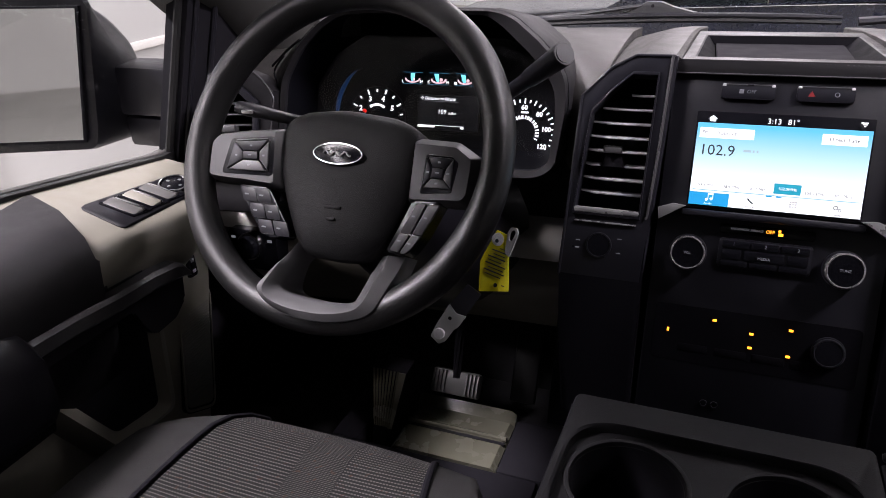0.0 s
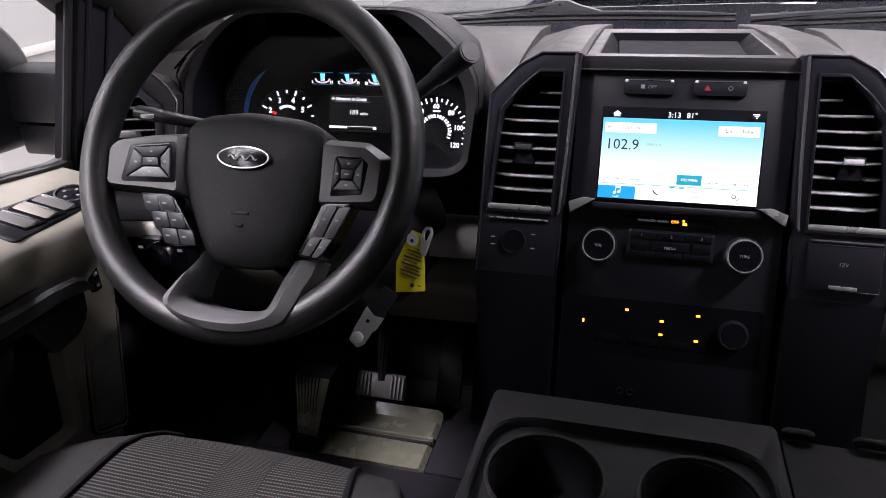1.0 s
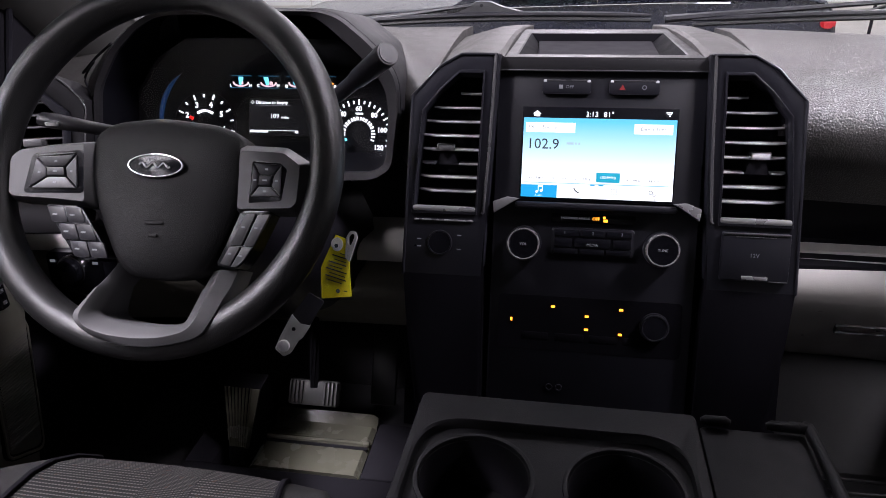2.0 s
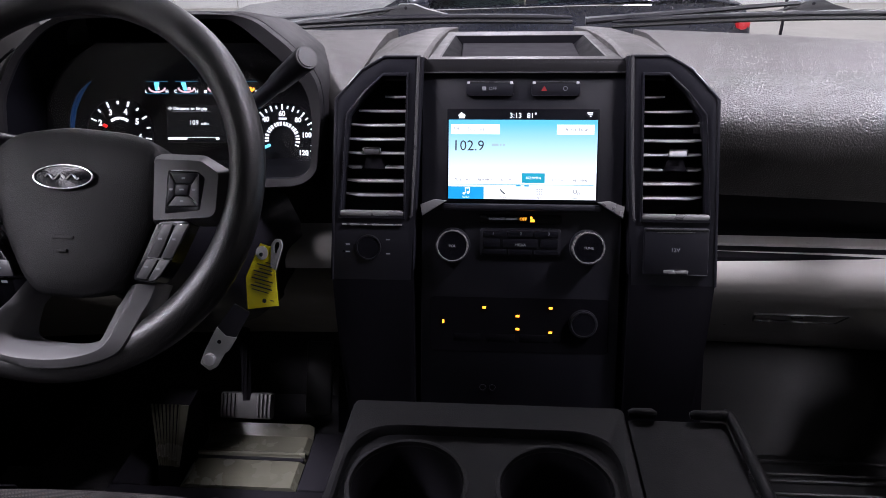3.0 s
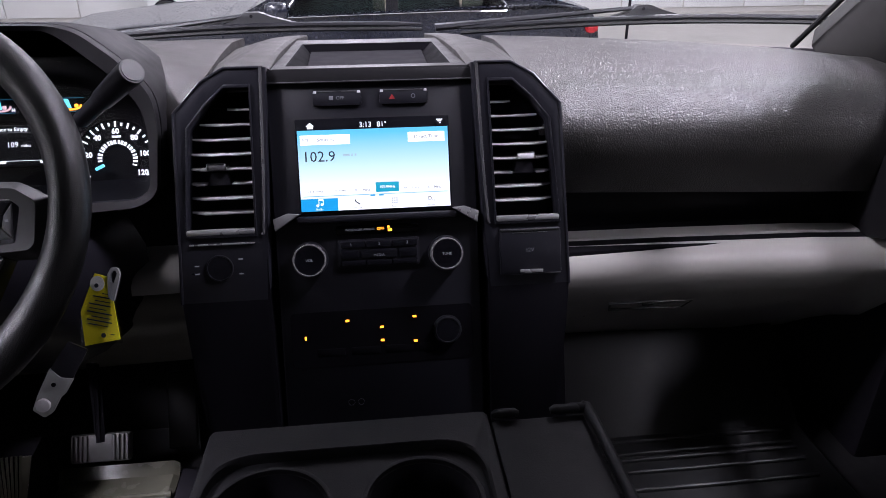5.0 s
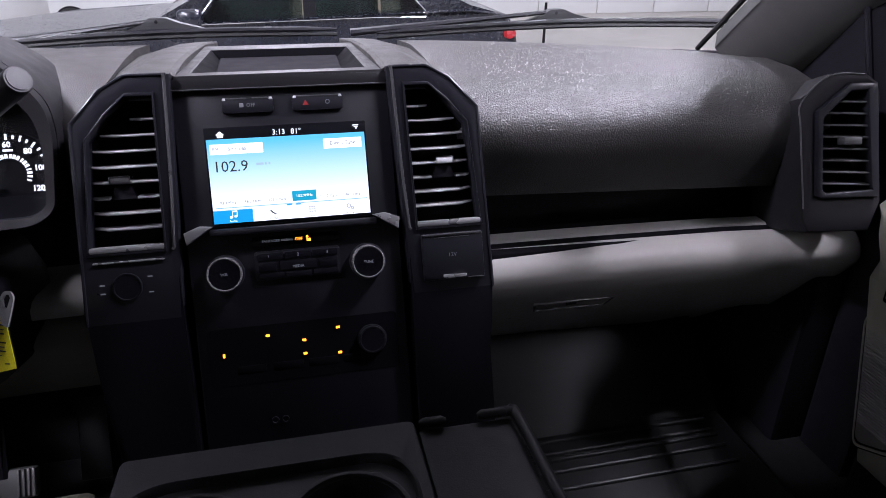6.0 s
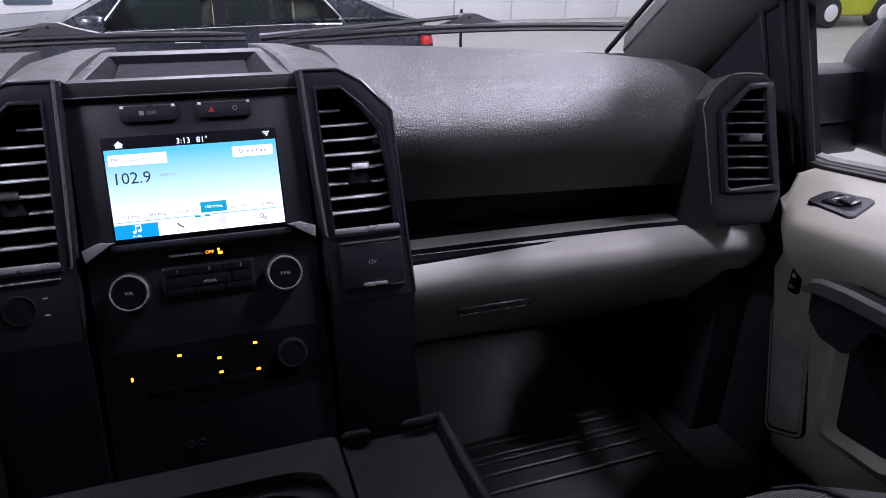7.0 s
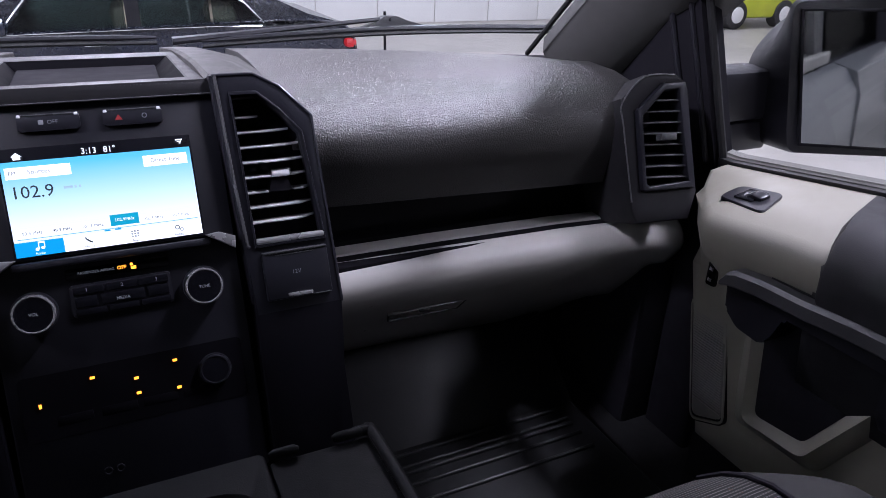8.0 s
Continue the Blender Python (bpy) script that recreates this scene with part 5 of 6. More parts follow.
BOLSTER = mat("seat_bolster_cloth", (0.028, 0.027, 0.027), 0.9, bump=0.4, bump_scale=1100, vary=0.15)


def seat(cx, front, s):
    ob = thing("front_seat", "dark cloth front seat with fine pale cross stripes", "car seat", "front seats")

    def top(u, v):  # u -1..1 across, v 0..1 back to front
        z = 1.246 + 0.016 * abs(u) ** 3 - 0.085 * max(0.0, v - 0.86) ** 2 / 0.0196 * 0.55 - 0.006 * (1 - v)
        return z - (0.10 * max(0.0, abs(u) - 0.86) / 0.14 if abs(u) > 0.86 else 0)

    def patch(name, u0, u1, material, label="", nu=10, nv=24, lift=0.0):
        bm = bmesh.new()
        rows = []
        for j in range(nv + 1):
            v = j / nv
            row = []
            for i in range(nu + 1):
                u = u0 + (u1 - u0) * i / nu
                half = 0.255 - 0.05 * max(0.0, v - 0.7) ** 2 / 0.09
                y = front - 0.56 + 0.56 * v - 0.03 * abs(u) ** 2.5 * v
                side = max(0.0, -u - 0.4)
                row.append((cx + s * (u + 0.38 * side) * half, y - 0.14 * side ** 2 * v, top(u, v) + lift))
            rows.append(row)
        loft(bm, rows, cap=False, closed=False)
        bmesh.ops.solidify(bm, geom=bm.faces, thickness=0.03)
        return part(name, bm, material, ob, label, 60)

    patch("cushion_bolster", -1.0, -0.40, BOLSTER, "plain dark side bolster")
    patch("cushion_stripes", -0.392, 0.08, CLOTH)
    patch("cushion_band", 0.082, 0.28, CLOTH_BAND, "paler woven band", 4)
    patch("cushion_stripes", 0.282, 0.632, CLOTH)
    patch("cushion_bolster", 0.64, 1.0, BOLSTER, "plain dark side bolster")
    for u in (-0.396, 0.636):
        bm = bmesh.new()
        pts = []
        for j in range(25):
            v = j / 24
            half = 0.255 - 0.05 * max(0.0, v - 0.7) ** 2 / 0.09
            pts.append((cx + s * u * half, front - 0.56 + 0.56 * v - 0.03 * abs(u) ** 2.5 * v, top(u, v) + 0.001))
        tube(bm, pts, 0.0035, 8)
        part("piping", bm, DEEP, ob)
    bm = bmesh.new()
    rbox(bm, (cx - 0.22, front - 0.50, FLOOR_Z), (cx + 0.22, front - 0.07, 1.15), 0.03)
    part("seat_base", bm, DEEP, ob)
    bm = bmesh.new()
    rows = []
    for k in range(8):
        t = k / 7
        y, z = front - 0.56 - 0.20 * t, 1.16 + 0.62 * t
        w = 0.25 - 0.03 * t
        rows.append([(cx - w, y + 0.03, z), (cx - w * 0.7, y, z), (cx + w * 0.7, y, z), (cx + w, y + 0.03, z), (cx + w, y - 0.10, z), (cx - w, y - 0.10, z)])
    loft(bm, rows)
    part("backrest", bm, BOLSTER, ob, "", 50)
    quick("headrest", ob, BOLSTER, (cx - 0.13, front - 0.86, 1.80), (cx + 0.13, front - 0.75, 1.97), bev=0.04)
    return ob


seat(-0.425, 0.715, 1)
seat(0.425, 0.650, -1)

# ---------------- key and tag in the ignition ----------------
tag = thing("key_tag", "yellow paper key tag in a clear sleeve hanging from the ignition", "key tag")
YELLOW = mat("yellow_card", (0.88, 0.77, 0.004), 0.5, bump=0.1, vary=0.05)
CLEAR = glass("clear_sleeve", (0.93, 0.94, 0.95), 0.15)
TAGM = pose(-0.284, 0.874, 1.36, -24, 0, -14)
prism(bm := bmesh.new(), [(-0.0105, -0.0385), (0.0265, -0.0292), (0.0125, 0.0318), (-0.0030, 0.0350), (-0.0165, -0.0040)], -0.0006, 0.0006, TAGM)
card = part("card", bm, YELLOW, tag, "yellow card with lines of small writing")
for k, (x0, x1) in enumerate(((0.0045, 0.0125), (-0.005, 0.0145), (-0.002, 0.014), (-0.008, 0.0150), (-0.007, 0.011), (-0.009, 0.0175), (-0.004, 0.0165), (-0.008, 0.0185), (-0.006, 0.0150))):
    z = 0.0155 - k * 0.0040
    part("writing_line", rbox(bmesh.new(), (x0, -0.0011, z), (x1, -0.0004, z + 0.0009 + 0.0004 * (k % 2)), 0, TAGM @ pose(0, 0, 0, 0, 6)), INK, card)
part("writing_line", rbox(bmesh.new(), (0.0165, -0.0011, -0.0255), (0.0205, -0.0004, -0.0245), 0, TAGM), INK, card)
disc(bm := bmesh.new(), 0.0024, -0.0012, 0, TAGM @ pose(0.0091, 0, -0.0263), 14)
part("hole", bm, INK, card)
disc(bm := bmesh.new(), 0.0076, -0.0011, 0, TAGM @ pose(0.0005, 0, 0.0250), 24)
part("white_spot", bm, WHITE, card)
disc(bm := bmesh.new(), 0.0022, -0.0016, 0, TAGM @ pose(0.0, 0, 0.0230), 14)
part("spot_centre", bm, INK, card)
prism(bm := bmesh.new(), rounded([(-0.0125, -0.0425), (0.0285, -0.0325), (0.0150, 0.0330), (-0.0035, 0.0372), (-0.0185, -0.0040)], 0.001), -0.0018, 0.0018, TAGM)
part("sleeve", bm, CLEAR, tag, "clear plastic sleeve").visible_shadow = False
collar(bm := bmesh.new(), rounded([(0.0125, 0.0120), (0.0190, 0.0080), (0.0245, 0.0360), (0.0215, 0.0420), (0.0150, 0.0420), (0.0110, 0.0350)], 0.002), rounded([(0.0150, 0.0270), (0.0180, 0.0260), (0.0212, 0.0360), (0.0200, 0.0390), (0.0165, 0.0390), (0.0140, 0.0345)], 0.001), -0.0012, 0.0012, TAGM)
part("sleeve_loop", bm, mat("cloudy_plastic", (0.40, 0.40, 0.40), 0.25, bump=0.2, bump_scale=300, vary=0.3), tag, "cloudy plastic loop of the sleeve")
key = thing("key_strap", "dark key strap with a steel end and a bright round rivet", "key")
KEYM = pose(-0.327, 0.835, 1.293, -18, 30, -6)
STRAP = mat("grey_strap", (0.42, 0.43, 0.42), 0.42, metal=0.3, bump=0.1, vary=0.15)
prism(bm := bmesh.new(), rounded([(-0.0105, 0.0060), (0.0120, 0.0060), (0.0125, 0.052), (-0.0070, 0.052), (-0.0095, 0.030)], 0.002), -0.0010, 0.0012, KEYM, 0.0004)
part("strap", bm, SATIN, key, "dark upper part of the strap")
prism(bm := bmesh.new(), rounded([(-0.0080, -0.026), (0.0050, -0.0285), (0.0100, -0.020), (0.0100, -0.002), (0.0125, 0.002), (0.0130, 0.020), (0.0020, 0.0155), (-0.0110, 0.020), (-0.0100, -0.010)], 0.0015), -0.0022, 0.0005, KEYM, 0.0004)
part("steel_end", bm, STRAP, key, "brushed steel end of the strap")
disc(bm := bmesh.new(), 0.0068, -0.006, 0, KEYM @ pose(-0.001, 0, -0.0165), 24, 0.0012)
part("rivet", bm, WHITE_EDGE, key)
disc(bm := bmesh.new(), 0.0022, -0.0030, 0, KEYM @ pose(-0.001, 0, 0.0065), 12)
part("hole", bm, DEEP, key)
# ---------------- doors ----------------


def belt(y):
    """Height of the door's top edge: it dips towards the windscreen."""
    return 1.405 + 0.13 * (0.97 - min(max(y, 0.72), 0.97))


def shelf_z(x, y):
    """Height of the sloping shelf below the window."""
    return belt(y) - 0.006 - 0.217 * (0.80 - x)


PALE_DARK = mat("switch_grey", (0.10, 0.098, 0.094), 0.35, bump=0.1, vary=0.1)


def door(s, name, label):
    ob = thing(name, label, "car door", "front doors")
    bm = bmesh.new()
    rows = []
    for y in (0.985, 0.97, 0.94, 0.90, 0.86, 0.82, 0.78, 0.74, 0.70, 0.60, 0.40, 0.20, 0.0):
        z = belt(y)
        inn = 0.676 if y < 0.86 else 0.676 + 0.85 * (y - 0.86)
        rows.append([(s * x, min(y, 0.975 if zz > 1.36 else 0.927 - 0.2 * (1.347 - zz)) - 0.0004 * k, zz) for k, (x, zz) in enumerate(((0.838, z), (0.80, z - 0.006), (inn + 0.018, z - 0.029), (inn + 0.004, z - 0.038), (inn, z - 0.055), (inn + 0.012, z - 0.085), (0.733, 1.29), (0.745, 1.10), (0.750, 1.02), (0.77, 1.005), (0.80, 1.005), (0.838, 1.005)))])
    loft(bm, rows)
    panel = part("door_panel", bm, GREY, ob, "grey plastic inner door panel", 50)
    # dark pad on the upper rear
    bm = bmesh.new()
    rows = []
    for y in (0.735, 0.725, 0.70, 0.60, 0.40, 0.15, 0.0):
        d = 0.0 if y < 0.73 else 0.02
        rows.append([(s * x, y - 0.03 + 0.40 * (x - 0.70), zz) for x, zz in ((0.835, 1.415), (0.832, 1.434 - d), (0.74, 1.438 - d), (0.684 + d, 1.422 - d), (0.664 + d, 1.392), (0.69, 1.30), (0.735, 1.20), (0.76, 1.20))])
    loft(bm, rows)
    part("upper_pad", bm, mat("soft_black_pad", (0.010, 0.0095, 0.011), 0.6, bump=0.3, bump_scale=700, vary=0.12, spec=0.25), ob, "soft black upper pad", 50)
    # switch plate on the sloping shelf
    if s > 0:
        outline = rounded([(0.732, 0.892), (0.773, 0.894), (0.777, 0.828), (0.719, 0.810)], 0.012)
    else:
        outline = rounded([(0.692, 0.747), (0.766, 0.755), (0.776, 0.926), (0.718, 0.915)], 0.010)
    bm = bmesh.new()
    loft(bm, [[(s * x, y, shelf_z(x, y) + dz) for x, y in pts] for pts, dz in ((outline, -0.004), (outline, 0.0015), (scaled(outline, 0.97), 0.0028))])
    part("switch_plate", bm, BLACK, panel, "dark switch plate")

    def on_shelf(nm, x0, x1, y0, y1, h, material, lab="", bev=0.003, tip=0):
        y = (y0 + y1) / 2
        m = pose(s * (x0 + x1) / 2, y, shelf_z((x0 + x1) / 2, y) + 0.0028, -7 + tip, s * -12.2, 0)
        return part(nm, rbox(bmesh.new(), (-(x1 - x0) / 2, -(y1 - y0) / 2, -0.004), ((x1 - x0) / 2, (y1 - y0) / 2, h), bev, m), material, panel, lab)

    if s > 0:
        on_shelf("switch_well", 0.736, 0.766, 0.842, 0.872, 0.0022, GLOSS, "", 0.001)
        on_shelf("window_switch", 0.742, 0.760, 0.834, 0.852, 0.006, SATIN, "dark window switch with a bright edge", 0.003, 10)
        on_shelf("switch_edge", 0.742, 0.760, 0.853, 0.856, 0.006, CHROME, "", 0.001)
    else:
        for k, (y, paint) in enumerate(((0.792, PALE_DARK), (0.826, GREY), (0.858, PALE_DARK))):
            x = 0.731 + 0.004 * k
            on_shelf("switch_well", x - 0.027, x + 0.027, y - 0.016, y + 0.016, 0.0022, GLOSS, "", 0.001)
            on_shelf("window_switch", x - 0.025, x + 0.025, y - 0.014, y + 0.004, 0.0045, paint, "window switch with a bright front edge", 0.003, 12)
            on_shelf("switch_edge", x - 0.024, x + 0.024, y + 0.003, y + 0.006, 0.0065, CHROME, "", 0.001)
        m = pose(-0.740, 0.886, shelf_z(0.740, 0.886) + 0.004, 0, 12.2, 0) @ pose(0, 0, 0, -83)
        part("mirror_switch", disc(bmesh.new(), 0.017, -0.006, 0.004, m, 32, 0.002), GLOSS, panel, "round mirror control with a bright ring")
        part("mirror_switch_ring", ring(bmesh.new(), 0.0175, 0.0205, -0.0075, 0.0, m, 32, 0.001), CHROME, panel)
        for k in range(4):
            a4 = math.pi / 2 * k
            part("mirror_mark", rbox(bmesh.new(), (0.010 * math.cos(a4) - 0.0018, -0.0066, 0.010 * math.sin(a4) - 0.0018), (0.010 * math.cos(a4) + 0.0018, -0.005, 0.010 * math.sin(a4) + 0.0018), 0, m), SILVER, panel)
    # lock rocker, speaker, handle, pocket
    part("lock_switch", rbox(bmesh.new(), (s * 0.7335 - 0.006, 0.865, 1.2705), (s * 0.7335 + 0.006, 0.882, 1.3075), 0.004), GLOSS, panel, "dark lock rocker with two pale marks")
    for z in (1.281, 1.297):
        part("lock_mark", rbox(bmesh.new(), (s * 0.7265 - 0.0005, 0.870, z - 0.0025), (s * 0.7265 + 0.0005, 0.876, z + 0.0025), 0, None), SILVER, panel)
    sx = 0.741
    turn = Matrix(((0, s, 0, 0), (1, 0, 0, 0), (0, 0, 1, 0), (0, 0, 0, 1)))  # local x -> world y, local y -> world x
    sp_m = Matrix.Translation((s * sx, 0, 0)) @ turn
    sp_out = rounded([(0.810, 1.080), (0.863, 1.054), (0.903, 1.231), (0.841, 1.236)], 0.012)
    grille = part("speaker_grille", prism(bmesh.new(), sp_out, -0.002, 0.01, sp_m, 0.001), mat("grille_grey", (0.13, 0.125, 0.115), 0.6, bump=0.4, bump_scale=900), panel, "fine ribbed grey speaker grille in a rounded frame")
    part("grille_groove", collar(bmesh.new(), scaled(sp_out, 1.035), scaled(sp_out, 1.004), -0.0024, 0.01, sp_m), DEEP, grille)
    part("grille_frame", collar(bmesh.new(), scaled(sp_out, 1.085), scaled(sp_out, 1.036), -0.004, 0.01, sp_m, 0.0018), GREY, grille)
    part("frame_groove", collar(bmesh.new(), scaled(sp_out, 1.115), scaled(sp_out, 1.086), -0.0010, 0.01, sp_m), DEEP, grille)
    bm = bmesh.new()
    for k in range(46):
        z = 1.062 + k * 0.0041
        lo, hi = 0.811 + (z - 1.080) * 0.200, 0.863 + (z - 1.054) * 0.227
        if 1.085 < z < 1.230:
            rbox(bm, (lo + 0.003, -0.0036, z - 0.0010), (hi - 0.003, -0.001, z + 0.0010), 0, sp_m)
    tagged(part("grille_ribs", bm, mat("grille_rib_grey", (0.20, 0.19, 0.175), 0.55, bump=0), grille), kind="stuff")
    bm = bmesh.new()
    rows = []
    for y, z, k in ((0.811, 1.322, 0.35), (0.803, 1.336, 0.8), (0.790, 1.343, 1.0), (0.755, 1.3475, 1.0), (0.70, 1.349, 1.0), (0.64, 1.354, 1.0), (0.60, 1.3555, 1.0), (0.583, 1.356, 1.0)):
        rows.append([(s * x, y, z + dz * k) for x, dz in ((0.676, -0.025), (0.671, -0.021), (0.670, -0.006), (0.674, -0.001), (0.700, 0.001), (0.705, -0.005), (0.705, -0.025))])
    loft(bm, rows)
    handle = part("grab_handle", bm, SATIN_GREY, ob, "thick satin grey pull handle", 35)
    bm = bmesh.new()
    loft(bm, [[(s * x, y, z + dz) for x, dz in ((0.6865, -0.002), (0.6865, 0.0016), (0.6945, 0.0018), (0.6945, -0.002))] for y, z in ((0.752, 1.3478), (0.70, 1.349), (0.64, 1.354), (0.59, 1.3555))])
    part("handle_inlay", bm, BLACK, handle)
    part("handle_block", prism(bmesh.new(), rounded([(0.45, 1.3265), (0.735, 1.3255), (0.809, 1.3235), (0.803, 1.282), (0.781, 1.266), (0.744, 1.263), (0.732, 1.282), (0.722, 1.310), (0.45, 1.312)], 0.004), -0.052, 0.0, Matrix.Translation((s * 0.735, 0, 0)) @ turn, 0.003), BLACK, handle)
    bm = bmesh.new()
    loft(bm, [[(s * x, y, z) for x, z in ((0.735, 1.26), (0.735, top), (0.700, top + 0.002), (0.664, top - 0.004), (0.652, top - 0.020), (0.652, 1.285), (0.670, 1.26))] for y, top in ((0.582, 1.360), (0.575, 1.374), (0.555, 1.382), (0.45, 1.385), (0.25, 1.388), (0.05, 1.390))])
    part("arm_rest", bm, BLACK, ob, "padded dark arm rest", 40)
    hole = rounded([(0.590, 1.290), (0.776, 1.290), (0.757, 1.133), (0.685, 1.142), (0.628, 1.245)], 0.010)
    lip = rounded([(0.582, 1.296), (0.789, 1.296), (0.769, 1.120), (0.676, 1.127), (0.611, 1.245)], 0.012)
    hem = rounded([(0.570, 1.302), (0.815, 1.302), (0.793, 1.098), (0.666, 1.104), (0.590, 1.245)], 0.016)
    door_m = Matrix.Translation((s * 0.739, 0, 0)) @ turn
    # flat black sheet stands in for the shade inside the pocket
    part("pocket", prism(bmesh.new(), hole, -0.0100, 0.01, door_m), DEEP, ob, "door pocket, its shaded hollow a flat black sheet")
    bm = bmesh.new()
    loft(bm, [[door_m @ Vector((u, d, v)) for u, v in pts] for pts, d in ((hem, 0.008), (hem, 0.0), (lip, -0.020), (scaled(lip, 0.985), -0.0205), (hole, -0.0090))], cap=False)
    part("pocket_edge", bm, GREY, ob, "grey rim of the door pocket", 50)
    # window frame, seals and pane
    bm = bmesh.new()
    rows = [[(s * x, y, belt(y) + dz) for x, dz in ((0.834, -0.012), (0.834, 0.004), (0.840, 0.006), (0.840, -0.012))] for y in (1.0, 0.97, 0.85, 0.72, 0.4, 0.0)]
    loft(bm, rows)
    part("inner_seal", bm, RUBBER, ob)
    sill = 0.008 if s < 0 else 0.0
    bm = bmesh.new()
    rows = [[(s * x, y, belt(y) + dz) for x, dz in ((0.8425, -0.012), (0.8425, 0.007), (0.8445, 0.009), (0.8465, 0.004), (0.8495, 0.004), (0.8515, 0.010 - sill), (0.864, 0.013 - sill), (0.868, 0.008 - sill), (0.868, -0.02))] for y in (1.0, 0.97, 0.85, 0.72, 0.4, 0.0)]
    loft(bm, rows)
    part("outer_seal", bm, mat("outer_seal_grey", (0.12, 0.117, 0.11), 0.35, bump=0.1), ob)
    quick("lower_panel", ob, DEEP, (min(s * 0.79, s * 0.838), 0.0, 0.86), (max(s * 0.79, s * 0.838), 0.90, 1.004), bev=0.01)
    bm = bmesh.new()
    rows = []
    for t in range(9):
        k = t / 8
        y, z, x = 0.993 + 0.10 * min(k, 0.5) - 0.75 * max(0.0, k - 0.5), 1.39 + 0.62 * k, 0.838 - 0.13 * k
        rows.append([(s * (x - 0.012), y + 0.26 - 0.12 * k, z), (s * (x - 0.02), y + 0.055, z), (s * (x - 0.008), y + 0.018, z), (s * (x - 0.008), y, z), (s * (x + 0.03), y, z), (s * (x + 0.05), y + 0.30 - 0.12 * k, z)])
    loft(bm, rows)
    part("window_frame", bm, DEEP, ob, "black front frame of the side window", 40)
    bm = bmesh.new()
    tube(bm, [(s * (0.842 - 0.13 * k), 0.990 + 0.10 * min(k, 0.5) - 0.75 * max(0.0, k - 0.5), 1.40 + 0.61 * k) for k in (0, 0.25, 0.5, 0.75, 1)], 0.006, 8)
    part("frame_seal", bm, RUBBER, ob)
    for dx, dy in ((0.0, 0.022), (-0.010, 0.052)):
        bm = bmesh.new()
        tube(bm, [(s * (0.826 + dx - 0.13 * k), 0.988 + dy + 0.10 * min(k, 0.5) - 0.75 * max(0.0, k - 0.5), 1.40 + 0.61 * k) for k in (0, 0.25, 0.5, 0.75, 1)], 0.0045, 8)
        part("frame_ridge", bm, BLACK, ob)
    bm = bmesh.new()
    vs = [bm.verts.new(c) for c in ((s * 0.848, 1.01, 1.402), (s * 0.848, 0.0, 1.43), (s * 0.73, 0.0, 2.0), (s * 0.73, 0.68, 2.0), (s * 0.785, 1.04, 1.70))]
    bm.faces.new(vs)
    bmesh.ops.solidify(bm, geom=bm.faces, thickness=0.004)
    part("window_pane", bm, glass("side_glass", (0.96, 0.98, 0.97)), ob, "clear side window").visible_shadow = False
    # outer skin
    bm = bmesh.new()
    rows = [[(s * x, y, z) for x, z in ((0.86, belt(y) - 0.03), (0.90, belt(y) - 0.04), (0.945, belt(y) - 0.10), (0.965, 1.15), (0.95, 0.85), (0.86, 0.80))] for y in (1.05, 0.97, 0.85, 0.72, 0.4, 0.0, -0.1)]
    loft(bm, rows)
    part("outer_skin", bm, PAINT, ob, "", 50)
    return ob


PAINT = mat("grey_paint", (0.06, 0.063, 0.066), 0.3, bump=0, vary=0.01, rough_vary=0.03, coat=0.25)
door(-1, "driver_door", "grey driver door with window switches, seen from inside")
door(1, "passenger_door", "grey passenger door with one window switch, seen from inside")

# ---------------- end vents of the dash ----------------


def end_vent(s):
    ob = thing("end_vent", "angular black air vent at the end of the dashboard", "air vent", "end vents")
    m = pose(s * 0.712, 0.985, 1.45, -TILT, 0, s * -14)
    o = [(-0.066, 0.058), (-0.029, 0.0905), (0.018, 0.0925), (0.0345, 0.081), (0.0475, -0.073), (0.034, -0.112), (-0.046, -0.116), (-0.053, -0.100)]
    i = [(-0.0365, 0.033), (-0.003, 0.068), (0.0185, 0.070), (0.0195, 0.060), (0.0295, -0.045), (0.0308, -0.058), (-0.028, -0.064), (-0.0325, -0.060)]
    f = [(-0.0445, 0.0415), (-0.004, 0.078), (0.0295, 0.079), (0.0310, 0.070), (0.0395, -0.055), (0.0405, -0.067), (-0.034, -0.071), (-0.039, -0.068)]
    o, i, f = ([(s * a, b) for a, b in q] for q in (o, i, f))
    part("housing", collar(bmesh.new(), o, scaled(f, 0.99), -0.001, 0.16, m, 0.005), HOOD_BLACK, ob)
    bm = bmesh.new()
    tube(bm, curve_pts([m @ Vector((s * a, -0.0005, b)) for a, b in ((-0.0530, -0.085), (-0.0625, 0.020), (-0.0635, 0.052), (-0.030, 0.0875), (0.016, 0.0905))], 5), 0.0011, 6)
    part("edge_bead", bm, SPOKE, ob, "thin bright edge")
    part("vent_frame", collar(bmesh.new(), f, i, -0.008, 0.02, m, 0.0025), SATIN, ob, "raised satin frame")
    part("cavity", prism(bmesh.new(), i, 0.04, 0.05, m), DEEP, ob)
    for k in range(8):
        v = 0.055 - 0.0152 * k
        left = -0.0365 + max(0.0, v - 0.033) * 0.95
        right = 0.0205 + (0.06 - v) * 0.09
        part("slat", rbox(bmesh.new(), (min(s * left, s * right), -0.003, -0.0011), (max(s * left, s * right), 0.03, 0.0011), 0.0008, m @ pose(0, 0, v, 10)), SPOKE, ob)
    part("tab", rbox(bmesh.new(), (s * -0.001 - 0.012, -0.014, -0.001), (s * -0.001 + 0.012, 0.004, 0.009), 0.002, m), SATIN_GREY, ob, "bright tab")
    return ob


end_vent(1)
end_vent(-1)

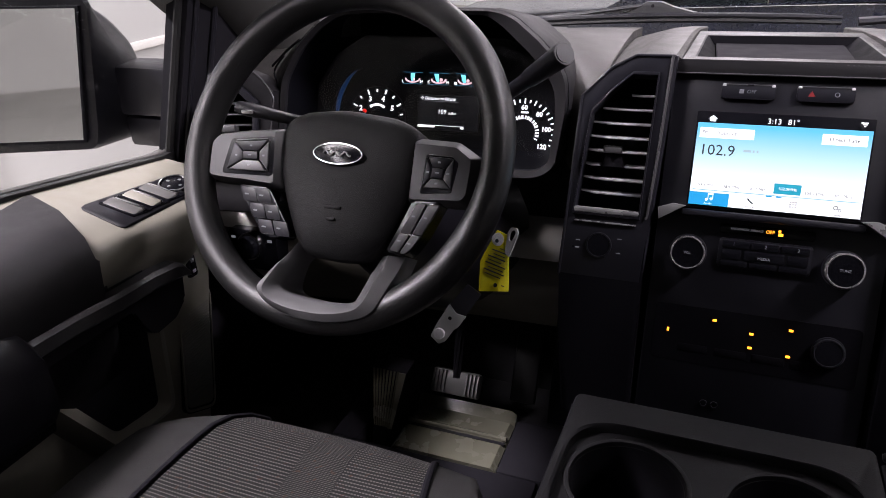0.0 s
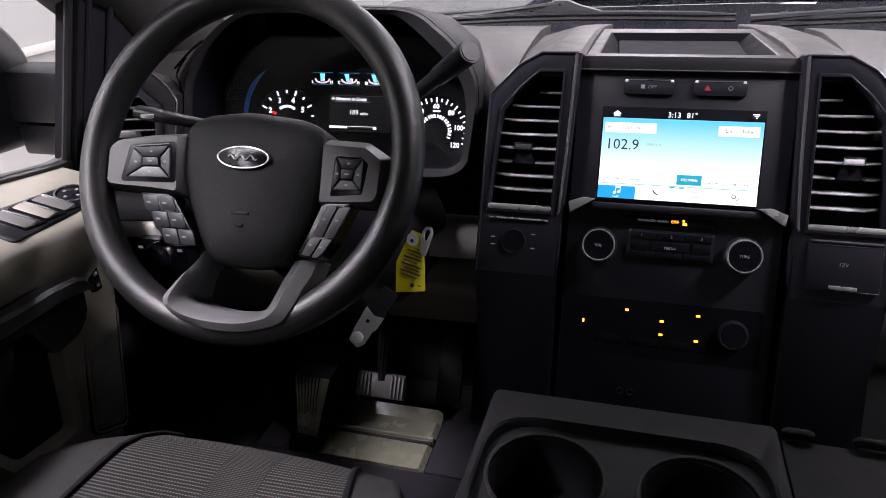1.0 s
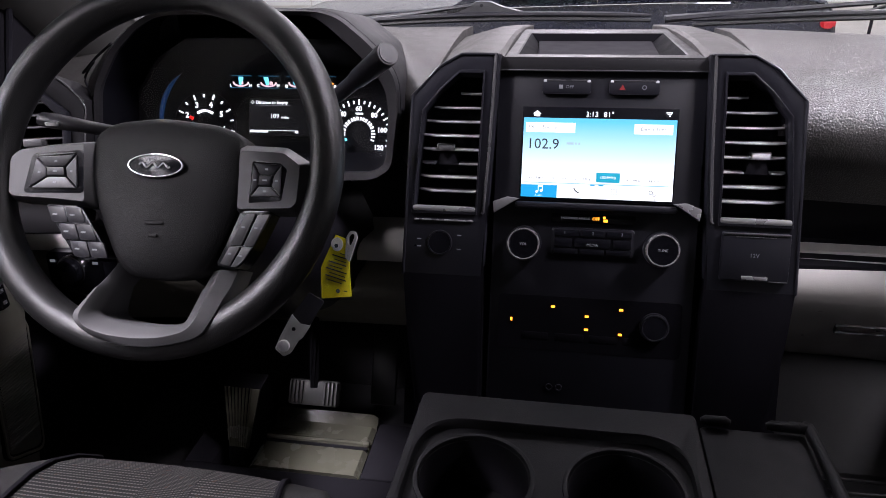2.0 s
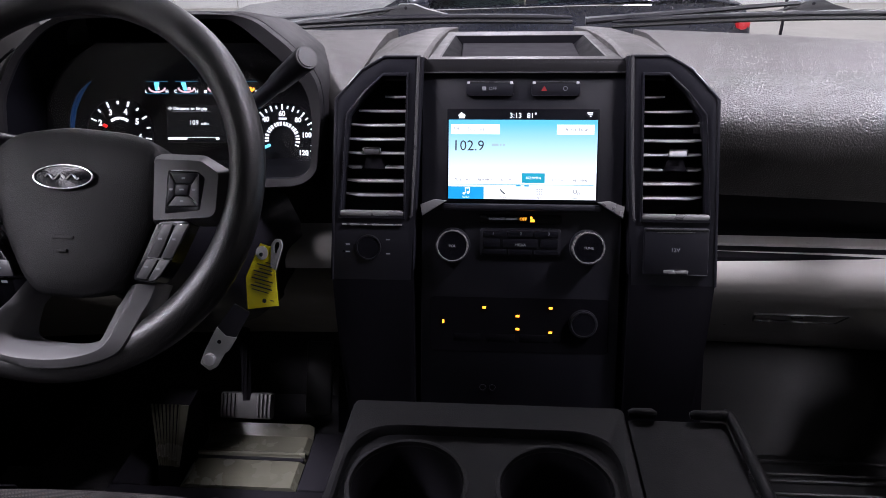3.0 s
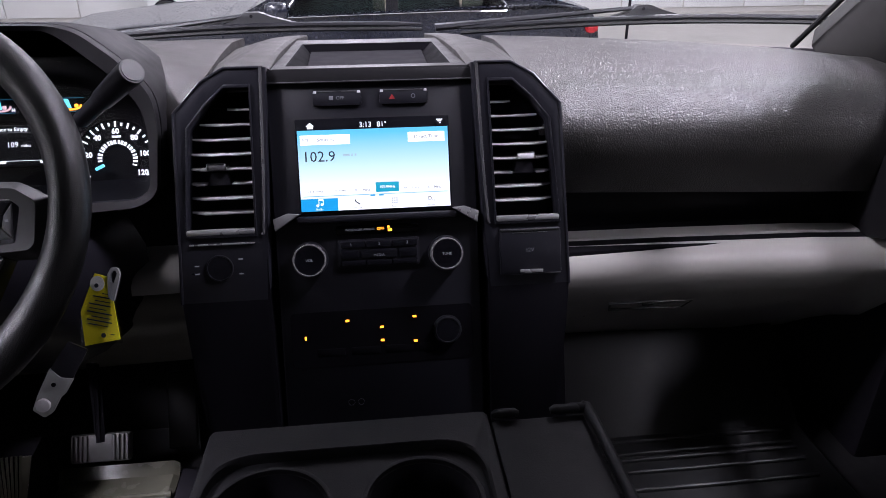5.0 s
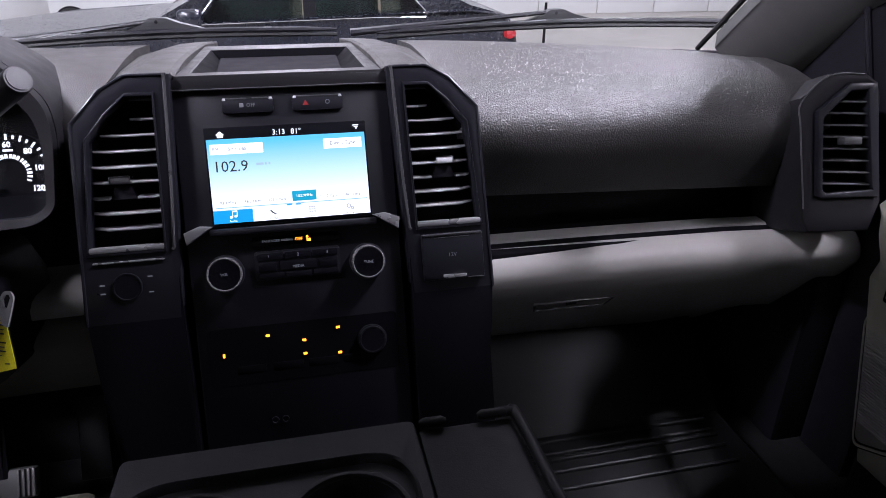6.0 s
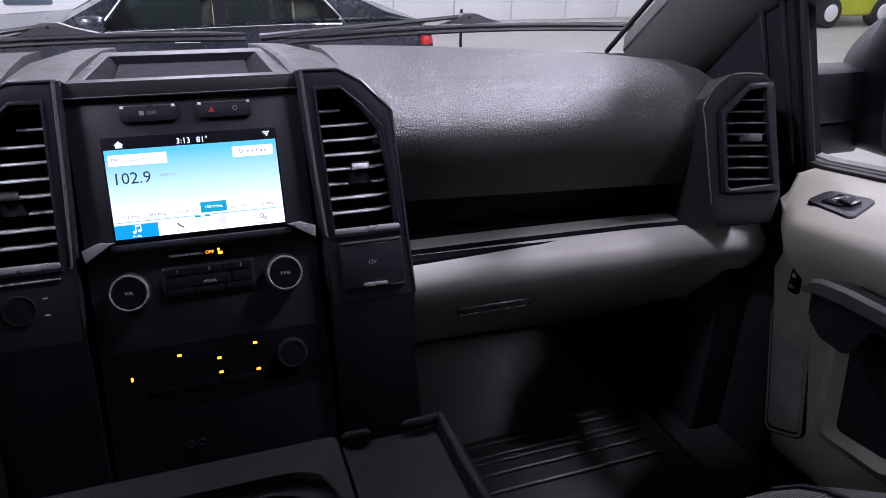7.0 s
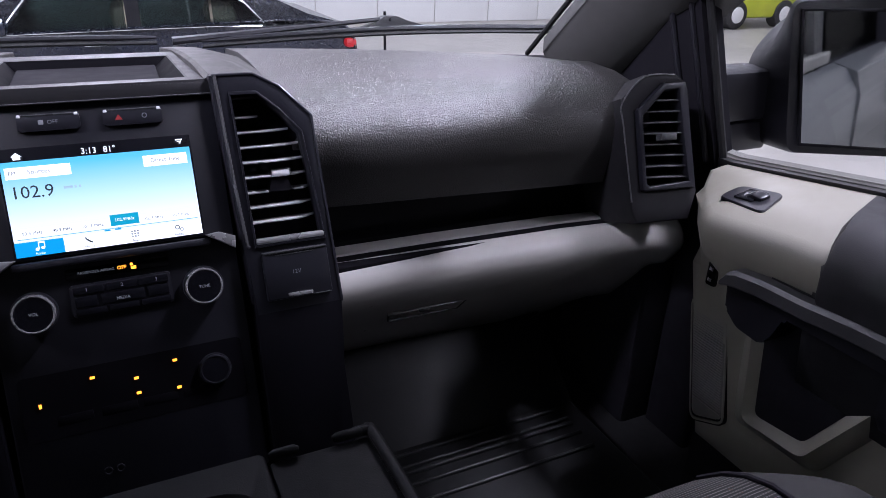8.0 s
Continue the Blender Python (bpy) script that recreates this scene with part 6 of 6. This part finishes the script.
# headlamp switch under the driver's vent
sw = thing("headlamp_switch", "round headlamp switch with a bright rim in a black panel", "switch")
m = pose(-0.722, 1.000, 1.262, -6)
part("panel", prism(bmesh.new(), rounded(rect(-0.046, 0.044, -0.040, 0.024), 0.008), 0.0, 0.03, m, 0.003), GLOSS, sw)
part("knob", disc(bmesh.new(), 0.0185, -0.020, 0.0, m @ pose(-0.002, 0, 0), 32, 0.004), GLOSS, sw)
part("knob_rim", ring(bmesh.new(), 0.0185, 0.0225, -0.010, 0.0, m @ pose(-0.002, 0, 0), 32, 0.0012), CHROME, sw)
for dx in (-0.036, 0.032):
    part("mark", rbox(bmesh.new(), (dx - 0.004, -0.001, 0.008), (dx + 0.004, 0.002, 0.012), 0, m), MARK, sw)

# ---------------- pillars, windscreen ----------------
for s in (-1, 1):
    bm = bmesh.new()
    rows = []
    for k in range(9):
        t = k / 8
        y, z, x = 1.345 - 0.62 * t, 1.515 + 0.48 * t, 0.735 - 0.06 * t
        rows.append([(s * x, y, z), (s * (x + 0.004), y - 0.025, z - 0.02), (s * (x + 0.05), y - 0.085, z - 0.05), (s * (x + 0.12), y - 0.10, z - 0.07), (s * (x + 0.14), y, z - 0.02), (s * (x + 0.10), y + 0.05, z + 0.02), (s * (x + 0.02), y + 0.03, z + 0.02)])
    loft(bm, rows)
    solo("windscreen_pillar", bm, PILLAR, "grey trim of the slanting windscreen pillar", "pillar", "windscreen pillars", "structure")


def glass_pt(u, t):
    """A point of the windscreen: u -1..1 across, t 0..1 up."""
    return Vector((u * (0.80 - 0.08 * t), 1.475 - 0.13 * abs(u) ** 2.2 - 0.64 * t, 1.515 - 0.006 * u * u + 0.48 * t + 0.01 * math.sin(t * math.pi)))


bm = bmesh.new()
loft(bm, [[glass_pt(-1 + i / 8, j / 8) for i in range(17)] for j in range(9)], cap=False, closed=False)
wind = solo("windscreen", bm, glass("windscreen_glass", (0.93, 0.96, 0.95)), "clear raked windscreen over the dashboard", "windscreen", kind="structure")
wind.visible_shadow = False
for s in (-1, 1):
    bm = bmesh.new()
    tube(bm, [glass_pt(s * (0.895 + 0.02 * k / 8), k / 8) + Vector((0, -0.006, 0.0)) for k in range(9)], 0.0045, 8)
    solo("windscreen_seal", bm, RUBBER, "black rubber seal along the windscreen edge", "seal", "windscreen seals", "structure")
bm = bmesh.new()
rows = []
for i in range(17):
    u = -1 + i / 8
    p = glass_pt(u, 0)
    rows.append([p + Vector((0, 0.012, -0.005)), p + Vector((0, 0.0, -0.012)), p + Vector((0, 0.05, -0.06)), p + Vector((0, 0.16, -0.06)), p + Vector((0, 0.16, -0.045))])
loft(bm, rows)
solo("cowl", bm, BLACK, "black plastic cowl at the foot of the windscreen", "cowl", kind="structure")
bm = bmesh.new()
rows = []
for y, z in ((1.66, 1.43), (1.85, 1.40), (2.3, 1.33), (2.7, 1.25), (2.95, 1.13), (3.0, 0.95)):
    rows.append([(x, y, z - 0.09 * abs(x / 0.9) ** 4) for x in [-0.9 + 0.15 * k for k in range(13)]] + [(0.9, y - 0.02, 0.9), (-0.9, y - 0.02, 0.9)])
loft(bm, rows)
solo("engine_hood", bm, PAINT, "grey painted hood of the truck", "hood", kind="structure")


def wiper(name_label, pivot, joint, tip0, tip1):
    ob = thing("wiper", name_label, "wiper", "windscreen wipers")
    bm = bmesh.new()
    p, j = Vector(pivot), Vector(joint)
    tube(bm, [p, p.lerp(j, 0.3), p.lerp(j, 0.7), j], [0.012, 0.010, 0.007, 0.006], 8, flat=0.6)
    part("arm", bm, BLACK, ob)
    a, b = Vector(tip0), Vector(tip1)
    bm = bmesh.new()
    tube(bm, [a.lerp(b, k / 12) + Vector((0, 0, 0.010 * math.sin(math.pi * k / 12))) for k in range(13)], [0.003] + [0.0065] * 11 + [0.003], 8, flat=0.8)
    part("blade_carrier", bm, BLACK, ob)
    bm = bmesh.new()
    tube(bm, [a.lerp(b, k / 12) + Vector((0, -0.004, -0.008 + 0.010 * math.sin(math.pi * k / 12))) for k in range(13)], 0.0035, 6)
    part("blade", bm, RUBBER, ob)
    bm = bmesh.new()
    prism(bm, rounded([(-0.062, -0.016), (0.072, -0.015), (0.030, -0.004), (0.010, 0.004), (-0.018, 0.004), (-0.027, -0.005)], 0.003), -0.008, 0.008, Matrix.Translation(j), 0.002)
    cover = part("joint_cover", bm, SATIN_GREY, ob, "grey plastic joint with a hole")
    part("joint_hole", disc(bmesh.new(), 0.0028, -0.0086, 0.0, Matrix.Translation(j + Vector((-0.005, 0, -0.002))), 12), DEEP, cover)
    return ob


wiper("black wiper parked along the driver side of the glass", (-0.470, 1.535, 1.520), (-0.190, 1.52, 1.557), (-0.56, 1.50, 1.520), (0.10, 1.52, 1.536))
wiper("black wiper parked along the passenger side of the glass", (0.125, 1.53, 1.528), (0.506, 1.51, 1.560), (0.17, 1.52, 1.528), (0.87, 1.46, 1.540))

# ---------------- door mirrors ----------------
MIRROR = mat("mirror_silver", (0.62, 0.64, 0.64), 0.03, metal=1.0, bump=0, vary=0.02, rough_vary=0.01)


def side_mirror(s):
    ob = thing("door_mirror", "big black door mirror on a thick arm", "mirror", "door mirrors")
    head = Matrix.Translation((s * 1.045, 1.035, 0)) @ pose(0, 0, 0, 0, 0, -27 if s > 0 else 21) @ Matrix.Translation((s * -1.045, -1.035, 0))
    front = rounded([(1.038, 1.384), (1.25, 1.383), (1.285, 1.40), (1.285, 1.640), (1.16, 1.640), (1.08, 1.632), (0.992, 1.626), (1.002, 1.56), (1.028, 1.42)], 0.018)
    back = rounded([(1.000, 1.385), (1.25, 1.372), (1.295, 1.40), (1.295, 1.66), (1.17, 1.655), (1.085, 1.630), (1.025, 1.585), (0.986, 1.525), (0.986, 1.41)], 0.03)
    rows = []
    for y, pts, k in ((1.032, front, 0.99), (1.040, front, 1.012), (1.10, back, 1.0), (1.15, back, 0.97), (1.19, back, 0.86), (1.21, back, 0.6)):
        cx, cz = 1.14, 1.52
        rows.append([head @ Vector((s * (cx + (x - cx) * k), y, cz + (z - cz) * k)) for x, z in pts])
    bm = bmesh.new()
    loft(bm, rows)
    part("housing", bm, BLACK, ob, "", 40)
    pane = [(1.053, 1.404), (1.268, 1.404), (1.268, 1.618), (1.12, 1.616), (1.010, 1.612)]
    pts = [(s * (x - 1.045), z - 1.51) for x, z in pane]
    glass_m = head @ Matrix.Translation((s * 1.045, 1.025, 1.51)) @ pose(0, 0, 0, -0.5 if s > 0 else -1.0, 0, -5.5 if s > 0 else -1.0)
    part("mirror_bezel", collar(bmesh.new(), scaled(pts, 1.035), scaled(pts, 0.995), -0.0015, 0.006, glass_m, 0.0005), DEEP, ob)
    part("mirror_glass", prism(bmesh.new(), pts, -0.001, 0.002, glass_m), MIRROR, ob, "silvered mirror glass")
    spot = rounded([(s * 0.105, 0.034), (s * 0.215, 0.034), (s * 0.215, 0.100), (s * 0.104, 0.100)], 0.018)
    part("spot_mirror", collar(bmesh.new(), spot, scaled(spot, 0.975), -0.0018, 0.0, glass_m), DEEP, ob, "thin dark edge of the small wide-angle mirror")
    quick("arm", ob, BLACK, (min(s * 0.862, s * 1.03), 1.085, 1.430), (max(s * 0.862, s * 1.045), 1.165, 1.514), bev=0.009)
    quick("arm_foot", ob, BLACK, (min(s * 0.862, s * 1.02), 1.089, 1.375), (max(s * 0.862, s * 1.05), 1.160, 1.4275), bev=0.008)
    return ob


side_mirror(1)
side_mirror(-1)

# outer flanks of the truck behind the front doors, as the mirrors show them
flank = thing("truck_flank", "grey rear door and bed side of the truck", "truck body")
for s in (-1, 1):
    bm = bmesh.new()
    loft(bm, [[(s * x, y, z) for x, z in ((0.86, 1.41), (0.93, 1.39), (0.955, 1.32), (0.97, 1.15), (0.955, 0.85), (0.86, 0.80))] for y in (-0.11, -0.5, -1.1)])
    rear = part("rear_door", bm, PAINT, flank, "", 50)
    quick("door_handle", rear, BLACK, (min(s * 0.955, s * 0.99), -0.95, 1.22), (max(s * 0.955, s * 0.99), -0.72, 1.26), bev=0.01)
    bm = bmesh.new()
    loft(bm, [[(s * x, y, z) for x, z in ((0.86, 1.45), (0.95, 1.44), (0.985, 1.36), (1.0, 1.1), (0.98, 0.75), (0.86, 0.7))] for y in (-1.13, -2.0, -3.6)])
    part("bed_side", bm, PAINT, flank, "", 50)
    bm = bmesh.new()
    loft(bm, [[(s * x, y, z) for x, z in ((0.83, 1.41), (0.72, 1.98), (0.70, 1.98), (0.81, 1.41))] for y in (-0.0, -0.10)])
    part("middle_pillar", bm, BLACK, flank)
    bm = bmesh.new()
    loft(bm, [[(s * x, y, z) for x, z in ((0.84, 1.41), (0.735, 1.96), (0.73, 1.96), (0.835, 1.41))] for y in (-0.1, -0.94)])
    part("rear_window", bm, glass("dark_side_glass", (0.25, 0.27, 0.27)), flank)
# ---------------- vehicles in the hall ----------------
NAVY = mat("dark_navy_paint", (0.008, 0.010, 0.020), 0.25, bump=0, vary=0.1, coat=0.3)
TYRE = mat("tyre_rubber", (0.02, 0.02, 0.02), 0.8, bump=0.2, vary=0.2)
CABIN = mat("tan_seats", (0.42, 0.36, 0.27), 0.7, bump=0.1, vary=0.15)

sedan = thing("parked_sedan", "dark navy sedan with chrome window trim, parked sideways", "car")
SY0, SY1 = 6.2, 8.0
lower = [(-2.95, 0.35), (-2.98, 0.62), (-2.75, 0.80), (-1.9, 0.90), (-0.95, 0.955), (0.2, 0.985), (1.25, 1.02), (1.62, 1.03), (1.93, 0.985), (2.02, 0.88), (2.06, 0.62), (1.98, 0.34), (1.65, 0.25), (-2.7, 0.25)]
bm = bmesh.new()
rows = []
for y, k, drop in ((SY0 + 0.06, 0.97, 0.03), (SY0, 0.99, 0.02), (SY0 + 0.03, 1.0, 0.0), (SY0 + 0.20, 1.0, 0.0), (SY1 - 0.2, 1.0, 0.0), (SY1 - 0.03, 1.0, 0.0), (SY1, 0.99, 0.02)):
    rows.append([(-0.5 + (x + 0.5) * k, y, 0.6 + (z - 0.6) * (1 - drop)) for x, z in lower])
loft(bm, rows)
part("body", bm, NAVY, sedan, "glossy dark navy bodywork", 30)
roof = [(-1.0, 0.96), (-0.45, 1.24), (0.0, 1.40), (0.5, 1.45), (1.0, 1.36), (1.33, 1.19), (1.62, 1.06), (1.85, 1.0)]


def side_y(z):
    return SY0 + 0.05 + max(0.0, z - 0.95) * 0.22


bm = bmesh.new()
loft(bm, [[(x, y_of(z), z) for x, z in roof] + [(x, y_of(z), z - 0.05) for x, z in roof[::-1]] for y_of in (side_y, lambda z: SY0 + SY1 - side_y(z))])
part("roof", bm, NAVY, sedan, "", 30)
for y_of in (lambda z: side_y(z) - 0.004, lambda z: SY0 + SY1 - side_y(z) + 0.004):
    for poly in ([(-0.62, 0.965), (0.19, 0.980), (0.20, 1.37), (0.0, 1.35), (-0.42, 1.21)], [(0.29, 0.985), (0.82, 0.995), (0.82, 1.275), (0.5, 1.355), (0.29, 1.375)], [(0.84, 0.995), (1.19, 0.985), (1.225, 1.0), (1.09, 1.145), (0.84, 1.265)]):
        bm = bmesh.new()
        vs = [bm.verts.new((x, y_of(z), z)) for x, z in poly]
        bm.faces.new(vs)
        bmesh.ops.solidify(bm, geom=bm.faces, thickness=0.004)
        w = part("side_window", bm, glass("sedan_glass", (0.27, 0.34, 0.33)), sedan, "tinted side window")
        w.visible_shadow = False
for y_off in (0.0, 1.0):
    for poly in ([(1.20, 0.97), (1.78, 0.99), (1.60, 1.065), (1.33, 1.190), (1.0, 1.36), (0.5, 1.46), (0.5, 1.365), (0.82, 1.285), (1.095, 1.155), (1.235, 1.0)],
                 [(-1.05, 0.94), (-0.60, 0.95), (-0.42, 1.215), (0.0, 1.355), (0.5, 1.365), (0.5, 1.46), (0.0, 1.41), (-0.45, 1.25)]):
        bm = bmesh.new()
        bm.faces.new([bm.verts.new((x, side_y(z) - 0.002 if y_off == 0 else SY0 + SY1 - side_y(z) + 0.002, z)) for x, z in poly])
        bmesh.ops.solidify(bm, geom=bm.faces, thickness=0.02)
        part("window_surround", bm, NAVY, sedan)
bm = bmesh.new()
tube(bm, [(x, side_y(z) - 0.012, z) for x, z in ((-0.66, 0.950), (0.2, 0.968), (0.84, 0.980), (1.22, 0.972), (1.240, 1.0), (1.10, 1.155), (0.84, 1.285), (0.5, 1.37), (0.0, 1.365), (-0.43, 1.222), (-0.66, 0.96))], 0.008, 8)
part("chrome_trim", bm, CHROME, sedan, "bright trim along the windows")
bm = bmesh.new()
loft(bm, [[(0.20, side_y(z) - 0.006, z), (0.30, side_y(z) - 0.006, z), (0.30, side_y(z) + 0.04, z), (0.20, side_y(z) + 0.04, z)] for z in (0.96, 1.2, 1.43)])
part("door_post", bm, GLOSS, sedan)
for x in (0.10, 0.85):
    quick("seat_back", sedan, CABIN, (x, SY0 + 0.25, 0.6), (x + 0.22, SY0 + 0.80, 1.13), bev=0.08, label="tan seat seen through the glass")
    quick("head_rest", sedan, CABIN, (x + 0.10, SY0 + 0.38, 1.12), (x + 0.22, SY0 + 0.66, 1.30), bev=0.05)
rbox(bm := bmesh.new(), (1.925, SY0 - 0.006, 0.775), (2.035, SY0 + 0.3, 0.865), 0.04)
part("tail_lamp", bm, glow("tail_red", (0.9, 0.02, 0.03), 0.25), sedan, "red tail lamp")
# small white block paints a glint by the tail lamp
quick("lamp_glint", sedan, WHITE, (1.90, SY0 - 0.014, 0.875), (1.94, SY0 + 0.05, 0.90), bev=0.01)
quick("mirror", sedan, NAVY, (-0.78, SY0 - 0.14, 0.95), (-0.58, SY0 + 0.02, 1.08), bev=0.05)
for x in (-2.0, 1.05):
    m = Matrix.Translation((x, SY0 + 0.02, 0.33))
    wh = part("wheel", disc(bmesh.new(), 0.33, 0.0, 0.22, m, 40, 0.02), TYRE, sedan)
    part("rim", disc(bmesh.new(), 0.22, -0.01, 0.05, m, 24, 0.01), SILVER, wh)
for x, dz in ((-0.12, 0.0), (0.92, 0.02)):
    quick("door_handle", sedan, CHROME, (x, SY0 - 0.03, 0.86 + dz), (x + 0.20, SY0 + 0.01, 0.885 + dz), bev=0.008)

lift = thing("forklift", "lime yellow forklift with white wheel hubs, parked far off", "forklift")
LIME = mat("lime_paint", (0.55, 0.62, 0.03), 0.4, bump=0.05, vary=0.1, scale=10)
FX, FY = 12.31, 11.7
quick("chassis", lift, LIME, (FX, FY, 0.22), (FX + 2.0, FY + 1.1, 0.95), bev=0.10)
quick("counterweight", lift, LIME, (FX + 1.3, FY + 0.02, 0.30), (FX + 2.2, FY + 1.08, 1.25), bev=0.15)
quick("seat_deck", lift, DEEP, (FX + 0.5, FY + 0.1, 0.95), (FX + 1.25, FY + 1.0, 1.15), bev=0.05)
for x in (FX + 0.28, FX + 1.75):
    m = Matrix.Translation((x, FY - 0.05, 0.30))
    wh = part("wheel", disc(bmesh.new(), 0.30, 0.0, 0.25, m, 32, 0.03), TYRE, lift)
    part("hub", disc(bmesh.new(), 0.17, -0.02, 0.05, m, 24, 0.01), WHITE, wh, "white wheel hub")
for x in (FX + 0.35, FX + 1.5):
    bm = bmesh.new()
    tube(bm, [(x, FY + 0.1, 0.95), (x + 0.05, FY + 0.12, 2.1)], 0.035, 8)
    part("guard_post", bm, LIME, lift)
for y in (FY + 0.3, FY + 0.75):
    quick("mast", lift, DEEP, (FX - 0.22, y, 0.1), (FX - 0.1, y + 0.1, 2.3), bev=0.01)
    quick("fork", lift, DEEP, (FX - 1.2, y, 0.05), (FX - 0.2, y + 0.1, 0.1), bev=0.01)

solo("red_box", rbox(bmesh.new(), (9.6, 13.24, 0.34), (9.85, 13.372, 0.50), 0.02), mat("red_enamel", (0.5, 0.02, 0.02), 0.4, bump=0.05, vary=0.1), "small red box fixed to the far wall", "box")
guard = thing("floor_post", "thin dark post standing on the hall floor", "post")
part("shaft", disc(bmesh.new(), 0.018, 0, 0.78, pose(3.36, 9.0, 0.0, 90), 14), DEEP, guard)
part("foot", disc(bmesh.new(), 0.12, 0, 0.02, pose(3.36, 9.0, 0.0, 90), 24, 0.004), DEEP, guard)
PARTITION = mat("pale_partition", (0.40, 0.395, 0.385), 0.5, bump=0.05, bump_scale=40, vary=0.05, scale=3)
# pale partition beside the driver's window
part_wall = solo("wall_partition", rbox(bmesh.new(), (-4.4, -3.0, 0), (-4.2, 9.0, 4.9), 0), PARTITION, "pale grey partition wall beside the truck", "wall", kind="structure")
for y in (0.4, 2.6, 4.8):
    quick("wall_post", part_wall, WALL, (-4.2, y, 0), (-4.08, y + 0.16, 4.9), bev=0.01)
for z in (0.9, 1.8, 2.7):
    quick("wall_rail", part_wall, WALL, (-4.2, -3.0, z), (-4.17, 9.0, z + 0.06), bev=0.005)


# low white vehicle against the far wall, mostly hidden behind the sedan
van = thing("white_van", "white van with blue-grey windows, parked by the far wall", "van")
bm = bmesh.new()
loft(bm, [[(x, y, z) for x, z in ((-3.4, 0.22), (-3.4, 1.05), (-3.3, 1.5), (-2.3, 1.55), (-1.75, 1.05), (-1.5, 0.62), (-1.46, 0.22))] for y in (12.25, 12.3, 13.2, 13.25)])
part("body", bm, WHITE, van, "", 30)
VANGLASS = mat("blue_grey_glass", (0.10, 0.13, 0.16), 0.15, bump=0, vary=0.1)
for x0, x1 in ((-3.3, -2.6), (-2.5, -1.85)):
    prism(bm := bmesh.new(), rounded([(x0, 0.60), (x1, 0.60), (x1 - 0.1, 1.0), (x0, 1.0)], 0.05), 12.235, 12.255, None, 0.004)
    part("side_window", bm, VANGLASS, van)
for x in (-3.1, -2.08):
    m = Matrix.Translation((x, 12.2, 0.24))
    part("wheel_arch", disc(bmesh.new(), 0.26, 0.03, 0.07, m, 32, 0.01), DEEP, van)
    vw = part("wheel", disc(bmesh.new(), 0.235, 0.0, 0.06, m, 32, 0.02), TYRE, van)
    part("rim", disc(bmesh.new(), 0.13, -0.01, 0.03, m, 20, 0.01), SILVER, vw)
